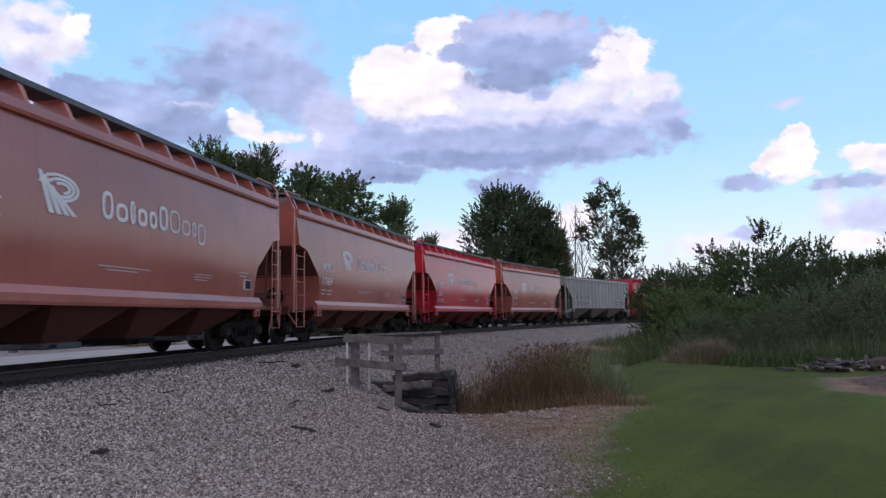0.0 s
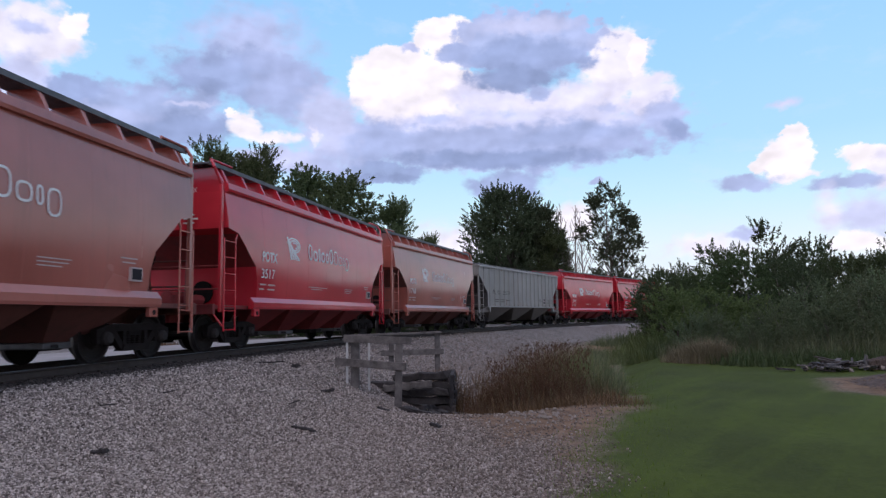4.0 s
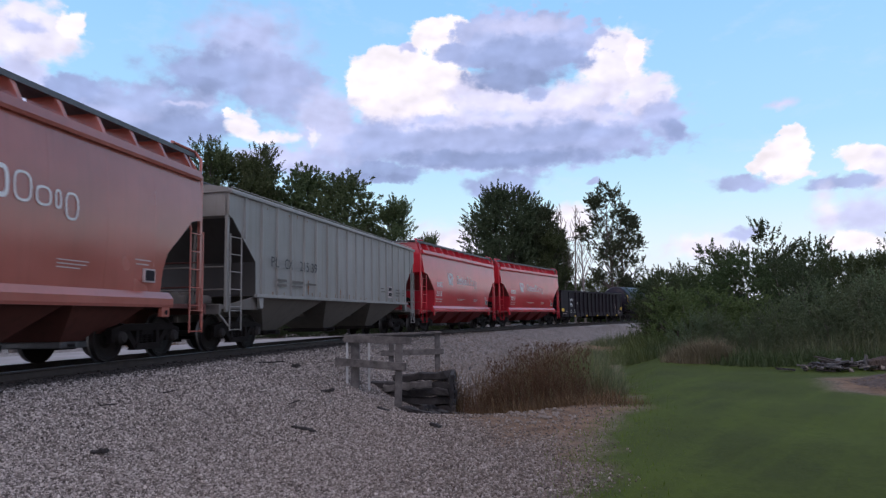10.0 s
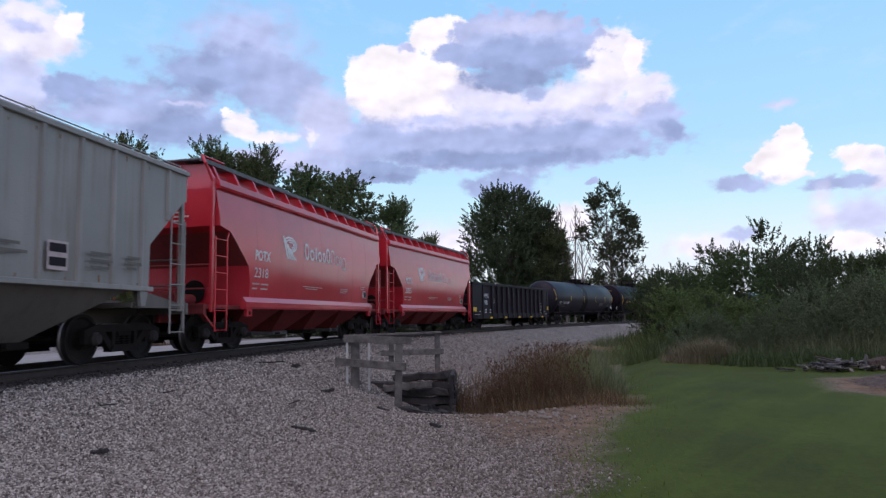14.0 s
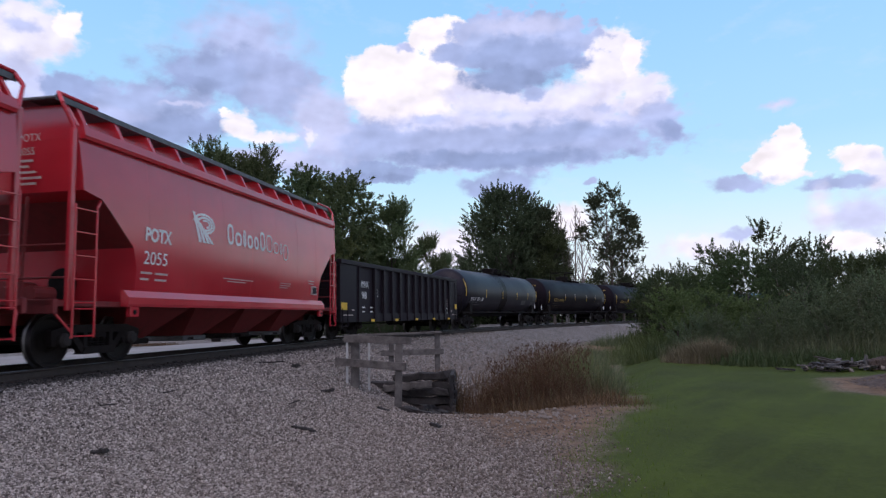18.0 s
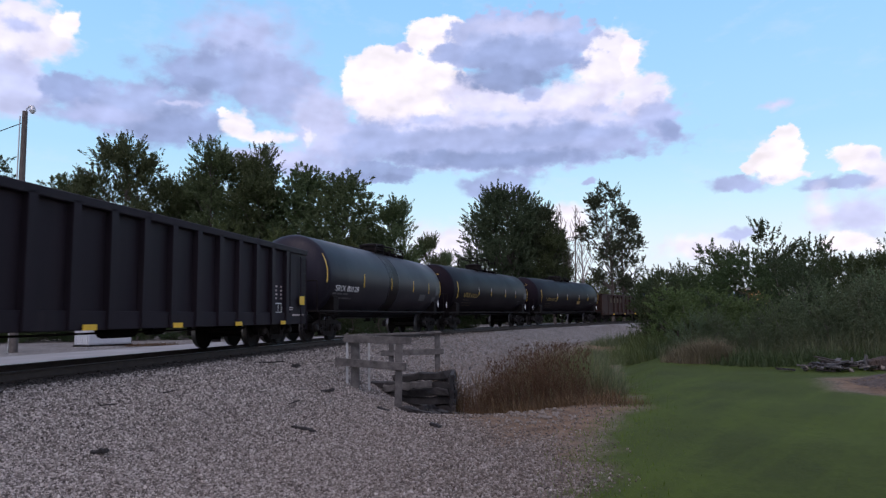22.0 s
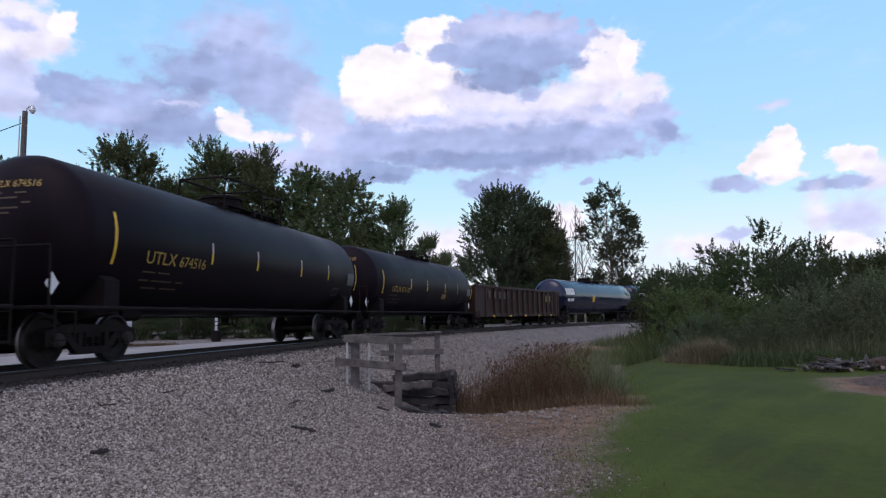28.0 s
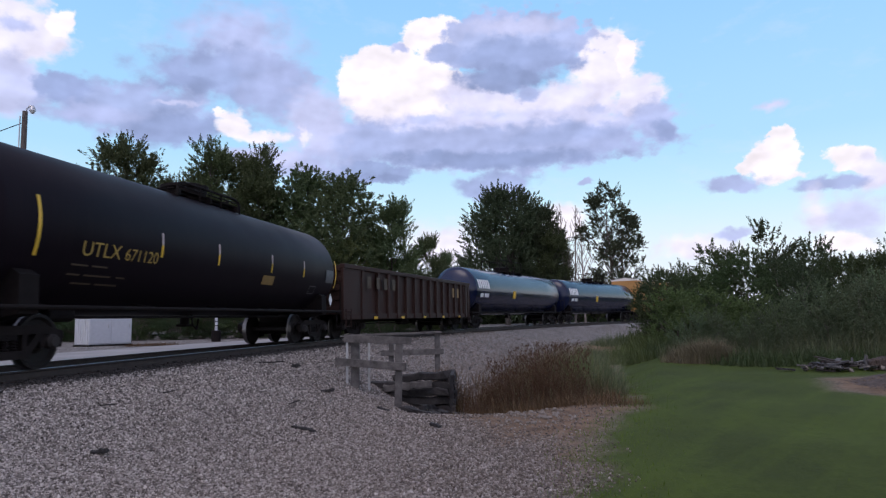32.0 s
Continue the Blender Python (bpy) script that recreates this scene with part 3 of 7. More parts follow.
def make_track():
    tr = thing("track", "railway track on creosoted ties", "railway track", kind="structure")
    web = [(-0.07, -0.17), (-0.07, -0.155), (-0.012, -0.14), (-0.012, -0.045), (-0.036, -0.03), (-0.036, -0.006), (0.036, -0.006), (0.036, -0.03),
           (0.012, -0.045), (0.012, -0.14), (0.07, -0.155), (0.07, -0.17)]
    head = [(-0.034, -0.006), (-0.03, 0.0), (0.03, 0.0), (0.034, -0.006)]
    for lat in (-0.755, 0.755):
        r = part("rail", sweep(web, lat, RAIL_TOP), M["rail"], tr, "rusty steel rail")
        part("rail_head", sweep(head, lat, RAIL_TOP), M["railtop"], r, "bright worn running surface")
    bm = bm_new()
    box(bm, -0.115, 0.115, -1.3, 1.3, -0.17, 0, 0.012)
    me = to_mesh("tie", bm, M["tie"])
    bm = bm_new()
    box(bm, -0.1, 0.1, -0.16, 0.16, 0, 0.014)
    for dx, dy in ((-0.06, -0.1), (0.06, 0.1)):
        box(bm, dx - 0.015, dx + 0.015, dy - 0.015, dy + 0.015, 0.01, 0.05)
    plate = to_mesh("tie_plate", bm, M["rail"])
    rng = random.Random(4)
    rest = bm_new()
    for k in range(740):
        s = S0 + 0.3 + 0.565 * k
        x, y, th = line_at(s)
        if not -36 < s < 133:
            q = Matrix.Translation((x, y, RAIL_TOP - 0.184)) @ Matrix.Rotation(math.pi / 2 - th, 4, "Z")
            v = [rest.verts.new(q @ Vector(c)) for c in ((-0.115, -1.3, -0.17), (0.115, -1.3, -0.17), (0.115, 1.3, -0.17), (-0.115, 1.3, -0.17), (-0.115, -1.3, 0), (0.115, -1.3, 0), (0.115, 1.3, 0), (-0.115, 1.3, 0))]
            for f in ((0, 1, 5, 4), (1, 2, 6, 5), (2, 3, 7, 6), (3, 0, 4, 7), (4, 5, 6, 7)):
                rest.faces.new([v[i] for i in f])
            continue
        m = Matrix.Translation((x, y, RAIL_TOP - 0.184)) @ Matrix.Rotation(math.pi / 2 - th + rng.uniform(-0.02, 0.02), 4, "Z")
        t = part("tie", me, None, tr, at=m)
        if -6 < s < 45:
            for sy in (-1, 1):
                part("tie_plate", plate, None, t, at=Matrix.Translation((0, sy * 0.755, 0.0)))
    tagged(part("far_ties", rest, M["tie"], tr), kind="stuff")
    bed = sweep([(-2.0, -0.22), (2.0, -0.22), (3.4, -0.95), (-3.4, -0.95)], 0.0, RAIL_TOP, 3.0)
    part("track_bed", bed, M["bed"], tr, "grey crushed stone bed")
    return tr


make_track()


# ---- rolling stock: running gear ----
WHEEL_R = 0.457


def lathe(bm, profile, axis_pt, seg=24, axis="y"):
    """Turn a profile of (along, radius) round an axis."""
    rings = []
    for a, r in profile:
        ring = []
        for i in range(seg):
            w = 2 * math.pi * i / seg
            c, s = r * math.cos(w), r * math.sin(w)
            ring.append(bm.verts.new((axis_pt[0] + c, axis_pt[1] + a, axis_pt[2] + s) if axis == "y" else (axis_pt[0] + a, axis_pt[1] + c, axis_pt[2] + s)))
        rings.append(ring)
    for a, b in zip(rings, rings[1:]):
        for i in range(seg):
            bm.faces.new((a[i], a[(i + 1) % seg], b[(i + 1) % seg], b[i]))
    bm.faces.new(rings[0])
    bm.faces.new(list(reversed(rings[-1])))
    return bm


def wheelset_mesh():
    bm = bm_new()
    for sgn in (-1, 1):
        prof = [(-0.085, 0.20), (-0.085, 0.40), (-0.07, 0.482), (-0.045, 0.482), (-0.03, WHEEL_R), (0.065, WHEEL_R - 0.004), (0.07, 0.40),
                (0.02, 0.36), (0.005, 0.2), (0.06, 0.14), (0.06, 0.05)]
        lathe(bm, [(sgn * (0.745 + a), r) for a, r in prof], (0, 0, 0), 28)
    lathe(bm, [(-1.08, 0.07), (1.08, 0.07)], (0, 0, 0), 12)
    for f in bm.faces:
        rr = [math.hypot(v.co.x, v.co.z) for v in f.verts]
        if min(rr) > 0.44:
            f.material_index = 1
    me = to_mesh("wheelset", bm, M["wheel"], 35)
    me.materials.append(M["tread"])
    return me


def sideframe_mesh():
    bm = bm_new()
    top = [(-1.16, 0.50), (-1.16, 0.62), (-0.78, 0.72), (0.78, 0.72), (1.16, 0.62), (1.16, 0.50), (0.74, 0.58), (-0.74, 0.58)]
    prism(bm, top, "y", -0.07, 0.07)
    prism(bm, [(-0.78, 0.6), (-0.60, 0.6), (-0.30, 0.27), (-0.42, 0.22)], "y", -0.06, 0.06)
    prism(bm, [(0.78, 0.6), (0.42, 0.22), (0.30, 0.27), (0.60, 0.6)], "y", -0.06, 0.06)
    prism(bm, [(-0.44, 0.2), (-0.36, 0.33), (0.36, 0.33), (0.44, 0.2)], "y", -0.09, 0.09)
    for x in (-0.34, 0.34):
        box(bm, x - 0.05, x + 0.05, -0.07, 0.07, 0.3, 0.6)
    for x in (-1, 1):
        prism(bm, [(x * 1.16, 0.55), (x * 1.14, 0.36), (x * 1.04, 0.36), (x * 1.02, 0.55)], "y", -0.06, 0.06)
        prism(bm, [(x * 0.78, 0.6), (x * 0.76, 0.36), (x * 0.68, 0.36), (x * 0.66, 0.6)], "y", -0.06, 0.06)
    return to_mesh("sideframe", bm, M["iron"])


def cap_mesh():
    bm = bm_new()
    lathe(bm, [(0.0, 0.125), (-0.1, 0.125), (-0.12, 0.10), (-0.15, 0.09), (-0.16, 0.03)], (0, 0, 0), 14)
    return to_mesh("bearing_cap", bm, M["cap"], 40)


def spring_mesh():
    """One coil spring, its turns run together in one turned profile."""
    prof = [(0.0, 0.03)]
    for k in range(6):
        z = 0.012 + 0.045 * k
        prof += [(z - 0.006, 0.048), (z + 0.006, 0.07), (z + 0.022, 0.07), (z + 0.032, 0.048)]
    prof.append((0.27, 0.03))
    bm = lathe(bm_new(), prof, (0, 0, 0), 10)
    bmesh.ops.transform(bm, matrix=Matrix.Translation((0, 0, 0.33)) @ Matrix.Rotation(radians(90), 4, "X"), verts=bm.verts)
    return to_mesh("spring", bm, M["under"])


def bolster_mesh():
    bm = bm_new()
    prism(bm, [(-1.05, 0.5), (-1.05, 0.62), (-0.3, 0.70), (0.3, 0.70), (1.05, 0.62), (1.05, 0.5), (0.3, 0.36), (-0.3, 0.36)], "x", -0.2, 0.2)
    tube(bm, (0, 0, 0.68), (0, 0, 0.78), 0.18, 14)
    for s in (-1, 1):
        box(bm, s * 0.42 - 0.04, s * 0.42 + 0.04, -0.85, 0.85, 0.3, 0.4)
    return to_mesh("bolster", bm, M["under"])


WHEELSET, SIDEFRAME, CAP, SPRING, BOLSTER = wheelset_mesh(), sideframe_mesh(), cap_mesh(), spring_mesh(), bolster_mesh()


def truck(car, x):
    t = part("truck", BOLSTER, None, car, "dark grimy four-wheel truck", at=Matrix.Translation((x, 0, 0)))
    for sgn in (-1, 1):
        part("sideframe", SIDEFRAME, None, t, at=Matrix.Translation((0, sgn * 0.99, 0)))
        for dx in (-0.17, 0.0, 0.17):
            part("spring", SPRING, None, t, at=Matrix.Translation((dx, sgn * 0.99, 0)))
        for dx in (-0.89, 0.89):
            part("bearing_cap", CAP, None, t, at=pose(dx, sgn * 1.0, WHEEL_R, 0, 0, 0 if sgn < 0 else 180))
    for dx in (-0.89, 0.89):
        part("wheelset", WHEELSET, None, t, "steel wheels with bright worn treads", at=Matrix.Translation((dx, 0, WHEEL_R)))
    return t


def coupler_mesh():
    bm = bm_new()
    box(bm, 0.12, 0.75, -0.07, 0.07, 0.79, 0.94, 0.01)
    box(bm, -0.02, 0.16, -0.14, 0.12, 0.74, 1.0, 0.03)
    box(bm, 0.3, 0.36, -0.22, 0.22, 0.7, 1.03, 0.01)
    return to_mesh("coupler", bm, M["iron"])


COUPLER = coupler_mesh()


def hose_mesh():
    bm = bm_new()
    pts = [(0.45, 0.25, 0.85), (0.25, 0.28, 0.72), (0.12, 0.26, 0.52), (0.03, 0.2, 0.42), (-0.03, 0.15, 0.44)]
    path_tube(bm, pts, 0.025, 6)
    return to_mesh("air_hose", bm, M["under"])


HOSE = hose_mesh()


def ends(car, L):
    for sgn in (-1, 1):
        m = Matrix.Translation((sgn * L / 2, 0, 0)) @ Matrix.Rotation(0 if sgn < 0 else math.pi, 4, "Z")
        part("coupler", COUPLER, None, car, at=m)
        part("air_hose", HOSE, None, car, at=m)


# ---- lettering ----
def text_mesh(s, height, mat, bold=0.0):
    cu = bpy.data.curves.new("lettering", "FONT")
    cu.body, cu.size, cu.offset = s, height / 0.70, bold
    ob = bpy.data.objects.new("lettering", cu)
    me = bpy.data.meshes.new_from_object(ob)
    bpy.data.objects.remove(ob)
    bpy.data.curves.remove(cu)
    me.materials.clear()
    me.materials.append(mat)
    return me


def letter(car, s, x, z, height, mat, side, width=None, label="", lift=0.012, bold=0.0):
    """Lettering on the near side; side(z) gives how far the side stands from the centre line."""
    me = text_mesh(s, height, mat, bold)
    xs = [v.co.x for v in me.vertices]
    x0, w = min(xs), max(xs) - min(xs)
    k = (width / w) if width else 1.0
    for v in me.vertices:
        zz = z + v.co.y
        v.co = (x + (v.co.x - x0) * k, -(side(zz) + lift), zz)
    return part("lettering", me, None, car, label)


def bars(car, x, z, rows, mat, side, lift=0.01, name="stencil_line"):
    """Small unreadable stencils as plain bars: rows of (dx, dz, width, height)."""
    for dx, dz, w, h in rows:
        n = 1 + int(h / 0.12)
        vs = []
        for i in range(n + 1):
            zz = z + dz + h * i / n
            vs += [(x + dx, -side(zz) - lift, zz), (x + dx + w, -side(zz) - lift, zz)]
        me = bpy.data.meshes.new(name)
        me.from_pydata(vs, [], [(2 * i, 2 * i + 1, 2 * i + 3, 2 * i + 2) for i in range(n)])
        me.materials.append(mat)
        part(name, me, None, car)


def word_bars(x, z, h, widths, gap):
    """A brand name as plain upright shapes, one for each letter."""
    rows, cx = [], x
    for w, tall, low in widths:
        rows.append((cx, z - low * h, w * h, h * (tall + low)))
        cx += (w + gap) * h
    return rows


# ---- covered hopper with smooth bulging sides ----
POT_L = 13.83


def pot_side(z):
    pts = ((1.0, 1.50), (1.3, 1.515), (2.0, 1.575), (2.6, 1.59), (3.2, 1.56), (3.87, 1.47), (4.2, 1.4))
    for (a, ya), (b, yb) in zip(pts, pts[1:]):
        if z <= b:
            return ya + (yb - ya) * max(0, (z - a) / (b - a))
    return 1.4


def pot_end(z):
    pts = ((1.12, 2.3), (1.75, 2.28), (2.12, 2.15), (2.88, 1.25), (2.97, 0.80), (4.1, 0.74))
    for (a, xa), (b, xb) in zip(pts, pts[1:]):
        if z <= b:
            return xa + (xb - xa) * max(0, (z - a) / (b - a))
    return 0.74


def stack_solid(bm, zs, half_len, side, end):
    """A solid of stacked rings whose length and width change with height."""
    rings = []
    for z in zs:
        x, y = half_len - end(z), side(z)
        rings.append([bm.verts.new(p) for p in ((-x, -y, z), (x, -y, z), (x, y, z), (-x, y, z))])
    for a, b in zip(rings, rings[1:]):
        for i in range(4):
            bm.faces.new((a[i], a[(i + 1) % 4], b[(i + 1) % 4], b[i]))
    bm.faces.new(list(reversed(rings[0])))
    bm.faces.new(rings[-1])
    return bm


def frustum(bm, x0, x1, y0, y1, z_top, bx0, bx1, by0, by1, z_bot):
    a = [bm.verts.new(p) for p in ((x0, y0, z_top), (x1, y0, z_top), (x1, y1, z_top), (x0, y1, z_top))]
    b = [bm.verts.new(p) for p in ((bx0, by0, z_bot), (bx1, by0, z_bot), (bx1, by1, z_bot), (bx0, by1, z_bot))]
    for i in range(4):
        bm.faces.new((a[i], a[(i + 1) % 4], b[(i + 1) % 4], b[i]))
    bm.faces.new(a)
    bm.faces.new(list(reversed(b)))


def ladder_part(car, mat, x0, x1, y, z0, z1, rungs, name="ladder", bend=0.0, axis="x"):
    bm = bm_new()
    ax = (lambda u, z: (u, y, z)) if axis == "x" else (lambda u, z: (y, u, z))
    for u in (x0, x1):
        tube(bm, ax(u, z0), ax(u, z1), 0.021, 6)
    for k in range(rungs):
        z = z0 + 0.03 + (z1 - z0 - 0.1) * k / max(1, rungs - 1)
        tube(bm, ax(x0, z), ax(x1, z), 0.013, 6)
    if bend:
        tube(bm, ax(x1, z1), ax(x1 + bend, z1 + 0.22), 0.026, 6)
    return part(name, bm, mat, car)


def hopper_common(car, L, mat, matu, posts_top, lad_top):
    """End platforms, posts, ladders, steps, braces, brake gear shared by both kinds of covered hopper."""
    h = L / 2
    for sgn in (-1, 1):
        bm = bm_new()
        box(bm, sgn * (h - 0.35), sgn * (h - 2.3), -1.42, 1.42, 1.02, 1.12, 0.01)
        box(bm, sgn * (h - 0.35), sgn * (h - 0.45), -1.45, 1.45, 0.9, 1.14, 0.01)
        part("end_platform", bm, matu, car)
        bm = bm_new()
        box(bm, sgn * (h - 0.4), sgn * (h - 2.4), -0.3, 0.3, 0.72, 1.02, 0.01)
        part("stub_sill", bm, matu, car)
        for sy in (-1, 1):
            bm = bm_new()
            box(bm, sgn * (h - 0.62), sgn * (h - 0.72), sy * 1.40, sy * 1.48, 0.95, posts_top, 0.01)
            part("corner_post", bm, mat, car)
            a, b = sgn * (h - 0.68), sgn * (h - 1.2)
            ladder_part(car, mat, a, b, sy * 1.53, 0.5, 1.05, 2, "step_ladder")
            ladder_part(car, mat, a, b, sy * 1.53, 1.05, lad_top, 5, "ladder", bend=-sgn * 0.12)
            bm = bm_new()
            tube(bm, (sgn * (h - 0.68), sy * 1.5, 0.62), (sgn * (h - 0.42), sy * 1.35, 0.98), 0.022, 6)
            part("brace", bm, mat, car)
        bm = bm_new()
        for sy in (-0.5, 0.5):
            tube(bm, (sgn * (h - 0.7), sy, 1.12), (sgn * (h - 0.78), sy, 2.9), 0.03, 6)
        tube(bm, (sgn * (h - 0.66), -1.42, 2.05), (sgn * (h - 0.66), 1.42, 2.05), 0.018, 6)
        tube(bm, (sgn * (h - 0.66), -1.42, 1.5), (sgn * (h - 0.66), 1.42, 1.5), 0.018, 6)
        part("end_rail", bm, matu, car)
    bm = bm_new()
    lathe(bm, [(0.0, 0.26), (0.02, 0.28), (0.04, 0.26)], (0, 0, 0), 18)
    bmesh.ops.transform(bm, matrix=Matrix.Translation((-h + 0.58, 0.5, 2.3)) @ Matrix.Rotation(radians(90), 4, "Z"), verts=bm.verts)
    part("brake_wheel", bm, M["iron"], car)
    bm = bm_new()
    tube(bm, (-h + 1.2, 0.35, 1.32), (-h + 1.9, 0.35, 1.32), 0.19, 14)
    tube(bm, (-h + 1.0, -0.4, 1.27), (-h + 1.5, -0.4, 1.27), 0.13, 12)
    box(bm, -h + 1.0, -h + 1.3, -0.1, 0.12, 1.12, 1.4, 0.02)
    part("brake_cylinder", bm, matu, car)
    ends(car, L)


# grimy: the bays' lower paint, which also colours shade into the end hollows
def smooth_hopper(mat, grimy, label):
    L, h = POT_L, POT_L / 2
    car = thing("hopper_car", label, "train car", "cars of the goods train")
    bm = bm_new()
    stack_solid(bm, (1.12, 1.3, 1.75, 2.12, 2.4, 2.65, 2.88, 2.97, 3.2, 3.4, 3.6, 3.87), h, pot_side, pot_end)
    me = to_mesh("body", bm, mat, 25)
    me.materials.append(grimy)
    # shade under the end slope sheets is put into their colour
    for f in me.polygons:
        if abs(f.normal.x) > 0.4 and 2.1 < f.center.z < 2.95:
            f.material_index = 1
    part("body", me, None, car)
    # round opening in each lower bulkhead
    for sgn in (-1, 1):
        bm = bm_new()
        tube(bm, (sgn * (h - 2.27), 0.0, 1.5), (sgn * (h - 2.24), 0.0, 1.5), 0.3, 20)
        part("bulkhead_opening", bm, M["under"], car, "dark round opening in the bulkhead")
    # upright weld seams on the sides
    for k in range(7):
        for sy in (-1, 1):
            x = -h + 2.6 + (L - 5.2) * k / 6
            bm = bm_new()
            rows = [[bm.verts.new((x + dx, sy * (pot_side(z) + up), z)) for dx, up in ((-0.022, -0.003), (-0.008, 0.003), (0.008, 0.003), (0.022, -0.003))] for z in (1.33, 1.75, 2.12, 2.4, 2.65, 2.88, 3.2, 3.4, 3.6, 3.85)]
            for a, b in zip(rows, rows[1:]):
                for i in range(3):
                    bm.faces.new((a[i], a[i + 1], b[i + 1], b[i]))
            part("weld_seam", bm, mat, car, smooth=60)
    bm = bm_new()
    prism(bm, [(-1.46, 3.87), (-1.44, 4.05), (-1.1, 4.2), (-0.5, 4.3), (0.5, 4.3), (1.1, 4.2), (1.44, 4.05), (1.46, 3.87)], "x", -h + 0.78, h - 0.78)
    part("roof", bm, mat, car, smooth=25)
    for sy in (-1, 1):
        bm = bm_new()
        prism(bm, [(sy * 1.44, 3.86), (sy * 1.54, 3.86), (sy * 1.555, 3.92), (sy * 1.53, 4.07), (sy * 1.44, 4.09)], "x", -h + 0.8, h - 0.8)
        part("roof_edge_beam", bm, mat, car)
        bm = bm_new()
        prism(bm, [(sy * 1.46, 1.03), (sy * 1.60, 1.03), (sy * 1.62, 1.08), (sy * 1.62, 1.2), (sy * 1.52, 1.33), (sy * 1.46, 1.33)], "x", -h + 1.98, h - 1.98)
        part("side_sill", bm, mat, car)
        # roof walk with its brackets
        bm = bm_new()
        for k in range(15):
            y = sy * (0.66 + 0.039 * k)
            box(bm, -h + 0.5, h - 0.5, y - 0.008, y + 0.008, 4.49, 4.54)
        nx = int((L - 1.0) / 0.16)
        for k in range(nx + 1):
            x = -h + 0.5 + (L - 1.0) * k / nx
            box(bm, x - 0.008, x + 0.008, sy * 0.66, sy * 1.21, 4.508, 4.532)
        box(bm, -h + 0.5, h - 0.5, sy * 1.205, sy * 1.235, 4.46, 4.56)
        part("roof_walk", bm, M["grate"], car, "grey steel grating")
        for k in range(13):
            x = -h + 1.0 + (L - 2.0) * k / 12
            bm = bm_new()
            prism(bm, [(sy * 0.66, 4.2), (sy * 1.4, 4.06), (sy * 1.36, 4.2), (sy * 1.2, 4.5), (sy * 0.66, 4.5)], "x", x - 0.025, x + 0.025)
            prism(bm, [(sy * 1.3, 4.1), (sy * 1.4, 4.07), (sy * 1.2, 4.48), (sy * 1.12, 4.48)], "x", x + 0.02, x + 0.1)
            part("walk_bracket", bm, mat, car)
        for sgn in (-1, 1):
            bm = bm_new()
            x = sgn * (h - 0.55)
            path_tube(bm, [(sgn * (h - 1.5), sy * 1.22, 4.6), (x, sy * 1.22, 4.6), (sgn * (h - 0.5), sy * 1.35, 4.4), (sgn * (h - 0.68), sy * 1.44, 4.0)], 0.035, 8)
            part("grab_rail", bm, mat, car)
            bm = bm_new()
            box(bm, sgn * (h - 2.2) - 0.13, sgn * (h - 2.2) + 0.13, sy * 1.5, sy * 1.6, 0.84, 1.03, 0.01)
            part("jacking_pad", bm, mat, car)
            bm = bm_new()
            tube(bm, (sgn * (h - 2.2), sy * 1.59, 0.93), (sgn * (h - 2.2), sy * 1.612, 0.93), 0.05, 10)
            part("pad_hole", bm, M["under"], car)
    for sgn in (-1, 1):
        bm = bm_new()
        box(bm, sgn * (h - 0.5), sgn * (h - 0.95), -1.2, 1.2, 4.5, 4.54, 0.005)
        part("end_walk", bm, M["grate"], car)
        bm = bm_new()
        prism(bm, [(-1.42, 3.86), (-1.42, 4.1), (-1.2, 4.46), (1.2, 4.46), (1.42, 4.1), (1.42, 3.86)], "x", sgn * (h - 0.75), sgn * (h - 0.82))
        part("end_panel", bm, mat, car)
    bm = bm_new()
    box(bm, -h + 1.4, h - 1.4, -0.32, 0.32, 4.28, 4.42, 0.03)
    for k in range(10):
        x = -h + 1.6 + (L - 3.2) * k / 9
        box(bm, x - 0.03, x + 0.03, -0.36, 0.36, 4.28, 4.45, 0.01)
    part("trough_hatch", bm, mat, car)
    n = 4
    span = L - 4.7
    for k in range(n):
        c = -span / 2 + span * (k + 0.5) / n
        w = span / n / 2
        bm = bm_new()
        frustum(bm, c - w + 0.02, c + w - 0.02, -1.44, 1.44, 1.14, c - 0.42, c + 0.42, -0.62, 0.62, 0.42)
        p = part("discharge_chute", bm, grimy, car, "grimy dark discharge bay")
        bm = bm_new()
        box(bm, c - 0.5, c + 0.5, -0.7, 0.7, 0.3, 0.42, 0.02)
        tube(bm, (c - 0.3, -0.85, 0.36), (c - 0.3, 0.85, 0.36), 0.03, 8)
        part("outlet_gate", bm, M["grate"] if k % 2 else M["iron"], p)
    # end platforms and brake gear take the hollows' shade in their colour too
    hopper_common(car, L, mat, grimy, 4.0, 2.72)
    for sgn in (-1, 1):
        truck(car, sgn * (h - 1.95))
    x0 = -h + 2.5
    bars(car, x0, 1.5, [(-0.1, 0.16, 0.36, 0.04), (0.36, 0.16, 0.42, 0.04), (-0.1, 0.04, 0.26, 0.04), (0.35, 0.04, 0.4, 0.04)], M["faded"], pot_side)
    bars(car, -h + 5.5, 1.62, [(0, 0.1, 1.5, 0.022), (0.2, 0.04, 0.9, 0.02)], M["faded"], pot_side)
    bars(car, -h + 8.6, 1.6, [(0, 0.15, 0.75, 0.02), (0, 0.09, 0.7, 0.02), (0, 0.03, 0.55, 0.02)], M["faded"], pot_side)
    bars(car, -h + 10.6, 1.8, [(0, 0.1, 0.5, 0.025), (0.05, 0.02, 0.4, 0.025)], M["faded"], pot_side)
    # inspection plate
    bm = bm_new()
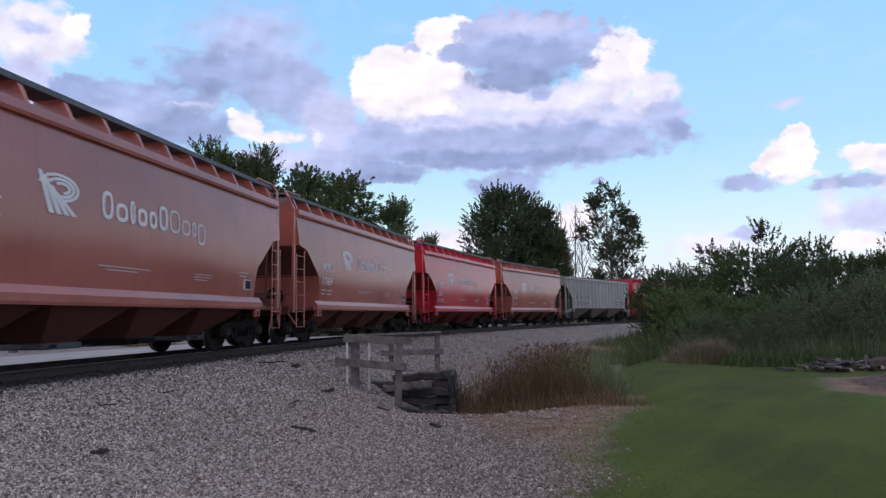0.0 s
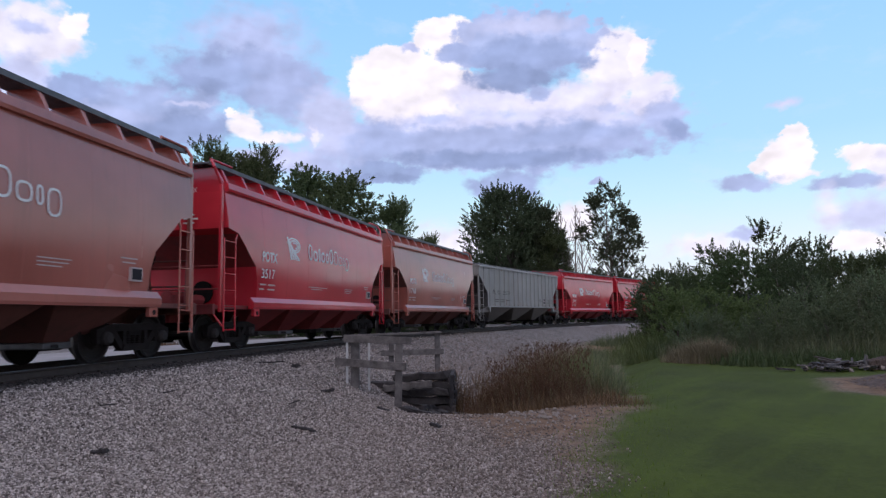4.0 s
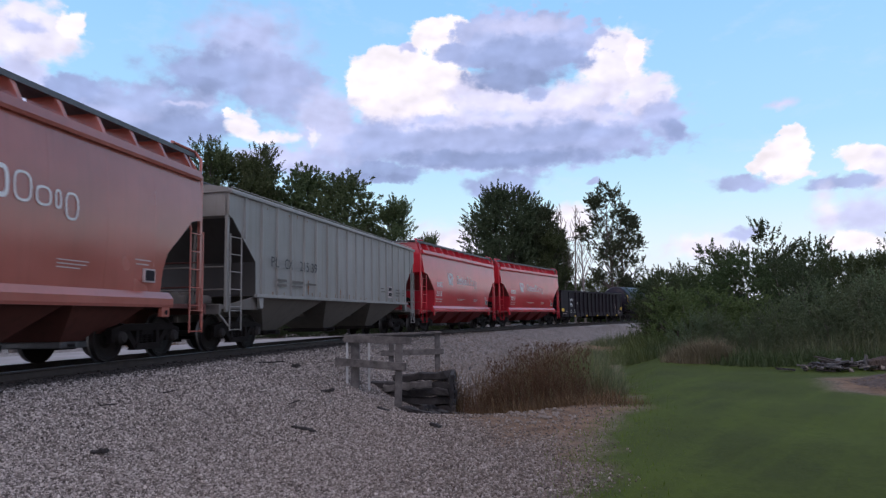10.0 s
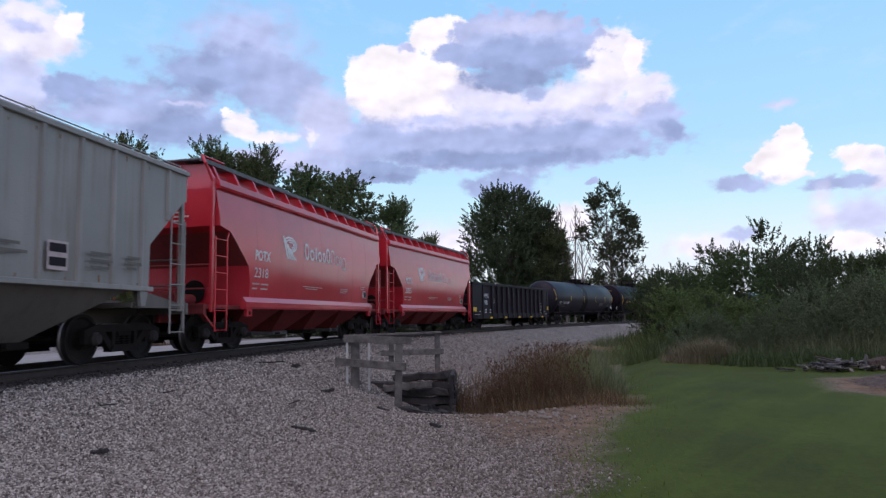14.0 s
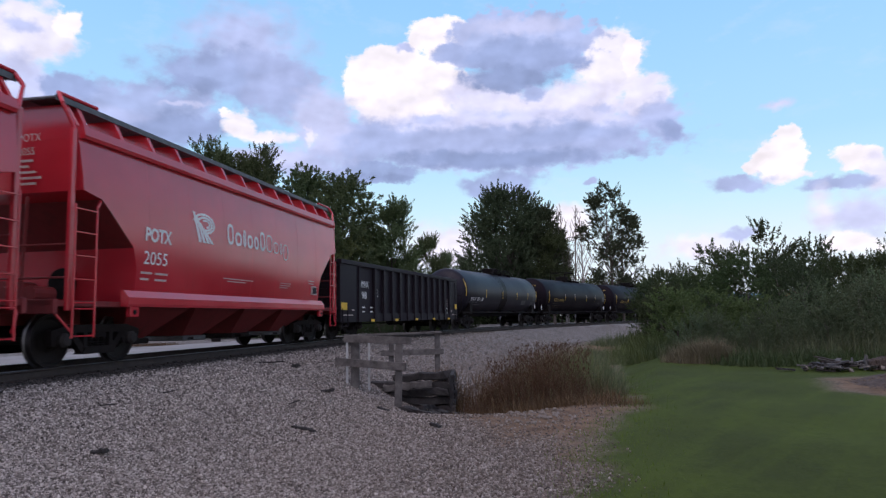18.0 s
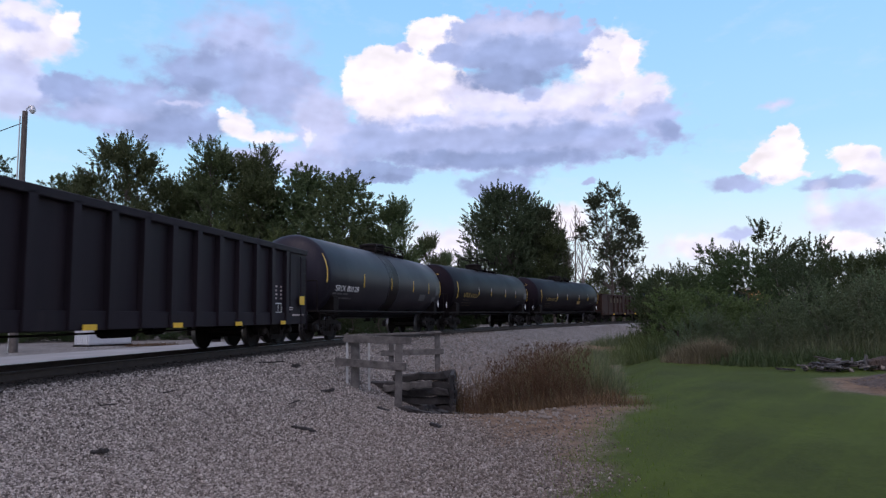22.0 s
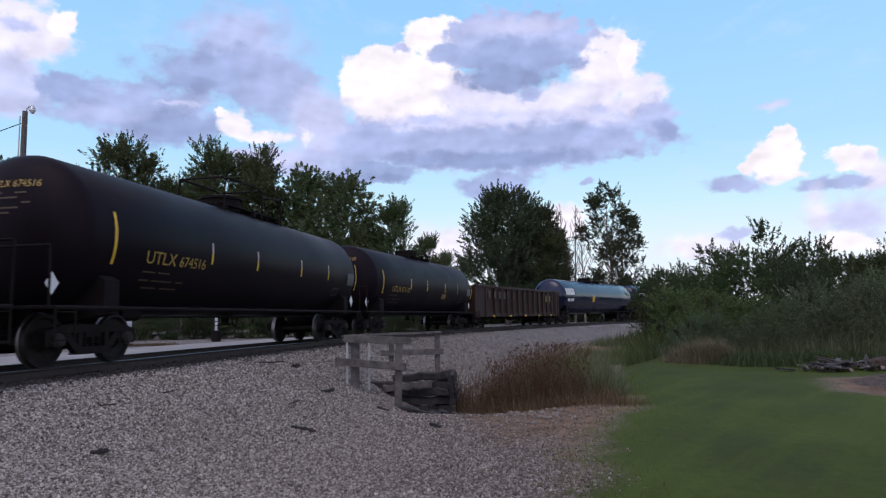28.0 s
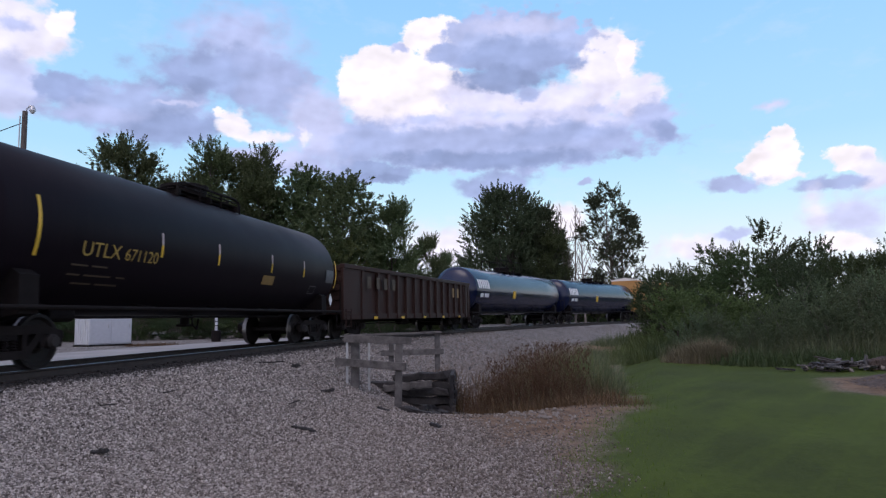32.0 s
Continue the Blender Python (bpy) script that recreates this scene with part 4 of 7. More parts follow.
    box(bm, h - 2.95, h - 2.6, -1.60, -1.55, 1.5, 1.76)
    p = part("service_plate", bm, M["faded"], car)
    bm = bm_new()
    box(bm, h - 2.92, h - 2.63, -1.605, -1.56, 1.53, 1.73)
    part("plate_field", bm, M["black"], p)
    return car


def brand(car, L, x):
    """The owner's mark: a plain emblem of curved bands, and a word as plain upright shapes."""
    h = L / 2
    X, Z, up = -h + x, 2.46, 0.64

    def flat_faces(name, polys, label):
        bm = bm_new()
        for q in polys:
            bm.faces.new([bm.verts.new((px, -(pot_side(pz) + 0.012), pz)) for px, pz in q])
        me = bpy.data.meshes.new(name)
        bm.to_mesh(me)
        bm.free()
        me.materials.append(M["white"])
        part(name, me, None, car, label)

    def band(cx, cz, rx, ry, wdt, a0, a1, k=12):
        out = []
        for i in range(k):
            w0, w1 = (math.pi * (a0 + (a1 - a0) * j / k) for j in (i, i + 1))
            out.append([(cx + (rx - e) * math.cos(w), cz + (ry - e * 0.7) * math.sin(w)) for e, w in ((0, w0), (0, w1), (wdt, w1), (wdt, w0))])
        return out
    polys = []
    for k in range(4):
        t = 0.12 * k
        polys.append([(X + t, Z + up * (1 - 0.16 * k)), (X + t + 0.085, Z + up * (1 - 0.16 * k)), (X + 0.36 + 0.17 * k, Z), (X + 0.24 + 0.17 * k, Z)])
    for k in range(3):
        polys += band(X + 0.46 + 0.03 * k, Z + up * 0.66, 0.46 - 0.13 * k, up * (0.36 - 0.10 * k), 0.07, 0.95 - 0.1 * k, -0.55 + 0.05 * k)
    flat_faces("emblem", polys, "white curved emblem bands")
    # heavy word, then light word: one plain rounded ring for each letter, some with a tall stem
    cx, base = X + 1.48, 2.54

    def ring(x0, w, z0, z1, e):
        q = []
        for rx, rz in ((w / 2, (z1 - z0) / 2), (w / 2 - e, (z1 - z0) / 2 - e)):
            q.append([(x0 + w / 2 + rx * math.copysign(abs(math.cos(a)) ** 0.7, math.cos(a)), (z0 + z1) / 2 + rz * math.copysign(abs(math.sin(a)) ** 0.7, math.sin(a)))
                      for a in (2 * math.pi * k / 16 for k in range(16))])
        return [[q[0][k], q[0][(k + 1) % 16], q[1][(k + 1) % 16], q[1][k]] for k in range(16)]

    for w, tall, low, e in ((0.30, 0.5, 0.0, 0.072), (0.33, 0.34, 0, 0.072), (0.15, 0.44, 0, 0.06), (0.29, 0.34, 0, 0.072), (0.25, 0.34, 0, 0.072), (0.30, 0.5, 0, 0.072),
                            (0.36, 0.47, 0, 0.04), (0.33, 0.32, 0, 0.04), (0.15, 0.32, 0, 0.04), (0.32, 0.32, 0.14, 0.04)):
        flat_faces("brand_ring", ring(cx, w, base - low, base + tall, e), "white plain brand shape")
        cx += w + 0.075


def number_on(car, L, num, mat=None):
    letter(car, "POTX", -L / 2 + 2.48, 2.3, 0.25, mat or M["white"], pot_side, 0.86, bold=0.012)
    letter(car, num, -L / 2 + 2.46, 1.85, 0.25, mat or M["white"], pot_side, 0.76)
    me = text_mesh("POTX", 0.13, M["faded"])
    for v in me.vertices:
        v.co = (-L / 2 + 0.745, -0.3 - v.co.x * 0.9, 3.86 + v.co.y)
    part("lettering", me, None, car)
    me = text_mesh(num, 0.13, M["faded"])
    for v in me.vertices:
        v.co = (-L / 2 + 0.745, -0.3 - v.co.x * 0.9, 3.62 + v.co.y)
    mk = [(0, 0.42, 0.28), (0, 0.32, 0.2), (0, 0.22, 0.34), (0.05, 0.12, 0.4), (0.05, 0.02, 0.3)]
    for dy, dz, w in mk:
        e = -L / 2 + 0.755
        bm2 = bpy.data.meshes.new("stencil_line")
        bm2.from_pydata([(e, -0.32 - dy, 3.08 + dz), (e, -0.32 - dy - w, 3.08 + dz), (e, -0.32 - dy - w, 3.12 + dz), (e, -0.32 - dy, 3.12 + dz)], [], [(0, 1, 2, 3)])
        bm2.materials.append(M["faded"])
        part("stencil_line", bm2, None, car)
    part("lettering", me, None, car)


# ---- ribbed grey covered hopper ----
GREY_L = 17.57


def grey_side(z):
    return 1.52


def grey_hopper():
    L, h = GREY_L, GREY_L / 2
    car = thing("hopper_car", "long grey ribbed covered hopper car with dirty brown lower bays", "train car", "cars of the goods train")

    def end(z):
        pts = ((1.38, 1.95), (2.25, 1.92), (3.25, 0.75), (3.3, 0.62), (4.0, 0.62))
        for (a, xa), (b, xb) in zip(pts, pts[1:]):
            if z <= b:
                return xa + (xb - xa) * max(0, (z - a) / (b - a))
        return 0.62
    bm = bm_new()
    stack_solid(bm, (1.38, 2.25, 3.25, 3.3, 3.9), h, grey_side, end)
    me = to_mesh("body", bm, M["grey"])
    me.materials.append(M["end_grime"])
    # faces of the end hollows get shade through a near-black colour
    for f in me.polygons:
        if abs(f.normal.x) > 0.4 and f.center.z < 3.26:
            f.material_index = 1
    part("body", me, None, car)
    bm = bm_new()
    prism(bm, [(-1.54, 3.88), (-1.5, 3.98), (-1.0, 4.07), (0, 4.13), (1.0, 4.07), (1.5, 3.98), (1.54, 3.88)], "x", -h + 0.58, h - 0.58)
    part("roof", bm, M["grey"], car, smooth=30)
    for sy in (-1, 1):
        for k in range(18):
            x = -h + 1.35 + (L - 2.7) * k / 17
            zl = 1.4
            for z in (1.4, 1.8, 2.25, 2.5, 2.8, 3.1):
                if h - abs(x) >= end(z) + 0.03:
                    zl = z
                    break
            else:
                zl = 3.25
            bm = bm_new()
            prism(bm, [(x - 0.055, sy * 1.515), (x - 0.03, sy * 1.575), (x + 0.03, sy * 1.575), (x + 0.055, sy * 1.515)], "x", 0, 1)
            for v in bm.verts:
                v.co = (v.co.y, v.co.z, zl if v.co.x < 0.5 else 3.88)
            part("side_rib", bm, M["grey"], car)
        bm = bm_new()
        box(bm, -h + 1.9, h - 1.9, sy * 1.5, sy * 1.6, 1.33, 1.42, 0.01)
        part("side_sill", bm, M["grey"], car)
        bm = bm_new()
        box(bm, -h + 0.6, h - 0.6, sy * 1.5, sy * 1.59, 3.84, 3.93, 0.01)
        part("roof_edge_beam", bm, M["grey"], car)
        bm = bm_new()
        for k in range(4):
            y = sy * (0.35 + 0.11 * k)
            box(bm, -h + 0.5, h - 0.5, y - 0.04, y + 0.04, 4.17, 4.2)
        for k in range(14):
            x = -h + 0.7 + (L - 1.4) * k / 13
            box(bm, x - 0.02, x + 0.02, sy * 0.3, sy * 0.74, 4.02, 4.17)
        part("roof_walk", bm, M["grate"], car)
        bm = bm_new()
        tube(bm, (-h + 0.8, sy * 1.47, 4.03), (h - 0.8, sy * 1.47, 4.03), 0.013, 5)
        for k in range(12):
            x = -h + 0.8 + (L - 1.6) * k / 11
            tube(bm, (x, sy * 1.47, 3.92), (x, sy * 1.47, 4.03), 0.012, 5)
        part("grab_rail", bm, M["grey"], car)
        for sgn in (-1, 1):
            bm = bm_new()
            prism(bm, [(sgn * (h - 2.3), 1.42), (sgn * (h - 2.0), 1.42), (sgn * (h - 2.12), 1.05), (sgn * (h - 2.25), 1.05)], "y", sy * 1.5, sy * 1.57)
            part("jacking_pad", bm, M["grey"], car)
            bm = bm_new()
            prism(bm, [(sgn * (h - 0.7), 1.02), (sgn * (h - 2.2), 1.02), (sgn * (h - 2.2), 1.38), (sgn * (h - 0.7), 1.12)], "y", sy * 1.38, sy * 1.44)
            part("end_sill_plate", bm, M["greydirt"], car)
    for k in range(3):
        span = L - 4.6
        c = -span / 2 + span * (k + 0.5) / 3
        w = span / 6
        bm = bm_new()
        frustum(bm, c - w + 0.03, c + w - 0.03, -1.48, 1.48, 1.4, c - 0.4, c + 0.4, -0.6, 0.6, 0.45)
        p = part("discharge_chute", bm, M["greydirt"], car, "grimy brown-grey discharge bay")
        bm = bm_new()
        box(bm, c - 0.5, c + 0.5, -0.7, 0.7, 0.32, 0.45, 0.02)
        tube(bm, (c - 0.25, -0.95, 0.4), (c - 0.25, 0.95, 0.4), 0.035, 8)
        part("outlet_gate", bm, M["iron"], p)
    bm = bm_new()
    box(bm, -h + 1.0, h - 1.0, -0.28, 0.28, 0.85, 1.2)
    part("centre_sill", bm, M["greydirt"], car)
    hopper_common(car, L, M["grey"], M["greydirt"], 3.95, 2.85)
    for sgn in (-1, 1):
        truck(car, sgn * (h - 1.95))
    flat = lambda z: 1.585
    letter(car, "PL", -h + 2.65, 2.18, 0.28, M["letter_dark"], flat, 0.45)
    letter(car, "CX", -h + 3.45, 2.17, 0.28, M["letter_dark"], flat, 0.5)
    letter(car, "215", -h + 4.42, 2.17, 0.28, M["letter_dark"], flat, 0.62)
    letter(car, "39", -h + 5.22, 2.17, 0.28, M["letter_dark"], flat, 0.42)
    bars(car, -h + 2.98, 1.65, [(0, 0.15, 0.6, 0.07), (0, 0.02, 0.6, 0.07), (0.95, 0.15, 0.75, 0.06), (0.95, 0.02, 0.7, 0.06), (2.0, 0.12, 0.6, 0.06)], M["greydirt"], flat)
    bars(car, h - 4.75, 1.58, [(0, 0, 0.46, 0.46)], M["faded"], flat, name="placard")
    bars(car, h - 3.75, 1.6, [(0, 0.3, 0.55, 0.05), (0, 0.18, 0.6, 0.05), (0, 0.06, 0.5, 0.05), (1.0, 0.3, 0.4, 0.05), (1.0, 0.2, 0.45, 0.05), (1.0, 0.1, 0.3, 0.05), (-1.95, 0.3, 0.4, 0.05), (-1.95, 0.18, 0.55, 0.05)], M["greydirt"], flat)
    bars(car, h - 4.75, 1.58, [(0.04, 0.28, 0.38, 0.14), (0.04, 0.06, 0.38, 0.14)], M["black"], lambda z: 1.59, name="placard_field")
    rr = random.Random(8)
    for k in range(22):
        x = -h + 2.3 + (L - 4.6) * k / 21 + rr.uniform(-0.15, 0.15)
        bars(car, x, 1.44, [(0, 0, rr.uniform(0.02, 0.05), rr.uniform(0.03, 0.16))], M["rust"], lambda z: 1.522, name="rust_stain")
        bars(car, x + 0.3, 3.84 - 0.14, [(0, 0.0, rr.uniform(0.015, 0.04), rr.uniform(0.04, 0.13))], M["rust"], lambda z: 1.522, name="rust_stain")
    bars(car, -h + 5.12, 1.5, [(0, 0, 0.07, 0.42), (2.6, -0.05, 0.05, 0.3)], M["rust"], lambda z: 1.522, name="rust_stain")
    for s, z in (("PLCX", 3.62), ("21539", 3.4)):
        me = text_mesh(s, 0.15, M["letter_dark"])
        for v in me.vertices:
            v.co = (-h + 0.605, -0.2 - v.co.x * 0.9, z + v.co.y)
        part("lettering", me, None, car)
    return car


# ---- gondola ----
def gondola(L, mat, label, top=2.86, ribs=13, rear=0.2, low=0.72):
    h = L / 2
    e = h - rear
    car = thing("gondola_car", label, "train car", "cars of the goods train")
    for sy in (-1, 1):
        bm = bm_new()
        box(bm, -h + 0.25, e - 0.05, sy * 1.38, sy * 1.43, 0.75, top - 0.1)
        part("side_sheet", bm, mat, car)
        bm = bm_new()
        box(bm, -h + 0.2, e, sy * 1.34, sy * 1.55, top - 0.16, top, 0.015)
        part("top_chord", bm, mat, car)
        bm = bm_new()
        box(bm, -h + 0.2, e, sy * 1.36, sy * 1.5, low, 0.95, 0.01)
        part("side_sill", bm, mat, car)
        bm = bm_new()
        box(bm, -h + 0.2, -h + 1.75, sy * 1.42, sy * 1.5, 0.95, top - 0.16, 0.005)
        part("corner_panel", bm, mat, car)
        bm = bm_new()
        box(bm, e - 1.2, e, sy * 1.42, sy * 1.5, 0.95, top - 0.16, 0.005)
        part("corner_panel", bm, mat, car)
        for k in range(ribs):
            x = -h + 1.84 if k == 0 else -h + 3.4 + (L - 4.9 + 0.6 * (rear < 0.3) - rear) * (k - 1) / (ribs - 2)
            bm = bm_new()
            prism(bm, [(x - 0.11, low + 0.02), (x + 0.11, low + 0.02), (x + 0.09, top - 0.1), (x - 0.09, top - 0.1)], "y", sy * 1.42, sy * 1.55)
            part("side_stake", bm, mat, car)
        for k in range(5):
            x = -h + 3.05 + (L - 5.6) * k / 4
            bm = bm_new()
            box(bm, x - 0.17, x + 0.17, sy * 1.55, sy * 1.56, low, low + 0.1)
            part("reflector", bm, M["yellow"], car, "yellow reflective strip")
        ladder_part(car, mat, e - 0.55, e - 0.12, sy * 1.55, 0.85, top - 0.25, 5)
        ladder_part(car, mat, -h + 0.3, -h + 0.72, sy * 1.55, 0.45, 1.1, 2, "step_ladder")
        ladder_part(car, mat, e - 0.52, e - 0.1, sy * 1.55, 0.45, 0.95, 2, "step_ladder")
    for sgn in (-1, 1):
        bm = bm_new()
        u = h if sgn < 0 else e + 0.2
        box(bm, sgn * (u - 0.28), sgn * (u - 0.36), -1.38, 1.38, 0.9, top - 0.05)
        for k in range(5):
            z = 1.05 + (top - 1.3) * k / 4
            box(bm, sgn * (u - 0.22), sgn * (u - 0.3), -1.36, 1.36, z, z + 0.13, 0.01)
        part("end_wall", bm, mat, car)
        bm = bm_new()
        box(bm, sgn * (h - 0.25), sgn * (h - 2.6), -0.32, 0.32, 0.66, 0.98, 0.01)
        box(bm, sgn * (h - 1.85), sgn * (h - 2.05), -1.35, 1.35, 0.72, 0.9, 0.01)
        part("stub_sill", bm, M["under"], car)
        truck(car, sgn * (h - 1.95))
    bm = bm_new()
    box(bm, -h + 0.3, h - 0.3, -1.4, 1.4, 0.92, 1.0)
    box(bm, -h + 0.3, h - 0.3, -0.2, 0.2, 0.6, 0.92)
    for k in range(9):
        x = -h + 2.6 + (L - 5.2) * k / 8
        box(bm, x - 0.05, x + 0.05, -1.35, 1.35, 0.75, 0.92)
    part("floor", bm, M["under"], car)
    bm = bm_new()
    tube(bm, (-0.8, -0.6, 0.62), (0.1, -0.6, 0.62), 0.18, 12)
    tube(bm, (0.8, -0.5, 0.6), (1.3, -0.5, 0.6), 0.13, 12)
    tube(bm, (-h + 3, -0.75, 0.55), (h - 3, -0.75, 0.55), 0.02, 6)
    part("air_tank", bm, M["under"], car)
    ends(car, L)
    return car


# ---- tank cars ----
M["spill"] = paint_mat("brown_spill_residue", (0.008, 0.005, 0.0055), (0.025, 0.016, 0.014), 0.38, 1.0, 1.0, 0.06)


def tank_side(R, cz):
    return lambda z: math.sqrt(max(0.01, R * R - (z - cz) ** 2))


def tank_car(L, mat, label, R=1.5, stripes=(), plat=(6.3, 11.8), dome=8.2, rail=0.78, bands=(), ladder=False, white_top=False, span=None, base=0.88):
    h, cz = L / 2, base + R
    car = thing("tank_car", label, "train car", "cars of the goods train")
    e, f = 0.84, 0.58
    prof = [(-h + e, 0.05)]
    for k in range(1, 9):
        w = math.pi / 2 * k / 8
        prof.append((-h + e + 0.62 * (1 - math.cos(w)), R * math.sin(w)))
    prof += [(-h + 4.2, R), (h - 4.2, R)]
    for k in range(8, 0, -1):
        w = math.pi / 2 * k / 8
        prof.append((h - f - 0.62 * (1 - math.cos(w)), R * math.sin(w)))
    prof.append((h - f, 0.05))
    bm = bm_new()
    lathe(bm, [(a, r) for a, r in prof], (0, 0, cz), 56, "x")
    part("tank", bm, mat, car, smooth=40)
    # weld bands
    for x in bands:
        bm = bm_new()
        lathe(bm, [(x - 0.05, R - 0.02), (x - 0.045, R + 0.008), (x + 0.045, R + 0.008), (x + 0.05, R - 0.02)], (0, 0, cz), 48, "x")
        part("weld_band", bm, mat, car, smooth=40)
    side = tank_side(R, cz)
    for x, z0, z1 in stripes:
        bm = bm_new()
        n = 6
        for k in range(n):
            a, b = z0 + (z1 - z0) * k / n, z0 + (z1 - z0) * (k + 1) / n
            q = [(x - 0.035, -side(a) - 0.01, a), (x + 0.035, -side(a) - 0.01, a), (x + 0.035, -side(b) - 0.01, b), (x - 0.035, -side(b) - 0.01, b)]
            bm.faces.new([bm.verts.new(p) for p in q])
        me = bpy.data.meshes.new("reflector")
        bm.to_mesh(me)
        bm.free()
        me.materials.append(M["yellow"])
        if white_top and z1 - z0 < 0.7:
            me.materials.append(M["faded"])
            for f in me.polygons:
                f.material_index = 1 if f.center.z > z0 + (z1 - z0) * 0.55 else 0
        part("reflector", me, None, car, "yellow reflective strip")
    # saddles, stub sills, running pipes
    for sgn in (-1, 1):
        bm = bm_new()
        box(bm, sgn * (h - 0.2), sgn * (h - 3.1), -0.33, 0.33, 0.68, 1.02, 0.01)
        part("stub_sill", bm, M["under"], car)
        bm = bm_new()
        prism(bm, [(-1.4, 0.9), (-1.4, 1.5), (-1.2, 1.62), (-0.8, 1.2), (0.8, 1.2), (1.2, 1.62), (1.4, 1.5), (1.4, 0.9), (0.4, 0.75), (-0.4, 0.75)], "x", sgn * (h - 1.75), sgn * (h - 2.15))
        part("saddle", bm, M["under"], car)
        bm = bm_new()
        box(bm, sgn * (h - 0.4), sgn * (h - 1.1), -1.45, 1.45, 0.98, 1.04, 0.01)
        path_tube(bm, [(sgn * (h - 0.42), -1.42, 1.0), (sgn * (h - 0.42), -1.42, 2.0), (sgn * (h - 0.42), 1.42, 2.0), (sgn * (h - 0.42), 1.42, 1.0)], 0.022, 6)
        path_tube(bm, [(sgn * (h - 0.44), -0.7, 1.0), (sgn * (h - 0.44), -0.7, 2.0)], 0.018, 6)
        part("end_platform", bm, M["under"], car)
        for sy in (-1, 1):
            ladder_part(car, M["under"], sgn * (h - 0.5), sgn * (h - 0.95), sy * 1.48, 0.45, 1.0, 2, "step_ladder")
        truck(car, sgn * (h - 1.95))
    for sy in (-1, 1):
        bm = bm_new()
        tube(bm, (-h + 0.5, sy * 1.46, 1.0), (h - 0.5, sy * 1.46, 1.0), 0.04, 8)
        for k in range(5):
            x = -h + 2.4 + (L - 4.8) * k / 4
            tube(bm, (x, sy * 1.46, 1.0), (x, sy * 0.7, 1.12), 0.025, 6)
        part("running_rail", bm, M["under"], car)
    # bottom fittings
    bm = bm_new()
    tube(bm, (0.3, 0, 0.68), (0.3, 0, 1.0), 0.11, 12)
    box(bm, 0.15, 0.45, -0.15, 0.15, 0.62, 0.68, 0.02)
    path_tube(bm, [(0.1, -0.3, 0.95), (0.1, -0.34, 0.66), (0.3, -0.34, 0.55), (0.42, -0.3, 0.8)], 0.025, 6)
    part("bottom_outlet", bm, M["under"], car)
    bm = bm_new()
    tube(bm, (-h + 3.3, -0.5, 0.9), (-h + 3.9, -0.5, 0.9), 0.13, 12)
    for x in (-h + 3.4, -h + 3.8):
        tube(bm, (x, -0.5, 0.95), (x, -0.5, 1.25), 0.03, 6)
    part("air_tank", bm, M["under"], car)
    bm = bm_new()
    tube(bm, (-h + 2.8, -0.5, 0.85), (h - 2.8, -0.5, 0.85), 0.025, 6)
    part("brake_pipe", bm, M["under"], car)
    # platform, manway, railing
    a, b = -h + plat[0], -h + plat[1]
    top = cz + R
    for k in range(5):
        y = -0.5 + 0.25 * k
        part("platform_slat", box(bm_new(), a, b, y - 0.09, y + 0.09, top + 0.02, top + 0.05), M["under"], car)
    for x in (a + 0.1, (a + b) / 2, b - 0.1):
        part("platform_bearer", box(bm_new(), x - 0.04, x + 0.04, -0.68, 0.68, top - 0.12, top + 0.02), M["under"], car)
    bm = bm_new()
    x = -h + dome
    lathe(bm, [(0, 0.53), (0.32, 0.53), (0.33, 0.58), (0.4, 0.58), (0.44, 0.44)], (0, 0, 0), 20)
    bmesh.ops.transform(bm, matrix=Matrix.Translation((x, 0, top - 0.06)) @ Matrix.Rotation(radians(90), 4, "X"), verts=bm.verts)
    part("manway", bm, M["under"], car, smooth=40)
    bm = bm_new()
    tube(bm, (x + 1.3, 0.2, top), (x + 1.3, 0.2, top + 0.3), 0.12, 10)
    part("valve", bm, M["under"], car)
    part("valve", tube(bm_new(), (x + 1.7, -0.2, top), (x + 1.7, -0.2, top + 0.22), 0.09, 10), M["under"], car)
    zr = top + rail
    if span:
        a, b = -h + span[0], -h + span[1]
        part("railing", path_tube(bm_new(), [(b, -0.62, zr - 0.02), (b, 0.62, zr - 0.02)], 0.026, 6), M["under"], car)
        part("railing", path_tube(bm_new(), [(a, -0.62, zr - 0.02), (a, 0.62, zr - 0.02)], 0.026, 6), M["under"], car)
    for sy in (-1, 1):
        bm = bm_new()
        c = 0.3
        path_tube(bm, [(a, sy * 0.66, top - 0.25), (a, sy * 0.66, zr - c), (a + 0.05, sy * 0.66, zr - 0.06), (a + c, sy * 0.66, zr), (b - c, sy * 0.66, zr),
                       (b - 0.05, sy * 0.66, zr - 0.06), (b, sy * 0.66, zr - c), (b, sy * 0.66, top - 0.25)], 0.03, 6)
        if not span:
            tube(bm, (a, sy * 0.66, top + rail / 2), (b, sy * 0.66, top + rail / 2), 0.018, 6)
        for u in () if span else (0.33, 0.67):
            tube(bm, (a + (b - a) * u, sy * 0.66, top - 0.25), (a + (b - a) * u, sy * 0.66, zr), 0.024, 6)
        part("railing", bm, M["under"], car)
        if not ladder:
            continue
        # ladder following the shell
        bm = bm_new()
        lx = (a + b) / 2 + 0.7
        pts = []
        for k in range(9):
            z = 1.0 + (top + 0.0 - 1.0) * k / 8
            yy = min(1.56, max(1.05, side(min(max(z, cz), top - 0.02)) + 0.1))
            pts.append((z, yy))
        for u in (lx - 0.22, lx + 0.22):
            path_tube(bm, [(u, sy * y, z) for z, y in pts], 0.02, 6)
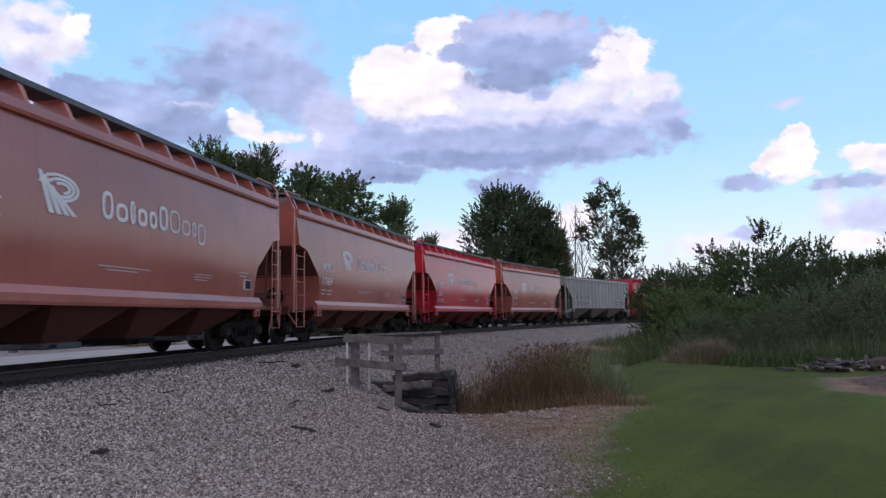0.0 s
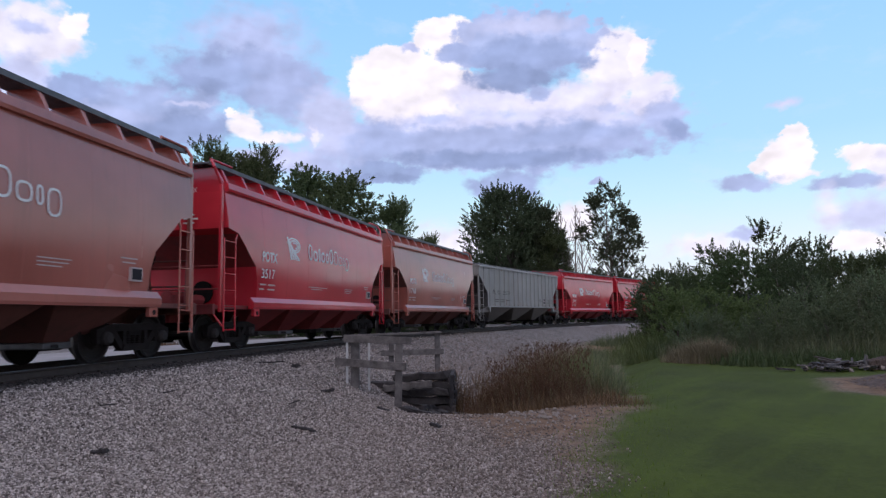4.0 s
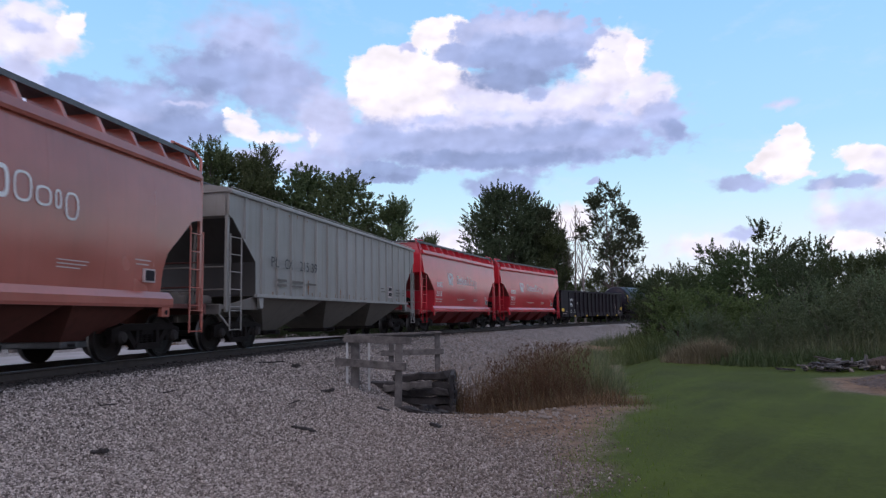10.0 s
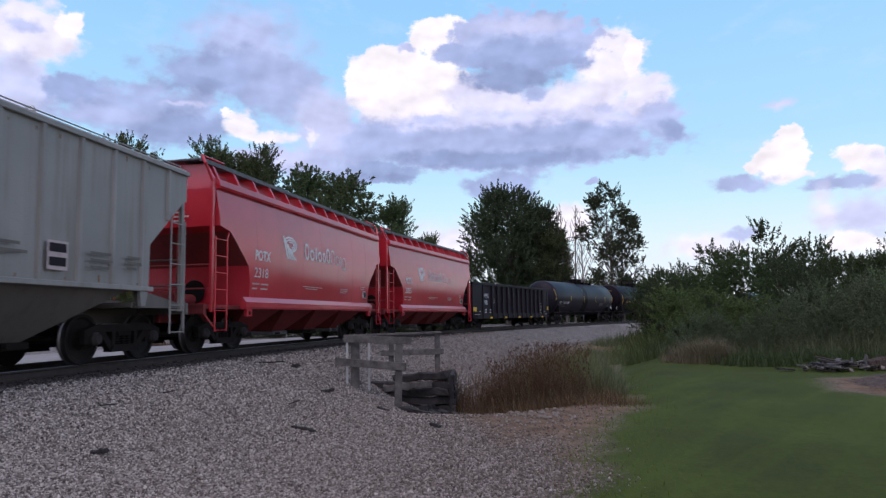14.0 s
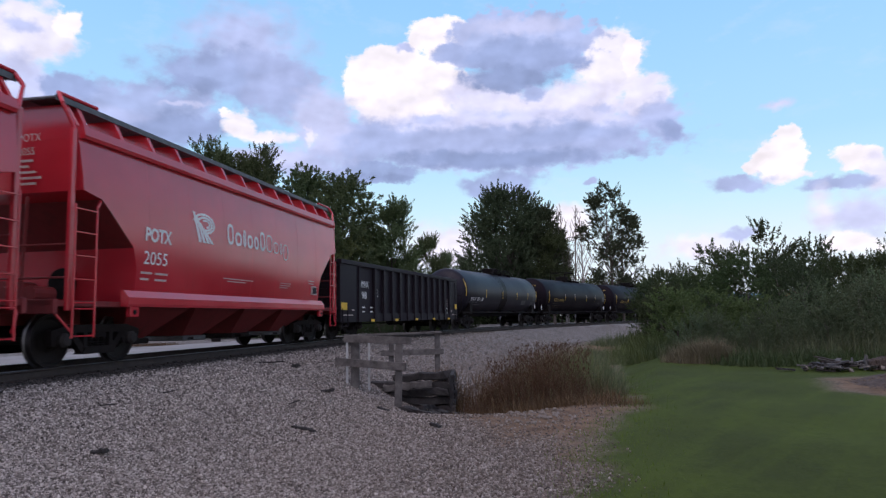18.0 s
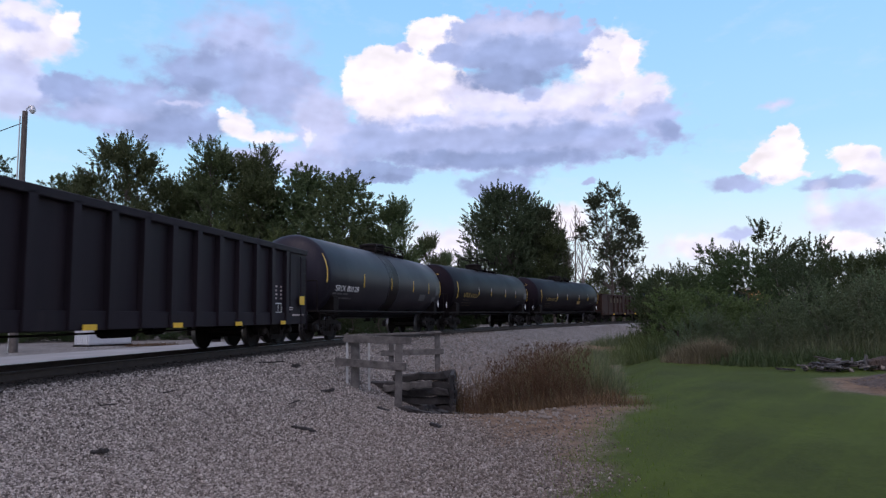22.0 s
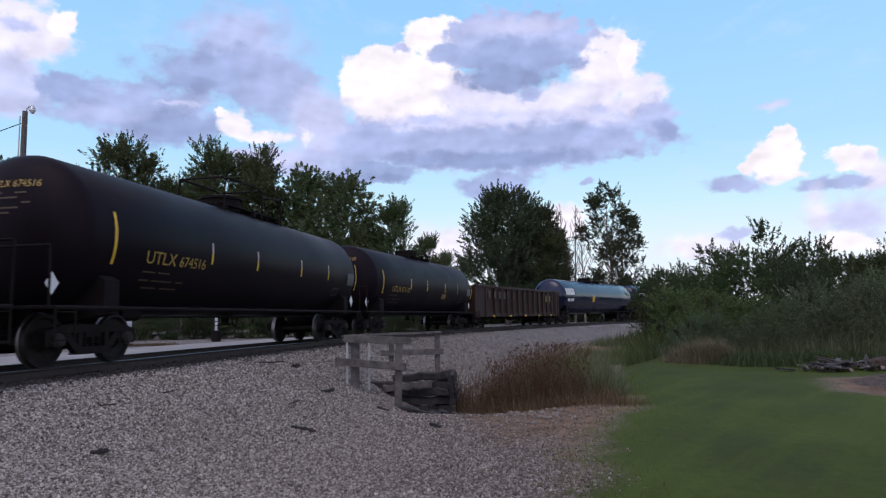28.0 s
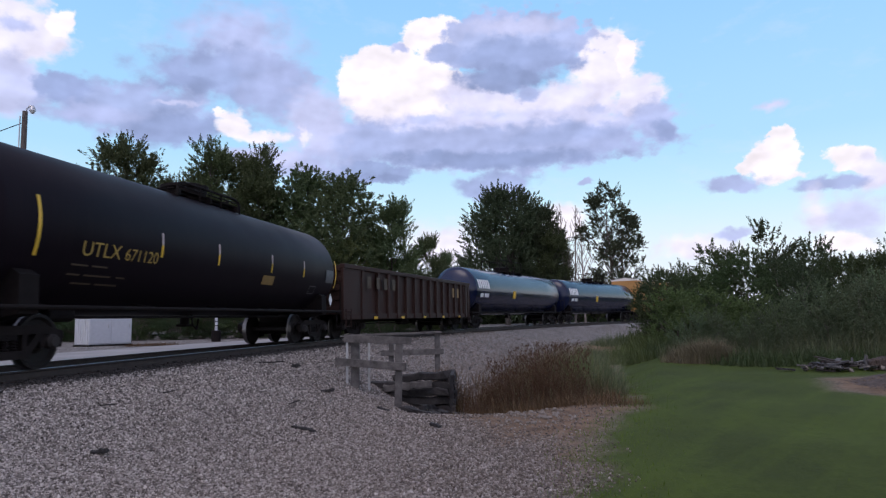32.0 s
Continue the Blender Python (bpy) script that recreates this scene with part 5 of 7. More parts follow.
        for z, y in pts:
            tube(bm, (lx - 0.22, sy * y, z), (lx + 0.22, sy * y, z), 0.016, 6)
        part("ladder", bm, M["under"], car)
    ends(car, L)
    return car


def head_x(L, R, y, dz):
    """Where the domed front head of a tank stands, a little proud, for a place off its axis."""
    q = min(0.999, math.hypot(y, dz) / R)
    return -L / 2 + 0.84 + 0.62 * (1 - math.sqrt(1 - q * q)) - 0.015


def diamond(car, x, z, r, side, mat, name="placard"):
    bm = bm_new()
    q = [(x, z - r), (x + r * 0.8, z), (x, z + r), (x - r * 0.8, z)]
    bm.faces.new([bm.verts.new((a, -side(z + 0.25) - 0.03, b)) for a, b in q])
    me = bpy.data.meshes.new(name)
    bm.to_mesh(me)
    bm.free()
    me.materials.append(mat)
    return part(name, me, None, car, "white diamond placard")


# ---- boxcar at the tail ----
def boxcar(L):
    h = L / 2
    car = thing("boxcar", "ochre yellow boxcar with a pale roof", "train car", "cars of the goods train")
    bm = bm_new()
    box(bm, -h + 0.4, h - 0.4, -1.45, 1.45, 1.05, 4.4)
    part("body", bm, M["ochre"], car)
    bm = bm_new()
    prism(bm, [(-1.5, 4.38), (-1.48, 4.5), (0, 4.72), (1.48, 4.5), (1.5, 4.38)], "x", -h + 0.38, h - 0.38)
    part("roof", bm, M["roofpale"], car)
    for sy in (-1, 1):
        for k in range(14):
            x = -h + 0.8 + (L - 1.6) * k / 13
            if abs(x) < 1.6:
                continue
            bm = bm_new()
            box(bm, x - 0.05, x + 0.05, sy * 1.44, sy * 1.5, 1.05, 4.38)
            part("side_rib", bm, M["ochre"], car)
        bm = bm_new()
        box(bm, -1.5, 1.5, sy * 1.46, sy * 1.54, 1.1, 4.2, 0.01)
        for k in range(6):
            box(bm, -1.45, 1.45, sy * 1.54, sy * 1.56, 1.3 + k * 0.5, 1.42 + k * 0.5)
        part("door", bm, M["ochre"], car)
        ladder_part(car, M["ochre"], -h + 0.5, -h + 0.95, sy * 1.52, 0.5, 4.2, 9)
    bm = bm_new()
    box(bm, -h + 0.2, h - 0.2, -0.35, 0.35, 0.7, 1.06)
    part("centre_sill", bm, M["under"], car)
    for sgn in (-1, 1):
        truck(car, sgn * (h - 1.95))
    ends(car, L)
    return car


# ---- the train, front to rear ----
POT_RED = "glossy red covered hopper car with white marks"
POT_BROWN = "faded red-brown covered hopper car with white marks"
TRAIN = []          # (car, length, s of its front end at the clip's start)


def build_train():
    joint = 8.55 + 0.15
    brown = smooth_hopper(M["brown"], M["brown_grimy_shade"], POT_BROWN)
    red = smooth_hopper(M["red"], M["red_grimy_shade"], POT_RED)
    plan = [("brown", "1802", 4.02), ("brown", "1769", 4.1), ("red", "3517", 3.95), ("brown", "1718", 4.08), ("grey", "", 0), ("red", "2318", 4.1), ("red", "2055", 4.12)]
    s = joint - POT_L
    cars = []
    for kind, num, mark in plan:
        cars.append((kind, num, s, mark))
        s += GREY_L if kind == "grey" else POT_L
    made = []
    for kind, num, s0, mark in cars:
        if kind == "grey":
            made.append((grey_hopper(), GREY_L, s0))
        else:
            proto = brown if kind == "brown" else red
            made.append([proto, POT_L, s0, num, mark])
    used = set()
    for m in made:
        if len(m) == 5:
            proto = m[0]
            if proto.name in used:
                c = copy_thing(proto, Matrix.Identity(4))
            else:
                c = proto
            used.add(proto.name)
            m[0] = c
    # numbers go on after the copies are made
    for m in made:
        if len(m) == 5:
            number_on(m[0], POT_L, m[3])
            brand(m[0], POT_L, m[4])
    # slack in the couplings, car by car
    TRAIN.extend((m[0], m[1], m[2] - slack) for m, slack in zip(made, (0.34, 0.4, 0.26, 0.14, 0.06, 0.0, 0.08)))

    L = 16.19
    g = gondola(L, M["black"], "long black open gondola car with yellow corner patches", rear=0.72, low=0.62)
    fl = lambda z: 1.505
    sh = lambda z: 1.432
    letter(g, "OMNX", -L / 2 + 2.03, 1.92, 0.27, M["white"], sh, 0.9, lift=0.004)
    letter(g, "398", -L / 2 + 2.0, 1.5, 0.27, M["white"], sh, 0.7, lift=0.004)
    bars(g, -L / 2 + 0.25, 1.06, [(0, 0, 0.5, 0.26)], M["yellow"], fl, name="yellow_patch")
    bars(g, -L / 2 + 2.1, 0.98, [(0, 0.16, 0.26, 0.05), (0.76, 0.16, 0.26, 0.05), (0, 0, 0.24, 0.05), (0.78, 0, 0.24, 0.05)], M["white"], lambda z: 1.505)
    bars(g, -L / 2 + 0.35, 0.92, [(0, -0.06, 0.9, 0.035), (0.82, 0.12, 0.2, 0.04)], M["faded"], fl)
    bars(g, -L / 2 + 3.65, 1.6, [(0, 0, 0.2, 0.02), (0, 0.26, 0.2, 0.02), (0, 0, 0.02, 0.28), (0.18, 0, 0.02, 0.28), (0.06, 0.07, 0.08, 0.12)], M["white"], lambda z: 1.43)
    rr = L / 2 - 0.72
    bars(g, rr - 0.72, 1.18, [(0, 0, 0.38, 0.26)], M["yellow"], lambda z: 1.575, name="yellow_patch")
    bars(g, rr - 2.2, 0.86, [(0, 0, 0.5, 0.03), (0, 0.33, 0.5, 0.03), (0, 0.09, 0.5, 0.02), (0, 0.03, 0.03, 0.3), (0.47, 0.03, 0.03, 0.3), (0.26, 0.11, 0.02, 0.22)], M["white"], sh, name="placard_frame")
    for k in range(4):
        bars(g, rr - 2.15, 1.32 + 0.11 * k, [(0, 0, 0.16 if k % 2 else 0.12, 0.05), (0.36, 0, 0.1, 0.05)], M["faded"], sh)
    bars(g, rr - 1.35, 0.9, [(0, 0.18, 0.3, 0.03), (0, 0.12, 0.26, 0.03), (0.25, -0.04, 0.9, 0.04)], M["faded"], fl)
    TRAIN.append((g, L, s - 0.15))
    s += L

    L = 16.08
    st = [(x - L / 2, 1.92, 2.42) for x in (4.4, 7.45, 10.4, 12.85, 14.9)] + [(-L / 2 + 1.12, 1.98, 2.95), (L / 2 - 1.15, 1.8, 2.6)]
    t1 = tank_car(L, M["tank_dusty"], "black tank car with a streaked middle and yellow strips", 1.46, st, (7.6, 11.2), 8.9, 0.24, (-0.84, 0.3), base=0.76)
    bm = bm_new()
    lathe(bm, [(-0.78, 1.45), (-0.77, 1.464), (0.23, 1.464), (0.24, 1.45)], (0, 0, 2.22), 48, "x")
    part("spill_streak", bm, M["spill"], t1, "brown spilled residue down the shell", smooth=40)
    sd = tank_side(1.46, 2.22)
    bars(t1, -L / 2 + 7.28, 2.25, [(0, 0, 0.025, 0.95), (0.09, 0.2, 0.03, 0.8), (0.3, -0.2, 0.02, 1.0)], M["grate"], sd, lift=0.02, name="drip_streak")
    letter(t1, "SRIX 80128", -L / 2 + 1.88, 1.72, 0.2, M["white"], sd, 2.05, lift=0.02)
    bars(t1, -L / 2 + 1.75, 1.45, [(0, 0.15, 0.3, 0.06), (0.38, 0.15, 0.42, 0.06), (0.9, 0.15, 0.4, 0.06), (0, 0, 0.34, 0.06), (0.42, 0, 0.42, 0.06), (0.92, 0, 0.62, 0.06), (1.62, 0, 0.12, 0.06)], M["grate"], sd, lift=0.02)
    bars(t1, L / 2 - 4.6, 1.55, [(0, 0, 0.9, 0.3), (2.1, -0.05, 0.5, 0.26), (2.55, 0.3, 0.55, 0.5)], M["grate"], sd, lift=0.02, name="stencil_plate")
    diamond(t1, L / 2 - 1.4, 1.45, 0.2, sd, M["white"])
    TRAIN.append((t1, L, s))
    s += L

    L = 16.42
    for num, dm in (("674516", 8.2), ("671120", 8.4)):
        st = [(x - L / 2, 2.03, 2.52) for x in (1.85, 5.3, 7.55, 10.4, 12.65)] + [(L / 2 - 0.95, 1.8, 2.75)]
        st[0] = (st[0][0] + (0.2 if num == "671120" else 0.1), 1.8, 2.75)
        tx = 0.15 if num == "671120" else 0.0
        t = tank_car(L, M["tank"], "black tank car with faded yellow lettering and strips", 1.45, st, (7.2, 10.6) if num == "674516" else (7.0, 10.0), dm, 0.73 if num == "674516" else 0.2, white_top=True, span=(7.2, 9.35) if num == "674516" else None)
        sd = tank_side(1.45, 2.33)
        if num == "674516":
            for sy in (-1, 1):
                bm = path_tube(bm_new(), [(-L / 2 + 9.35, sy * 0.66, 4.3), (-L / 2 + 10.45, sy * 0.66, 4.38), (-L / 2 + 10.6, sy * 0.66, 4.48), (-L / 2 + 10.6, sy * 0.66, 3.55)], 0.03, 6)
                part("railing", bm, M["under"], t)
        letter(t, "UTLX", -L / 2 + 2.9 + tx, 1.89, 0.25, M["letter_yellow"], sd, 1.0, lift=0.022)
        letter(t, num, -L / 2 + 4.03 + tx, 1.89, 0.22, M["letter_yellow"], sd, 1.0, lift=0.022)
        bars(t, -L / 2 + 2.9, 1.35, [(0, 0.36, 0.4, 0.03), (0.5, 0.36, 0.4, 0.03), (0, 0.2, 0.3, 0.03), (0.4, 0.2, 0.7, 0.03), (1.25, 0.2, 0.25, 0.03), (0.2, 0.06, 0.5, 0.03), (0.8, 0.06, 0.6, 0.03)], M["letter_brown"], sd, lift=0.02)
        bars(t, L / 2 - 1.9, 1.95, [(0, 0, 0.7, 0.42)], M["grate"], sd, lift=0.02, name="stencil_plate")
        bars(t, L / 2 - 3.1, 1.55, [(0, 0, 0.5, 0.03), (0, 0.22, 0.5, 0.03), (0, 0, 0.03, 0.25), (0.47, 0, 0.03, 0.25)], M["grate"], sd, lift=0.02)
        if num == "671120":
            bars(t, -L / 2 + 9.95, 1.7, [(0, 0, 0.7, 0.24)], M["letter_ochre"], sd, lift=0.02, name="stencil_plate")
        # number and stencils on the tank's head
        me = text_mesh("UTLX " + num, 0.13, M["letter_yellow"])
        for v in me.vertices:
            v.co = (head_x(L, 1.45, 0.5 - 0.2 - v.co.x * 0.9, 3.1 + v.co.y - 2.33), 0.3 - v.co.x * 0.9, 3.1 + v.co.y)
        part("lettering", me, None, t)
        for k, w in enumerate((0.7, 0.55, 0.8, 0.6, 0.45)):
            me = bpy.data.meshes.new("stencil_line")
            z0 = 2.98 - 0.09 * k
            me.from_pydata([(head_x(L, 1.45, yy, zz - 2.33), yy, zz) for yy, zz in ((0.25, z0), (0.25 - w, z0), (0.25 - w, z0 + 0.03), (0.25, z0 + 0.03))], [], [(0, 1, 2, 3)])
            me.materials.append(M["letter_brown"])
            part("stencil_line", me, None, t)
        diamond(t, L / 2 - 1.1, 1.4, 0.22, sd, M["white"])
        diamond(t, -L / 2 + 0.6, 1.4, 0.19, sd, M["white"])
        TRAIN.append((t, L, s + (0.2 if num == "671120" else 0.0)))
        s += L

    L = 17.64
    g = gondola(L, M["brownblack"], "worn dark brown open gondola car with faded letters", 2.72, 14)
    fl = lambda z: 1.555
    bars(g, -L / 2 + 2.2, 1.9, [(0, 0, 0.35, 0.45), (0.9, 0, 0.35, 0.45), (1.7, 0, 0.35, 0.45), (2.6, 0, 0.35, 0.45)], M["letter_brown"], fl, name="faded_letter_bar")
    bars(g, L / 2 - 4.8, 1.8, [(0.9, 0, 0.3, 0.5), (1.8, 0, 0.3, 0.5)], M["letter_ochre"], fl, name="faded_letter_bar")
    TRAIN.append((g, L, s))
    s += L

    L = 19.5
    p1 = tank_car(L, M["glosstank"], "glossy black tank car with white lettering", 1.5, (), (7.2, 11.6), 9.3, 0.8)
    sd = tank_side(1.5, 2.38)
    bars(p1, 0, 0, word_bars(-L / 2 + 1.6, 2.5, 0.55, ((0.42, 1, 0),) * 6, 0.14), M["white"], sd, lift=0.02, name="brand_bar")
    bars(p1, -L / 2 + 1.9, 1.95, [(0, 0, 0.5, 0.24), (0.65, 0, 0.7, 0.24)], M["white"], sd, lift=0.02)
    bars(p1, -L / 2 + 7.6, 1.95, [(0, 0, 0.5, 0.5)], M["yellow"], sd, lift=0.02, name="yellow_patch")
    bars(p1, -L / 2 + 1.8, 1.25, [(0, 0, 0.7, 0.12)], M["white"], sd, lift=0.03)
    TRAIN.append((p1, L, s))
    s += L
    TRAIN.append((copy_thing(p1, Matrix.Identity(4)), L, s))
    s += L
    TRAIN.append((boxcar(18.5), 18.5, s))


SPEED, GAIN = 4.564693, 0.001425


def run_length(t):
    return SPEED * t + GAIN * t * t


def car_pose(L, s_front, t):
    """The car stands on its two truck centres, which follow the line."""
    half = L / 2 - 1.95
    c = s_front + L / 2 - run_length(t)
    ax, ay, _ = line_at(c - half)
    bx, by, _ = line_at(c + half)
    yaw = math.atan2(by - ay, bx - ax)
    return Matrix.Translation(((ax + bx) / 2, (ay + by) / 2, RAIL_TOP)) @ Matrix.Rotation(yaw, 4, "Z")


def motions():
    steps = [k * 4 / FPS for k in range(241)]
    turns = [Matrix.Rotation(-run_length(t) / WHEEL_R, 4, "Y") for t in steps]
    for car, L, s0 in TRAIN:
        walk(car, [(0.5 * k, car_pose(L, s0, 0.5 * k)) for k in range(65)])
        for o in car.children_recursive:
            if o.name.split(".")[0] == "wheelset":
                at = Matrix.Translation(o.location)
                walk(o, [(t, at @ r) for t, r in zip(steps, turns)])
    walk(clouds, [(2.0 * k, pose(0, 0, EYE, 0, 0, 1.03 * k / 16)) for k in range(17)])


# ---- trees and bushes ----
def tree_meshes(seed, height, radius, base, leaves, leaf, lobes=26, upright=0.5, trunk_r=0.2, lobe=(0.20, 0.40), top_bias=1.0, spike=1.0):
    """Trunk with limbs, and a crown of leaves gathered in uneven clumps round the ends of the limbs."""
    rng = np.random.default_rng(seed)
    bm = bm_new()
    bend = [(rng.normal(0, 0.12), rng.normal(0, 0.12)) for _ in range(6)]
    pts = [Vector((0, 0, -0.3))]
    for k in range(1, 7):
        pts.append(Vector((pts[-1].x + bend[k - 1][0], pts[-1].y + bend[k - 1][1], height * 0.86 * k / 6)))
    for k, (a, b) in enumerate(zip(pts, pts[1:])):
        tube(bm, a, b, trunk_r * (1 - k / 7), 8, trunk_r * (1 - (k + 1) / 7))
    cen, rad = [], []
    for k in range(lobes):
        u = rng.uniform(0, 1) ** (1 / top_bias)
        z = base + (height - base) * u
        prof = math.sin(math.pi * min(1, 0.12 + 0.80 * u ** 0.8)) ** 0.75
        ang, rr = rng.uniform(0, 2 * math.pi), radius * prof * rng.uniform(0.35, 1.0)
        c = np.array((rr * math.cos(ang), rr * math.sin(ang), z))
        cen.append(c)
        rad.append(radius * rng.uniform(*lobe))
        zt = max(base * 0.6, z - abs(rr) * (0.5 + upright))
        f = min(5.999, max(0.0, zt / (height * 0.86) * 6))
        i = int(f)
        p = pts[i].lerp(pts[i + 1], f - i)
        mid = p.lerp(Vector(c), 0.55) + Vector((0, 0, -0.06 * rr))
        r0 = trunk_r * 0.38 * (1 - 0.6 * u)
        tube(bm, p, mid, r0, 5, r0 * 0.65)
        tube(bm, mid, Vector(c), r0 * 0.65, 5, r0 * 0.2)
    cen, rad = np.array(cen), np.array(rad)
    trunk = to_mesh("trunk", bm, M["bark"], 40)
    # leafy shoots: each starts in a clump and points outwards and up
    per = 34
    ns = leaves // per
    leaves = ns * per
    pick = rng.integers(0, lobes, ns)
    d = rng.normal(size=(ns, 3))
    d /= np.linalg.norm(d, axis=1)[:, None]
    start = cen[pick] + d * (rad[pick] * rng.uniform(0.05, 1, ns) ** 0.6)[:, None] * np.array((1, 1, 0.85))
    axis = start * np.array((1, 1, 0)) / max(0.1, radius)
    way = axis * (0.4 + 0.5 * upright) + d * (0.75 - 0.45 * upright) + np.array((0, 0, 0.25 + 0.75 * upright)) + rng.normal(0, 0.22, (ns, 3))
    way /= np.linalg.norm(way, axis=1)[:, None]
    long = spike * rng.uniform(0.5, 1.25, ns)
    t = rng.uniform(0, 1, (ns, per)) ** 0.85
    c = start[:, None] + way[:, None] * (long[:, None] * t)[..., None] + rng.normal(0, 1, (ns, per, 3)) * (leaf * 0.95 * (1.05 - 0.8 * t))[..., None]
    c = c.reshape(-1, 3)
    c[:, 2] = np.maximum(c[:, 2], 0.1)
    u = np.repeat(way, per, axis=0) * 0.9 + rng.normal(0, 0.5, (leaves, 3))
    u /= np.linalg.norm(u, axis=1)[:, None]
    slim = 0.36
    v = np.cross(u, rng.normal(size=(leaves, 3)))
    v /= np.linalg.norm(v, axis=1)[:, None]
    s = leaf * rng.uniform(0.6, 1.3, leaves)[:, None]
    w2 = np.cross(u, v) * s * 0.18
    vs = np.stack((c - u * s, c + v * s * slim + w2, c + u * s, c - v * s * slim + w2), axis=1).reshape(-1, 3)
    return trunk, leaf_quads("crown", vs)


def leaf_quads(name, vs):
    n = len(vs) // 4
    me = bpy.data.meshes.new(name)
    me.vertices.add(len(vs))
    me.vertices.foreach_set("co", vs.astype(np.float32).ravel())
    me.loops.add(4 * n)
    me.loops.foreach_set("vertex_index", np.arange(4 * n, dtype=np.int32))
    me.polygons.add(n)
    me.polygons.foreach_set("loop_start", np.arange(0, 4 * n, 4, dtype=np.int32))
    me.update(calc_edges=True)
    return me


TREE_KIND = {}


def tree_kind(name, mat, *args, **kw):
    trunk, crown = tree_meshes(*args, **kw)
    crown.materials.append(M[mat])
    TREE_KIND[name] = (trunk, crown)


def plant(kind, x, y, label, category="tree", group="", rz=0.0, scale=(1, 1, 1), name="tree", z=None):
    ob = thing(name, label, category, group)
    for nm, me in zip(("trunk", "crown"), TREE_KIND[kind]):
        part(nm, me, None, ob)
    ob.matrix_basis = pose(x, y, ground_z(x, y) if z is None else z, 0, 0, rz) @ Matrix.Diagonal((*scale, 1))
    return ob


M["leaf_grey"] = leaf_mat("grey_green_leaves", (0.1, 0.136, 0.076), 0.3)
tree_kind("fan", "leaf_tree_dark", 11, 17.2, 4.2, 3.5, 56000, 0.13, lobes=70, upright=0.75, trunk_r=0.34, spike=1.6, lobe=(0.2, 0.36))
tree_kind("poplar", "leaf_tree_dark", 12, 17.2, 2.9, 2.6, 54000, 0.13, lobes=72, upright=0.75, trunk_r=0.3, spike=1.4, lobe=(0.24, 0.42))
tree_kind("round_a", "leaf_tree_dark", 13, 14.6, 4.6, 2.0, 64000, 0.14, lobes=120, upright=0.15, trunk_r=0.34, spike=0.6, lobe=(0.24, 0.4))
tree_kind("round_b", "leaf_olive", 14, 12.0, 4.8, 2.0, 36000, 0.13, lobes=64, upright=0.3, trunk_r=0.28, spike=0.8)
tree_kind("slim", "leaf_tree_dark", 17, 11.3, 2.3, 1.6, 32000, 0.12, lobes=50, upright=0.95, trunk_r=0.2, spike=1.6, lobe=(0.16, 0.34))
tree_kind("open_tree", "leaf_far", 15, 18.0, 4.3, 5.5, 24000, 0.13, lobes=64, upright=0.3, trunk_r=0.26, spike=1.0, lobe=(0.12, 0.26))
tree_kind("spread", "leaf_far", 16, 17.4, 5.6, 3.0, 70000, 0.17, lobes=90, upright=0.65, trunk_r=0.4, spike=1.7, lobe=(0.24, 0.38))
tree_kind("bush_a", "leaf", 21, 4.7, 2.3, 0.2, 24000, 0.06, lobes=44, upright=0.35, trunk_r=0.07, top_bias=0.8, lobe=(0.15, 0.30), spike=0.5)
tree_kind("bush_b", "leaf_dark", 22, 4.9, 2.2, 0.2, 24000, 0.06, lobes=44, upright=0.55, trunk_r=0.08, top_bias=0.8, lobe=(0.15, 0.30), spike=0.6)
tree_kind("bush_c", "leaf_bright", 23, 2.6, 1.5, 0.1, 11000, 0.055, lobes=30, upright=0.4, trunk_r=0.05, top_bias=0.8, lobe=(0.15, 0.30), spike=0.4)
tree_kind("weed_bush", "leaf_grey", 25, 2.4, 1.2, 0.1, 8000, 0.045, lobes=34, upright=0.95, trunk_r=0.03, top_bias=0.9, spike=0.7)
tree_kind("sapling", "leaf_dark", 24, 6.3, 1.15, 2.2, 3400, 0.1, lobes=18, upright=0.8, trunk_r=0.07, spike=1.0, lobe=(0.12, 0.3))

# far side of the line
for kind, x, y, rz, sx, sc in (("open_tree", -44, 66, 0, 0.95, 0.95), ("fan", -30.6, 65, 20, 1.1, 1.02), ("round_a", -36.6, 67, 20, 0.9, 1.0), ("poplar", -26.2, 66, 75, 0.95, 0.84), ("poplar", -22.0, 65, 140, 0.95, 1.02), ("poplar", -17.4, 65, 250, 0.95, 0.98),
                               ("round_a", -13.4, 66, 90, 0.85, 1.02), ("round_a", -9.4, 64, 170, 0.95, 0.95), ("round_a", -18.8, 68, 40, 0.9, 1.0), ("round_a", -24.5, 68, 140, 0.9, 0.95), ("round_b", -41, 60, 0, 0.75, 0.7), ("round_b", -47, 62, 50, 0.8, 0.75), ("slim", -4.6, 65, 300, 1.0, 0.98), ("round_b", -6.6, 66, 60, 0.5, 0.85), ("slim", -1.4, 66, 30, 0.62, 0.72), ("slim", 0.3, 67, 80, 0.5, 0.6),
                               ("round_b", -34.5, 62, 200, 0.85, 0.85), ("round_b", -20, 60, 100, 0.72, 0.75), ("round_b", -27, 60, 300, 0.8, 0.85), ("round_b", -14.5, 61, 10, 0.75, 0.7), ("round_b", -9.0, 61, 100, 0.7, 0.66)):
    plant(kind, x, y, "leafy green tree behind the railway line", group="trees behind the line", rz=rz, scale=(sx, sx, sc))
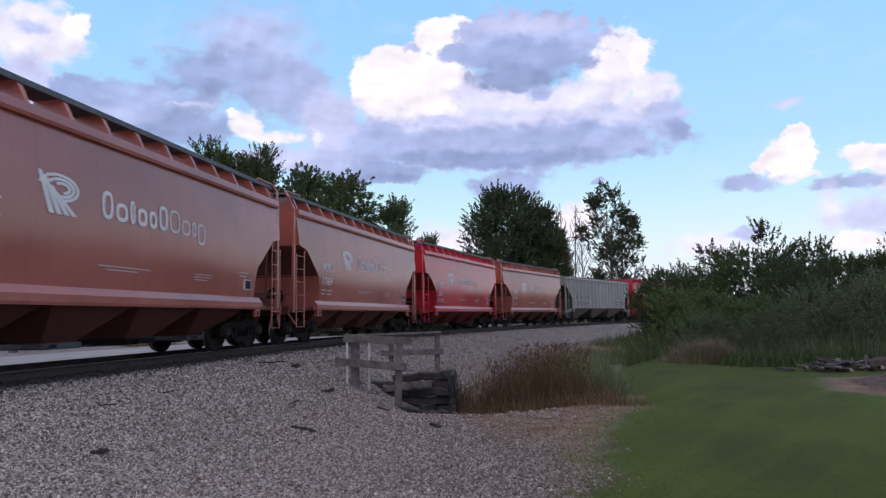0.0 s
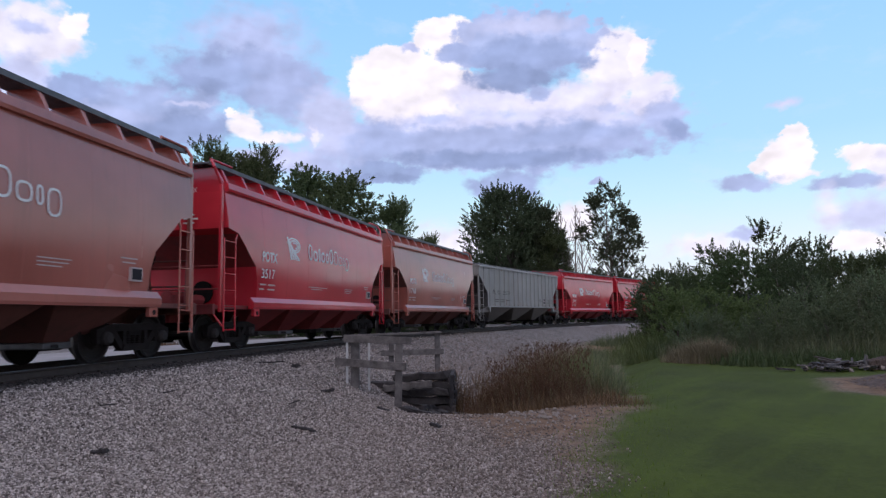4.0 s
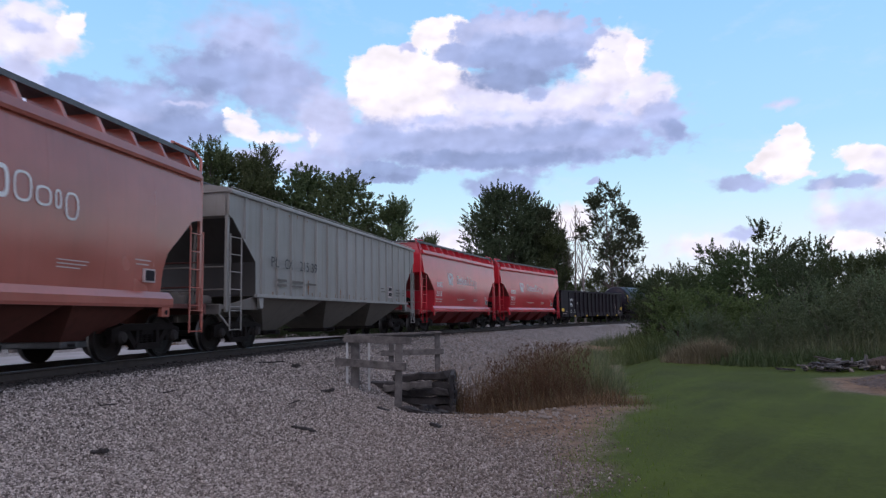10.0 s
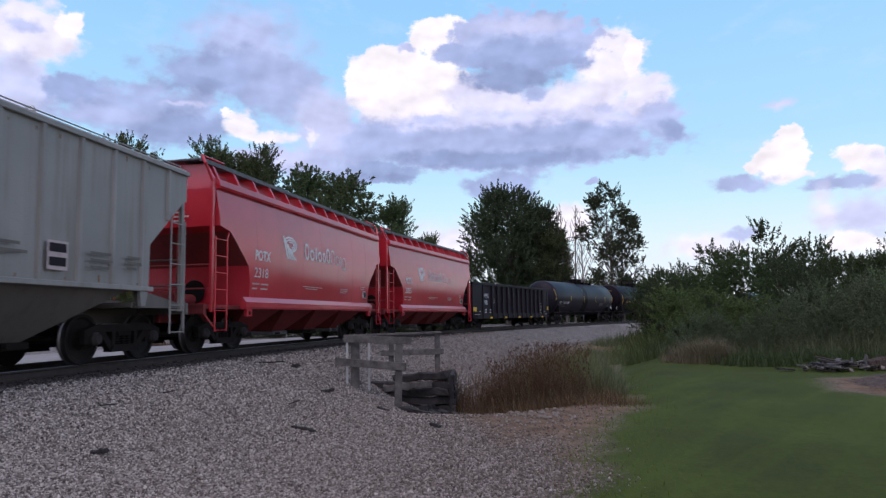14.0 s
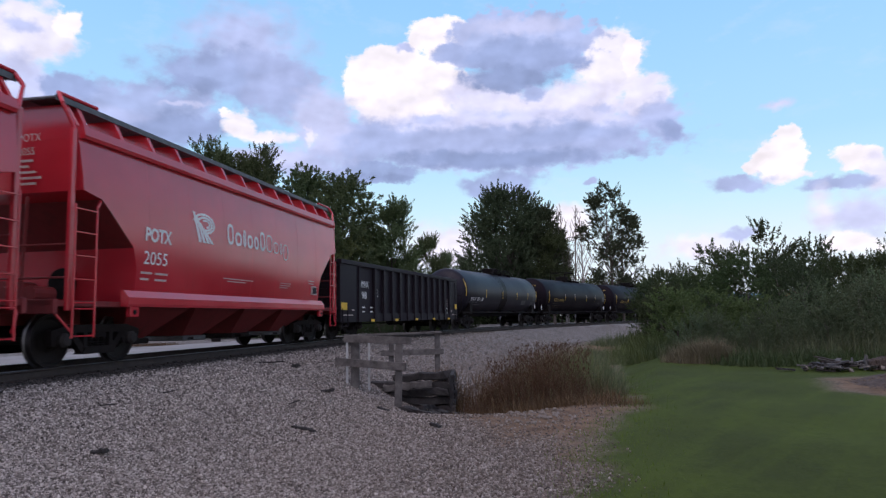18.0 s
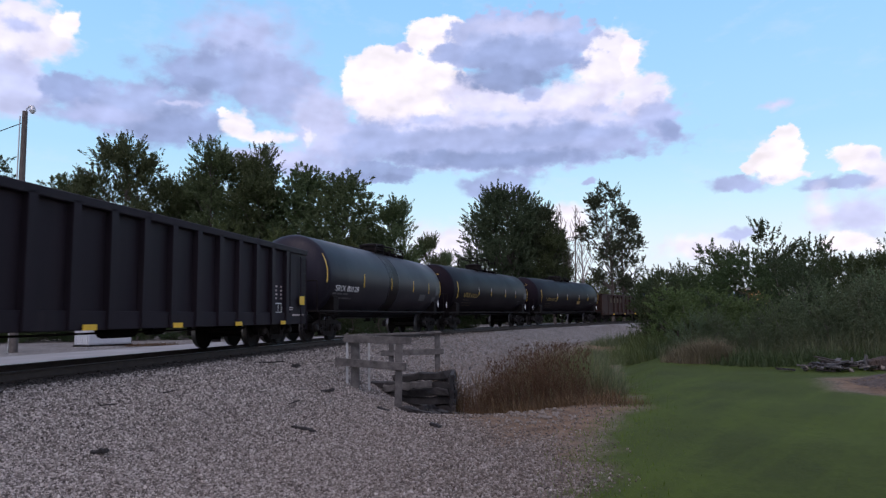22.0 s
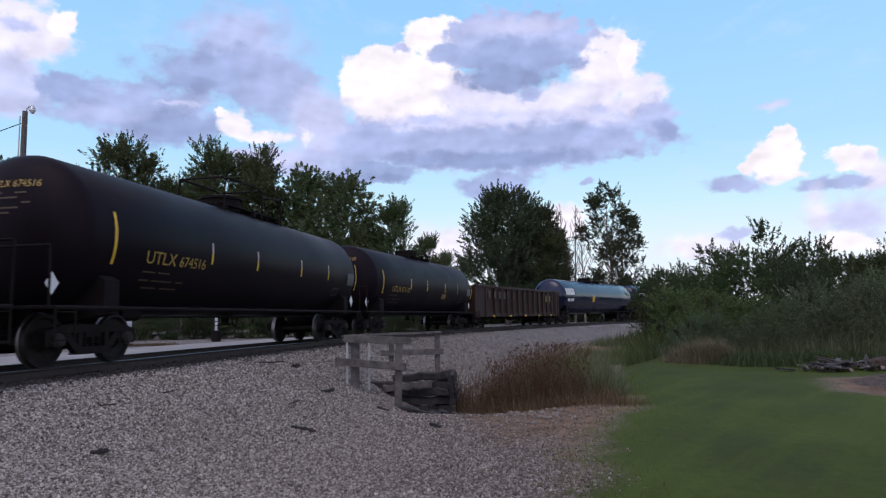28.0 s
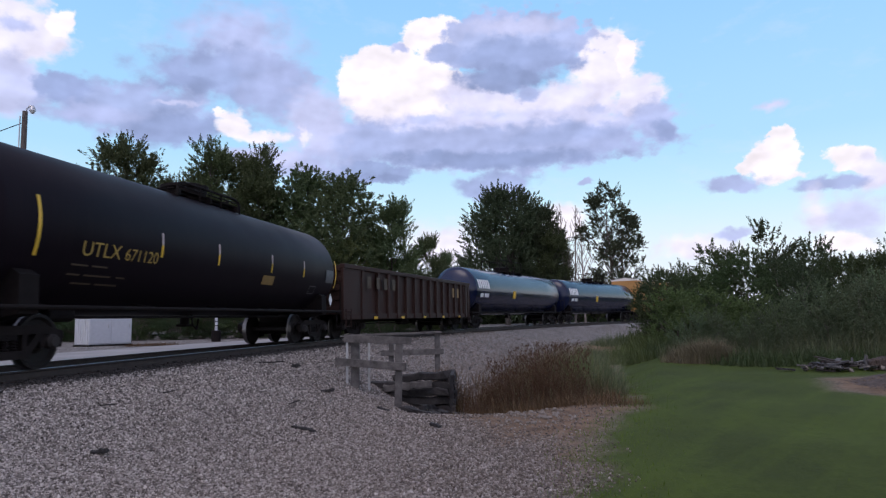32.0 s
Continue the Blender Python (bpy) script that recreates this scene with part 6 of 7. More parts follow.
for kind, x, y, rz, sx, sc in (("spread", 8.9, 96, 0, 1.0, 1.02), ("spread", 13.6, 98, 120, 0.72, 0.9), ("poplar", 15.2, 95, 50, 0.8, 0.72), ("open_tree", 23.2, 95, 40, 0.95, 1.04), ("open_tree", 25.4, 98, 160, 0.75, 0.9)):
    plant(kind, x, y, "tall dark tree beyond the curve of the line", group="trees beyond the curve", rz=rz, scale=(sx, sx, sc))
for x, y, rz, sc in ((17.2, 101, 0, 0.55), (19.8, 102, 80, 0.5), (22.4, 101, 150, 0.58), (25.2, 102, 230, 0.55), (28.0, 101, 300, 0.5), (31.0, 103, 40, 0.55)):
    plant("round_b", x, y, "low dark growth among the trees beyond the curve", "bush", "growth beyond the curve", rz, (sc, sc, sc), "bush")
# thicket on the near side
for kind, x, y, rz, s in (("bush_a", 10.7, 33.5, 30, 0.6), ("bush_b", 12.0, 38, 10, 0.8), ("bush_a", 13.6, 43, 0, 0.85), ("bush_b", 13.9, 39, 40, 0.86), ("bush_a", 14.6, 36, 90, 0.98), ("bush_a", 16.3, 37, 10, 0.98), ("sapling", 17.8, 37.5, 0, 1.0), ("sapling", 20.6, 38, 70, 0.86), ("sapling", 23.6, 37, 200, 0.72), ("bush_b", 18.6, 36, 120, 0.92),
                          ("bush_b", 20.4, 37.5, 60, 1.02), ("bush_a", 22.4, 37, 220, 0.88), ("bush_b", 24.8, 36.5, 10, 1.05), ("bush_a", 12.3, 34, 60, 0.68), ("bush_a", 13.4, 31, 160, 0.78), ("bush_b", 15.3, 31, 270, 0.8),
                          ("bush_a", 17.3, 30, 20, 0.78), ("bush_b", 19.4, 30.5, 80, 0.8), ("bush_a", 21.5, 30, 130, 0.78), ("bush_b", 14.0, 27, 15, 0.7), ("bush_a", 16.2, 26, 215, 0.7), ("bush_a", 18.5, 25.5, 330, 0.7), ("bush_b", 26.5, 33, 45, 1.0), ("bush_a", 28.5, 38, 75, 1.1)):
    plant(kind, x, y, "dense dark green bush at the lawn's edge", "bush", "thicket by the lawn", rz, (s, s, s), "bush")
for x, y, s, rz in ((10.3, 31, 1.0, 0), (11.0, 28.5, 0.92, 90), (12.2, 27.3, 0.8, 200)):
    plant("bush_c", x, y, "low fresh green bush at the lawn's edge", "bush", "thicket by the lawn", rz, (s, s, s), "bush")
for k, (x, y, s) in enumerate(((9.6, 24.2, 0.6), (11.2, 23.4, 0.75), (12.6, 22.9, 0.85), (13.7, 22.4, 1.0), (14.9, 22.9, 1.05), (16.0, 23.8, 1.1), (13.1, 24.6, 0.95), (15.0, 25.2, 1.0), (8.7, 24.4, 0.6), (10.4, 23.4, 0.55), (9.4, 23.9, 0.6))):
    plant("weed_bush", x, y, "tall grey-green weeds before the thicket", "weeds", "weeds before the thicket", k * 67, (s, s, s), "weed_clump")


def far_woods():
    """Undergrowth and far woods closing the horizon behind the line and the thicket."""
    rng = np.random.default_rng(55)
    n = 60000
    az = np.radians(rng.uniform(-62, 62, n))
    dist = rng.uniform(0, 1, n) * 14 + 104 + 26 * np.abs(np.sin(az * 3))
    dist = np.where(az < np.radians(-1.0), dist - 28, dist)
    tall = 4.2 + 1.6 * np.sin(az * 23) + 1.2 * np.sin(az * 61 + 1) + 0.7 * np.sin(az * 140)
    z = rng.uniform(0, 1, n) ** 0.8 * tall
    c = np.stack((dist * np.sin(az), dist * np.cos(az), z), 1)
    near = np.full(n, 1e9)
    for px, py, _ in LINE_PTS[::6]:
        near = np.minimum(near, (c[:, 0] - px) ** 2 + (c[:, 1] - py) ** 2)
    c = c[near > 49]
    n = len(c)
    u = rng.normal(size=(n, 3))
    u /= np.linalg.norm(u, axis=1)[:, None]
    v = np.cross(u, rng.normal(size=(n, 3)))
    v /= np.linalg.norm(v, axis=1)[:, None]
    s = rng.uniform(0.3, 0.65, n)[:, None]
    vs = np.stack((c - u * s, c + v * s * 0.6, c + u * s, c - v * s * 0.6), 1).reshape(-1, 3)
    me = leaf_quads("far_woods", vs)
    me.materials.append(M["leaf_dark"])
    tagged(new("far_woods", me), "dark far woods along the horizon", "woods", kind="stuff")


far_woods()


# ---- grass, weeds ----
def blades(pts, heights, width, lean, seed, bend=0.35):
    """Narrow bent blades standing at the given places, two faces each."""
    rng = np.random.default_rng(seed)
    n = len(pts)
    a = rng.uniform(0, 2 * math.pi, n)
    side = np.stack((np.cos(a), np.sin(a), np.zeros(n)), 1)
    out = np.stack((-np.sin(a), np.cos(a), np.zeros(n)), 1) * rng.normal(0, lean, n)[:, None]
    h = np.asarray(heights)[:, None]
    up = np.array((0, 0, 1.0))
    w = width * rng.uniform(0.6, 1.3, n)[:, None]
    mid = pts + (up * 0.55 + out * bend) * h
    tip = pts + (up * 0.98 + out) * h
    vs = np.stack((pts - side * w, pts + side * w, mid + side * w * 0.7, mid - side * w * 0.7, tip), 1).reshape(-1, 3)
    i = np.arange(n)[:, None] * 5
    quads = i + np.array((0, 1, 2, 3))
    tris = i + np.array((3, 2, 4))
    me = bpy.data.meshes.new("blades")
    me.vertices.add(5 * n)
    me.vertices.foreach_set("co", vs.astype(np.float32).ravel())
    loops = np.concatenate((quads, tris), 1).ravel()
    me.loops.add(7 * n)
    me.loops.foreach_set("vertex_index", loops.astype(np.int32))
    me.polygons.add(2 * n)
    st = (np.arange(n)[:, None] * 7 + np.array((0, 4))).ravel()
    me.polygons.foreach_set("loop_start", st.astype(np.int32))
    me.update(calc_edges=True)
    return me


def tuft_field(name, label, category, spots, count, hmin, hmax, width, lean, mat, seed, tuft=0.16):
    """Tall growth: spots of (x, y, radius, share), blades gathered in tufts."""
    rng = np.random.default_rng(seed)
    total = sum(s[3] for s in spots)
    pts, hs = [], []
    for x, y, r, share, *tall in spots:
        k = int(count * share / total)
        nt = max(1, k // 14)
        ang, rad = rng.uniform(0, 2 * math.pi, nt), r * np.sqrt(rng.uniform(0, 1, nt))
        for tx, ty in zip(x + rad * np.cos(ang), y + rad * np.sin(ang)):
            edge = 1 - 0.45 * (math.hypot(tx - x, ty - y) / r) ** 2
            z = ground_z(tx, ty)
            th = rng.uniform(hmin, hmax) * edge * (tall[0] if tall else 1.0)
            for _ in range(14):
                pts.append((tx + rng.normal(0, tuft), ty + rng.normal(0, tuft), z - 0.03))
                hs.append(th * rng.uniform(0.3, 1.1))
    me = blades(np.array(pts), hs, width, lean, seed + 1)
    me.materials.append(M[mat])
    return tagged(new(name, me), label, category, kind="stuff")


rng = np.random.default_rng(31)
cand = np.stack((rng.uniform(0.8, 16, 150000), 4.6 + 17 * rng.uniform(0, 1, 150000) ** 1.7), 1)
lawn_xy = [(x, y) for x, y in cand if x < y * 0.68 and -0.2 < x - lawn_edge(y) + rng.normal(0, 0.18) < abs(rng.normal(0, 0.5))]
lawn_xy = np.array(lawn_xy)
lp = np.column_stack((lawn_xy, on_ground(lawn_xy[:, 0], lawn_xy[:, 1])[0]))
lm = blades(lp, rng.uniform(0.012, 0.045, len(lp)) * (1 + 0.03 * lp[:, 1]), 0.003, 0.9, 32)
lm.materials.append(M["grass"])
tagged(new("lawn_grass", lm), "ragged green grass along the lawn's edge", "grass", kind="stuff")

DITCH_SPOTS = ((0.75, 13.9, 0.4, 0.9, 0.5), (1.05, 13.7, 0.45, 1.4, 0.62), (1.5, 13.6, 0.6, 2.8, 0.8), (2.2, 13.9, 0.7, 3.0, 0.95), (1.45, 15.0, 0.6, 2.4, 0.95), (2.2, 15.8, 0.8, 2.6, 1.1), (2.9, 17.0, 0.7, 2.0, 1.05), (3.2, 19.0, 0.8, 1.4, 0.9))
tuft_field("dry_grass", "tall reddish brown dry grass in the ditch", "grass", DITCH_SPOTS, 40000, 0.5, 1.65, 0.0032, 0.5, "grass_dry", 41, tuft=0.2)
tuft_field("seed_grass", "pale tan grass stalks in the ditch", "grass", DITCH_SPOTS + ((2.75, 14.3, 0.5, 3.0, 1.05), (3.0, 15.6, 0.6, 4.0, 1.1), (3.3, 17.5, 0.7, 4.5, 1.0)), 12000, 0.4, 1.6, 0.003, 0.45, "grass_tan", 42, tuft=0.2)
tuft_field("olive_weeds", "tall olive green weeds at the end of the ditch", "weeds", ((2.7, 14.4, 0.45, 2.0, 1.0), (2.95, 15.0, 0.45, 2.6, 1.1), (3.0, 16.2, 0.6, 2.4, 1.15), (3.35, 17.6, 0.6, 2.0, 1.0), (2.2, 15.6, 0.6, 1.0, 1.0)), 9000, 0.5, 1.45, 0.006, 0.5, "leaf_olive", 49, tuft=0.2)
def seed_heads():
    """Small dark reddish seed heads above the dry grass."""
    gen = np.random.default_rng(60)
    c = []
    for x, y, r, share, tall in DITCH_SPOTS:
        k = int(170 * share)
        a, q = gen.uniform(0, 2 * math.pi, k), r * np.sqrt(gen.uniform(0, 1, k))
        xs, ys = x + q * np.cos(a), y + q * np.sin(a)
        zs = on_ground(xs, ys)[0] + tall * gen.uniform(0.45, 1.25, k)
        c.append(np.stack((xs, ys, zs), 1))
    c = np.repeat(np.concatenate(c), 3, axis=0)
    n = len(c)
    c = c + gen.normal(0, 0.02, (n, 3)) * np.array((1, 1, 2.5))
    u = gen.normal(0, 0.4, (n, 3)) + np.array((0, 0, 1.0))
    u /= np.linalg.norm(u, axis=1)[:, None]
    v = np.cross(u, gen.normal(size=(n, 3)))
    v /= np.linalg.norm(v, axis=1)[:, None]
    sz = gen.uniform(0.015, 0.04, n)[:, None]
    me = leaf_quads("seed_heads", np.stack((c - u * sz, c + v * sz * 0.35, c + u * sz, c - v * sz * 0.35), 1).reshape(-1, 3))
    me.materials.append(M["seed"])
    tagged(new("seed_heads", me), "dark reddish seed heads over the dry grass", "grass", kind="stuff")


M["seed"] = leaf_mat("dark_red_seed_heads", (0.075, 0.036, 0.024), 0.4)
seed_heads()
tuft_field("ditch_weeds", "green and grey weeds along the ditch", "weeds", ((3.1, 14.6, 0.4, 2.6), (3.4, 15.6, 0.4, 2.2, 1.2), (3.6, 17.0, 0.5, 2.4, 1.2), (3.9, 19.5, 0.7, 2.2), (4.7, 23, 0.8, 2.2, 0.8), (5.6, 27, 0.8, 2.0, 0.7), (6.9, 31, 0.9, 2.0, 0.7), (9.0, 36, 1.6, 2.6, 0.8)), 16000, 0.4, 1.1, 0.008, 0.5, "weed", 43)
tuft_field("tan_grass", "pale tan tall grass at the thicket's foot", "grass", ((8.0, 22.4, 0.7, 2, 0.9), (8.5, 22.3, 0.6, 2.4, 1.1), (8.9, 22.5, 0.4, 1.2, 0.8)), 16000, 0.4, 1.0, 0.008, 0.6, "grass_tan", 44)
tuft_field("tall_weeds", "grey-green tall weeds before the thicket", "weeds", ((8.4, 23.6, 0.9, 2, 0.75), (10.6, 22.9, 1.2, 2.0, 0.7), (11.8, 22.0, 1.5, 2.6), (13.6, 21.5, 1.6, 3), (15.4, 22.2, 1.8, 3), (17.0, 23.6, 1.8, 3), (14.6, 24.5, 1.8, 2)), 9000, 0.5, 1.7, 0.009, 0.5, "weed", 45)
tuft_field("green_weeds", "low dark green weeds before the thicket", "weeds", ((9.3, 26.5, 1.5, 2), (10.8, 20.6, 1.2, 2), (12.4, 20.2, 1.2, 1.6), (9.3, 21.0, 1.0, 1.5), (11.5, 25, 1.5, 2), (10.2, 30, 1.6, 2), (8.9, 28.5, 0.8, 1)), 14000, 0.3, 0.85, 0.010, 0.6, "leaf", 46)
tuft_field("low_dry_grass", "short trampled dry grass at the foot of the reeds", "grass", ((0.75, 13.0, 0.45, 1.2), (1.3, 12.6, 0.45, 1.6), (1.9, 12.6, 0.5, 1.8), (2.5, 12.8, 0.5, 1.6), (2.9, 13.2, 0.4, 1.2), (3.1, 12.4, 0.35, 0.8), (0.3, 14.4, 0.4, 0.6)), 5200, 0.1, 0.42, 0.005, 0.8, "grass_dry", 48)
tuft_field("verge_weeds", "fresh green weeds between the ditch and the thicket", "weeds", ((7.3, 27, 0.9, 1.4, 0.7), (8.5, 30, 1.2, 2), (9.6, 33, 1.3, 2.4), (10.5, 36, 1.5, 2.4, 1.1), (10.0, 26.2, 0.9, 1.2, 0.8)), 12000, 0.4, 1.2, 0.011, 0.6, "leaf_bright", 50, tuft=0.22)
tuft_field("road_weeds", "low dark weeds at the far road's edge", "weeds", ((-14.9, 35.9, 0.6, 2), (-15.8, 35.6, 0.5, 1.5), (-14.2, 36.2, 0.4, 1)), 1800, 0.12, 0.3, 0.01, 0.9, "grass_dry", 51)
tuft_field("gravel_weeds", "dark scrubby weeds by the timbers", "weeds", ((0.35, 17.6, 0.35, 2), (0.9, 17.8, 0.4, 1), (-0.1, 18.2, 0.3, 1), (3.4, 26, 1.2, 1)), 1500, 0.25, 0.6, 0.008, 0.6, "grass_dry", 47)

# ---- timber walkway and headwall at the culvert ----
def timber(bm, a, b, w, h, jitter=0.0):
    """A squared timber from a to b, w across and h deep, with slightly worn edges."""
    a, b = Vector(a), Vector(b)
    d = b - a
    r = bmesh.ops.create_cube(bm, size=1.0)
    q = d.to_track_quat("X", "Z").to_matrix().to_4x4()
    bmesh.ops.transform(bm, matrix=Matrix.Translation((a + b) / 2) @ q @ Matrix.Diagonal((d.length, w, h, 1)), verts=r["verts"])
    es = list({e for v in r["verts"] for e in v.link_edges})
    bmesh.ops.bevel(bm, geom=es, offset=min(w, h) * 0.09, segments=1, affect="EDGES")
    return bm


def walkway():
    wk = thing("timber_railing", "weathered grey timber railing over the culvert", "railing")
    for nm, a, b, w, h in (
            ("post", (-2.06, 16.0, -0.35), (-2.06, 16.0, 1.12), 0.10, 0.20), ("post", (-1.07, 15.6, -0.75), (-1.02, 15.6, 1.06), 0.1, 0.16),
            ("post", (-1.46, 19.0, -0.3), (-1.46, 19.0, 1.12), 0.10, 0.14), ("post", (-0.2, 19.0, -0.4), (-0.2, 19.0, 1.2), 0.10, 0.15),
            ("top_board", (-2.3, 15.9, 1.15), (-0.75, 15.5, 1.09), 0.05, 0.16), ("top_board", (-2.75, 18.95, 1.14), (-0.08, 18.9, 1.20), 0.12, 0.06),
            ("mid_board", (-2.5, 15.9, 0.64), (-0.86, 15.45, 0.52), 0.05, 0.17), ("mid_board", (-1.74, 18.9, 0.66), (-0.03, 18.9, 0.68), 0.05, 0.15),
            ("cross_board", (-2.28, 15.95, 1.12), (-2.6, 18.9, 1.10), 0.14, 0.05)):
        part(nm, timber(bm_new(), a, b, w, h), M["oldwood"], wk)
    for x, y, z0, z1 in ((-2.24, 15.95, -0.3, 1.1), (-1.8, 16.5, -0.3, 1.06)):
        bm = bm_new()
        box(bm, x - 0.025, x + 0.025, y - 0.012, y + 0.012, z0, z1)
        part("metal_strip", bm, M["galv"], wk, "bright galvanised strip")


def old_timber(a, b, w, h, r, rot=0.16):
    """A rotten timber: eight-sided, uneven along its length, with split and broken ends."""
    a, b = Vector(a), Vector(b)
    d = b - a
    q = d.to_track_quat("X", "Z").to_matrix()
    bm = bm_new()
    n = 9
    rings = []
    for k in range(n):
        u = k / (n - 1)
        rag = 0.35 * w if k in (0, n - 1) else 0.0
        sag = Vector((0, r.gauss(0, 0.05 * w), r.gauss(0, 0.07 * h)))
        ring = []
        for cy, cz in ((-1, -0.7), (-0.8, -1), (0.8, -1), (1, -0.7), (1, 0.7), (0.8, 1), (-0.8, 1), (-1, 0.7)):
            off = Vector((r.uniform(-rag, rag), w / 2 * cy * (1 + r.uniform(-rot, rot)), h / 2 * cz * (1 + r.uniform(-rot, rot)))) + sag
            ring.append(bm.verts.new(a + d * u + q @ off))
        rings.append(ring)
    for p, o in zip(rings, rings[1:]):
        for k in range(8):
            bm.faces.new((p[k], p[(k + 1) % 8], o[(k + 1) % 8], o[k]))
    bm.faces.new(rings[0])
    bm.faces.new(list(reversed(rings[-1])))
    return bm


def headwall():
    hw = thing("culvert_headwall", "tarred dark timber headwall of a culvert", "culvert")
    r = random.Random(3)
    for k in range(7):
        z = 0.18 - 0.2 * k
        left = (-1.25, -1.85, -2.15, -2.1, -2.0, -1.9, -1.9)[k] + r.uniform(-0.1, 0.1)
        drop = 0.1 if k == 0 else 0.03
        bm = old_timber((left, 17.5 + r.uniform(-0.07, 0.07), z - drop), (0.1 + r.uniform(-0.12, 0.14), 17.0 + r.uniform(-0.1, 0.1), z + r.uniform(-0.03, 0.03)), 0.24, 0.19, r)
        part("timber", bm, M["darkwood"], hw)
    for k in range(5):
        z = 0.12 - 0.21 * k
        part("timber", old_timber((0.12, 17.1, z), (0.2 + r.uniform(-0.1, 0.1), 18.6, z), 0.22, 0.19, r), M["darkwood"], hw)
    part("corner_log", old_timber((0.16, 16.96, -1.2), (0.1, 17.02, 0.16), 0.15, 0.15, r, 0.3), M["darkwood"], hw)
    part("loose_board", old_timber((-1.5, 17.2, -0.12), (-0.35, 16.85, 0.02), 0.07, 0.16, r, 0.3), M["oldwood"], hw, "paler split board")
    fb = thing("fallen_timber", "dark rotten timber lying in the ditch", "timber")
    for nm, x0, y0, x1, y1, w, lift in (("beam", -0.95, 15.4, -0.1, 14.6, 0.2, 0.03), ("beam", -0.5, 16.2, 0.25, 15.3, 0.18, 0.1), ("stub", -0.1, 15.2, 0.45, 15.7, 0.14, 0.12), ("stub", -0.55, 15.8, -0.2, 16.6, 0.16, 0.16), ("stub", 0.2, 16.3, 0.5, 15.9, 0.2, 0.1)):
        bm = old_timber((x0, y0, ground_z(x0, y0) + lift), (x1, y1, ground_z(x1, y1) + lift), w, 0.15, r, 0.25)
        part(nm, bm, M["darkwood"], fb)


walkway()
headwall()


# ---- scrap on the gravel ----
def scrap():
    r = random.Random(17)
    for x, y, ln, rz, w in ((-3.65, 7.4, 0.16, 20, 0.07), (-5.9, 9.2, 0.14, 70, 0.05), (-6.3, 14.9, 0.7, 160, 0.04), (-6.2, 15.4, 0.5, 20, 0.035), (-4.15, 16.0, 0.9, 5, 0.045), (-3.45, 16.1, 0.2, 40, 0.1),
                            (-2.35, 14.0, 0.25, 10, 0.09), (-2.0, 9.9, 0.45, 145, 0.05), (-0.15, 10.1, 0.28, 120, 0.07), (-1.2, 13.4, 0.35, 130, 0.06), (-6.6, 9.8, 0.15, 0, 0.08), (-4.4, 10.9, 0.35, 10, 0.03),
                            (-4.6, 9.4, 0.3, 40, 0.03), (0.75, 21.0, 0.5, 88, 0.05), (-2.6, 12.0, 0.3, 60, 0.03), (-5.4, 12.2, 0.35, 110, 0.03)):
        t = thing("timber_scrap", "dark splinter of old tie timber on the gravel", "scrap wood", "splinters on the gravel")
        m = pose(x, y, ground_z(x, y) + w * 0.45, r.uniform(-8, 8), r.uniform(-6, 6), rz)
        bm = old_timber((-ln / 2, 0, 0), (ln / 2, 0, 0.02), w * r.uniform(0.7, 1.0), w * 0.6, r, 0.5)
        me = to_mesh("splinter", bm, M["darkwood"])
        part("splinter", me, None, t)
        t.matrix_basis = m


scrap()


# ---- stones ----
OCT_V = np.array([(1, 0, 0.1), (-1, 0.1, 0), (0, 1, -0.1), (0.1, -1, 0), (0, 0.1, 1), (-0.1, 0, -1)], dtype=float)
OCT_F = np.array([(0, 2, 4), (2, 1, 4), (1, 3, 4), (3, 0, 4), (2, 0, 5), (1, 2, 5), (3, 1, 5), (0, 3, 5)])


def stone_field(pts, sizes, seed):
    rng = np.random.default_rng(seed)
    n = len(pts)
    q = rng.normal(size=(n, 4))
    q /= np.linalg.norm(q, axis=1)[:, None]
    w, x, y, z = q.T
    R = np.stack((1 - 2 * (y * y + z * z), 2 * (x * y - z * w), 2 * (x * z + y * w), 2 * (x * y + z * w), 1 - 2 * (x * x + z * z), 2 * (y * z - x * w),
                  2 * (x * z - y * w), 2 * (y * z + x * w), 1 - 2 * (x * x + y * y)), 1).reshape(n, 3, 3)
    base = OCT_V[None] * rng.uniform(0.75, 1.25, (n, 6, 1)) * rng.uniform(0.7, 1.3, (n, 1, 3)) + rng.normal(0, 0.16, (n, 6, 3))
    vs = np.einsum("nij,nkj->nki", R, base) * np.asarray(sizes)[:, None, None] + pts[:, None, :]
    me = bpy.data.meshes.new("stones")
    me.vertices.add(6 * n)
    me.vertices.foreach_set("co", vs.astype(np.float32).ravel())
    f = (np.arange(n)[:, None, None] * 6 + OCT_F[None]).ravel()
    me.loops.add(24 * n)
    me.loops.foreach_set("vertex_index", f.astype(np.int32))
    me.polygons.add(8 * n)
    me.polygons.foreach_set("loop_start", np.arange(0, 24 * n, 3, dtype=np.int32))
    me.update(calc_edges=True)
    return me


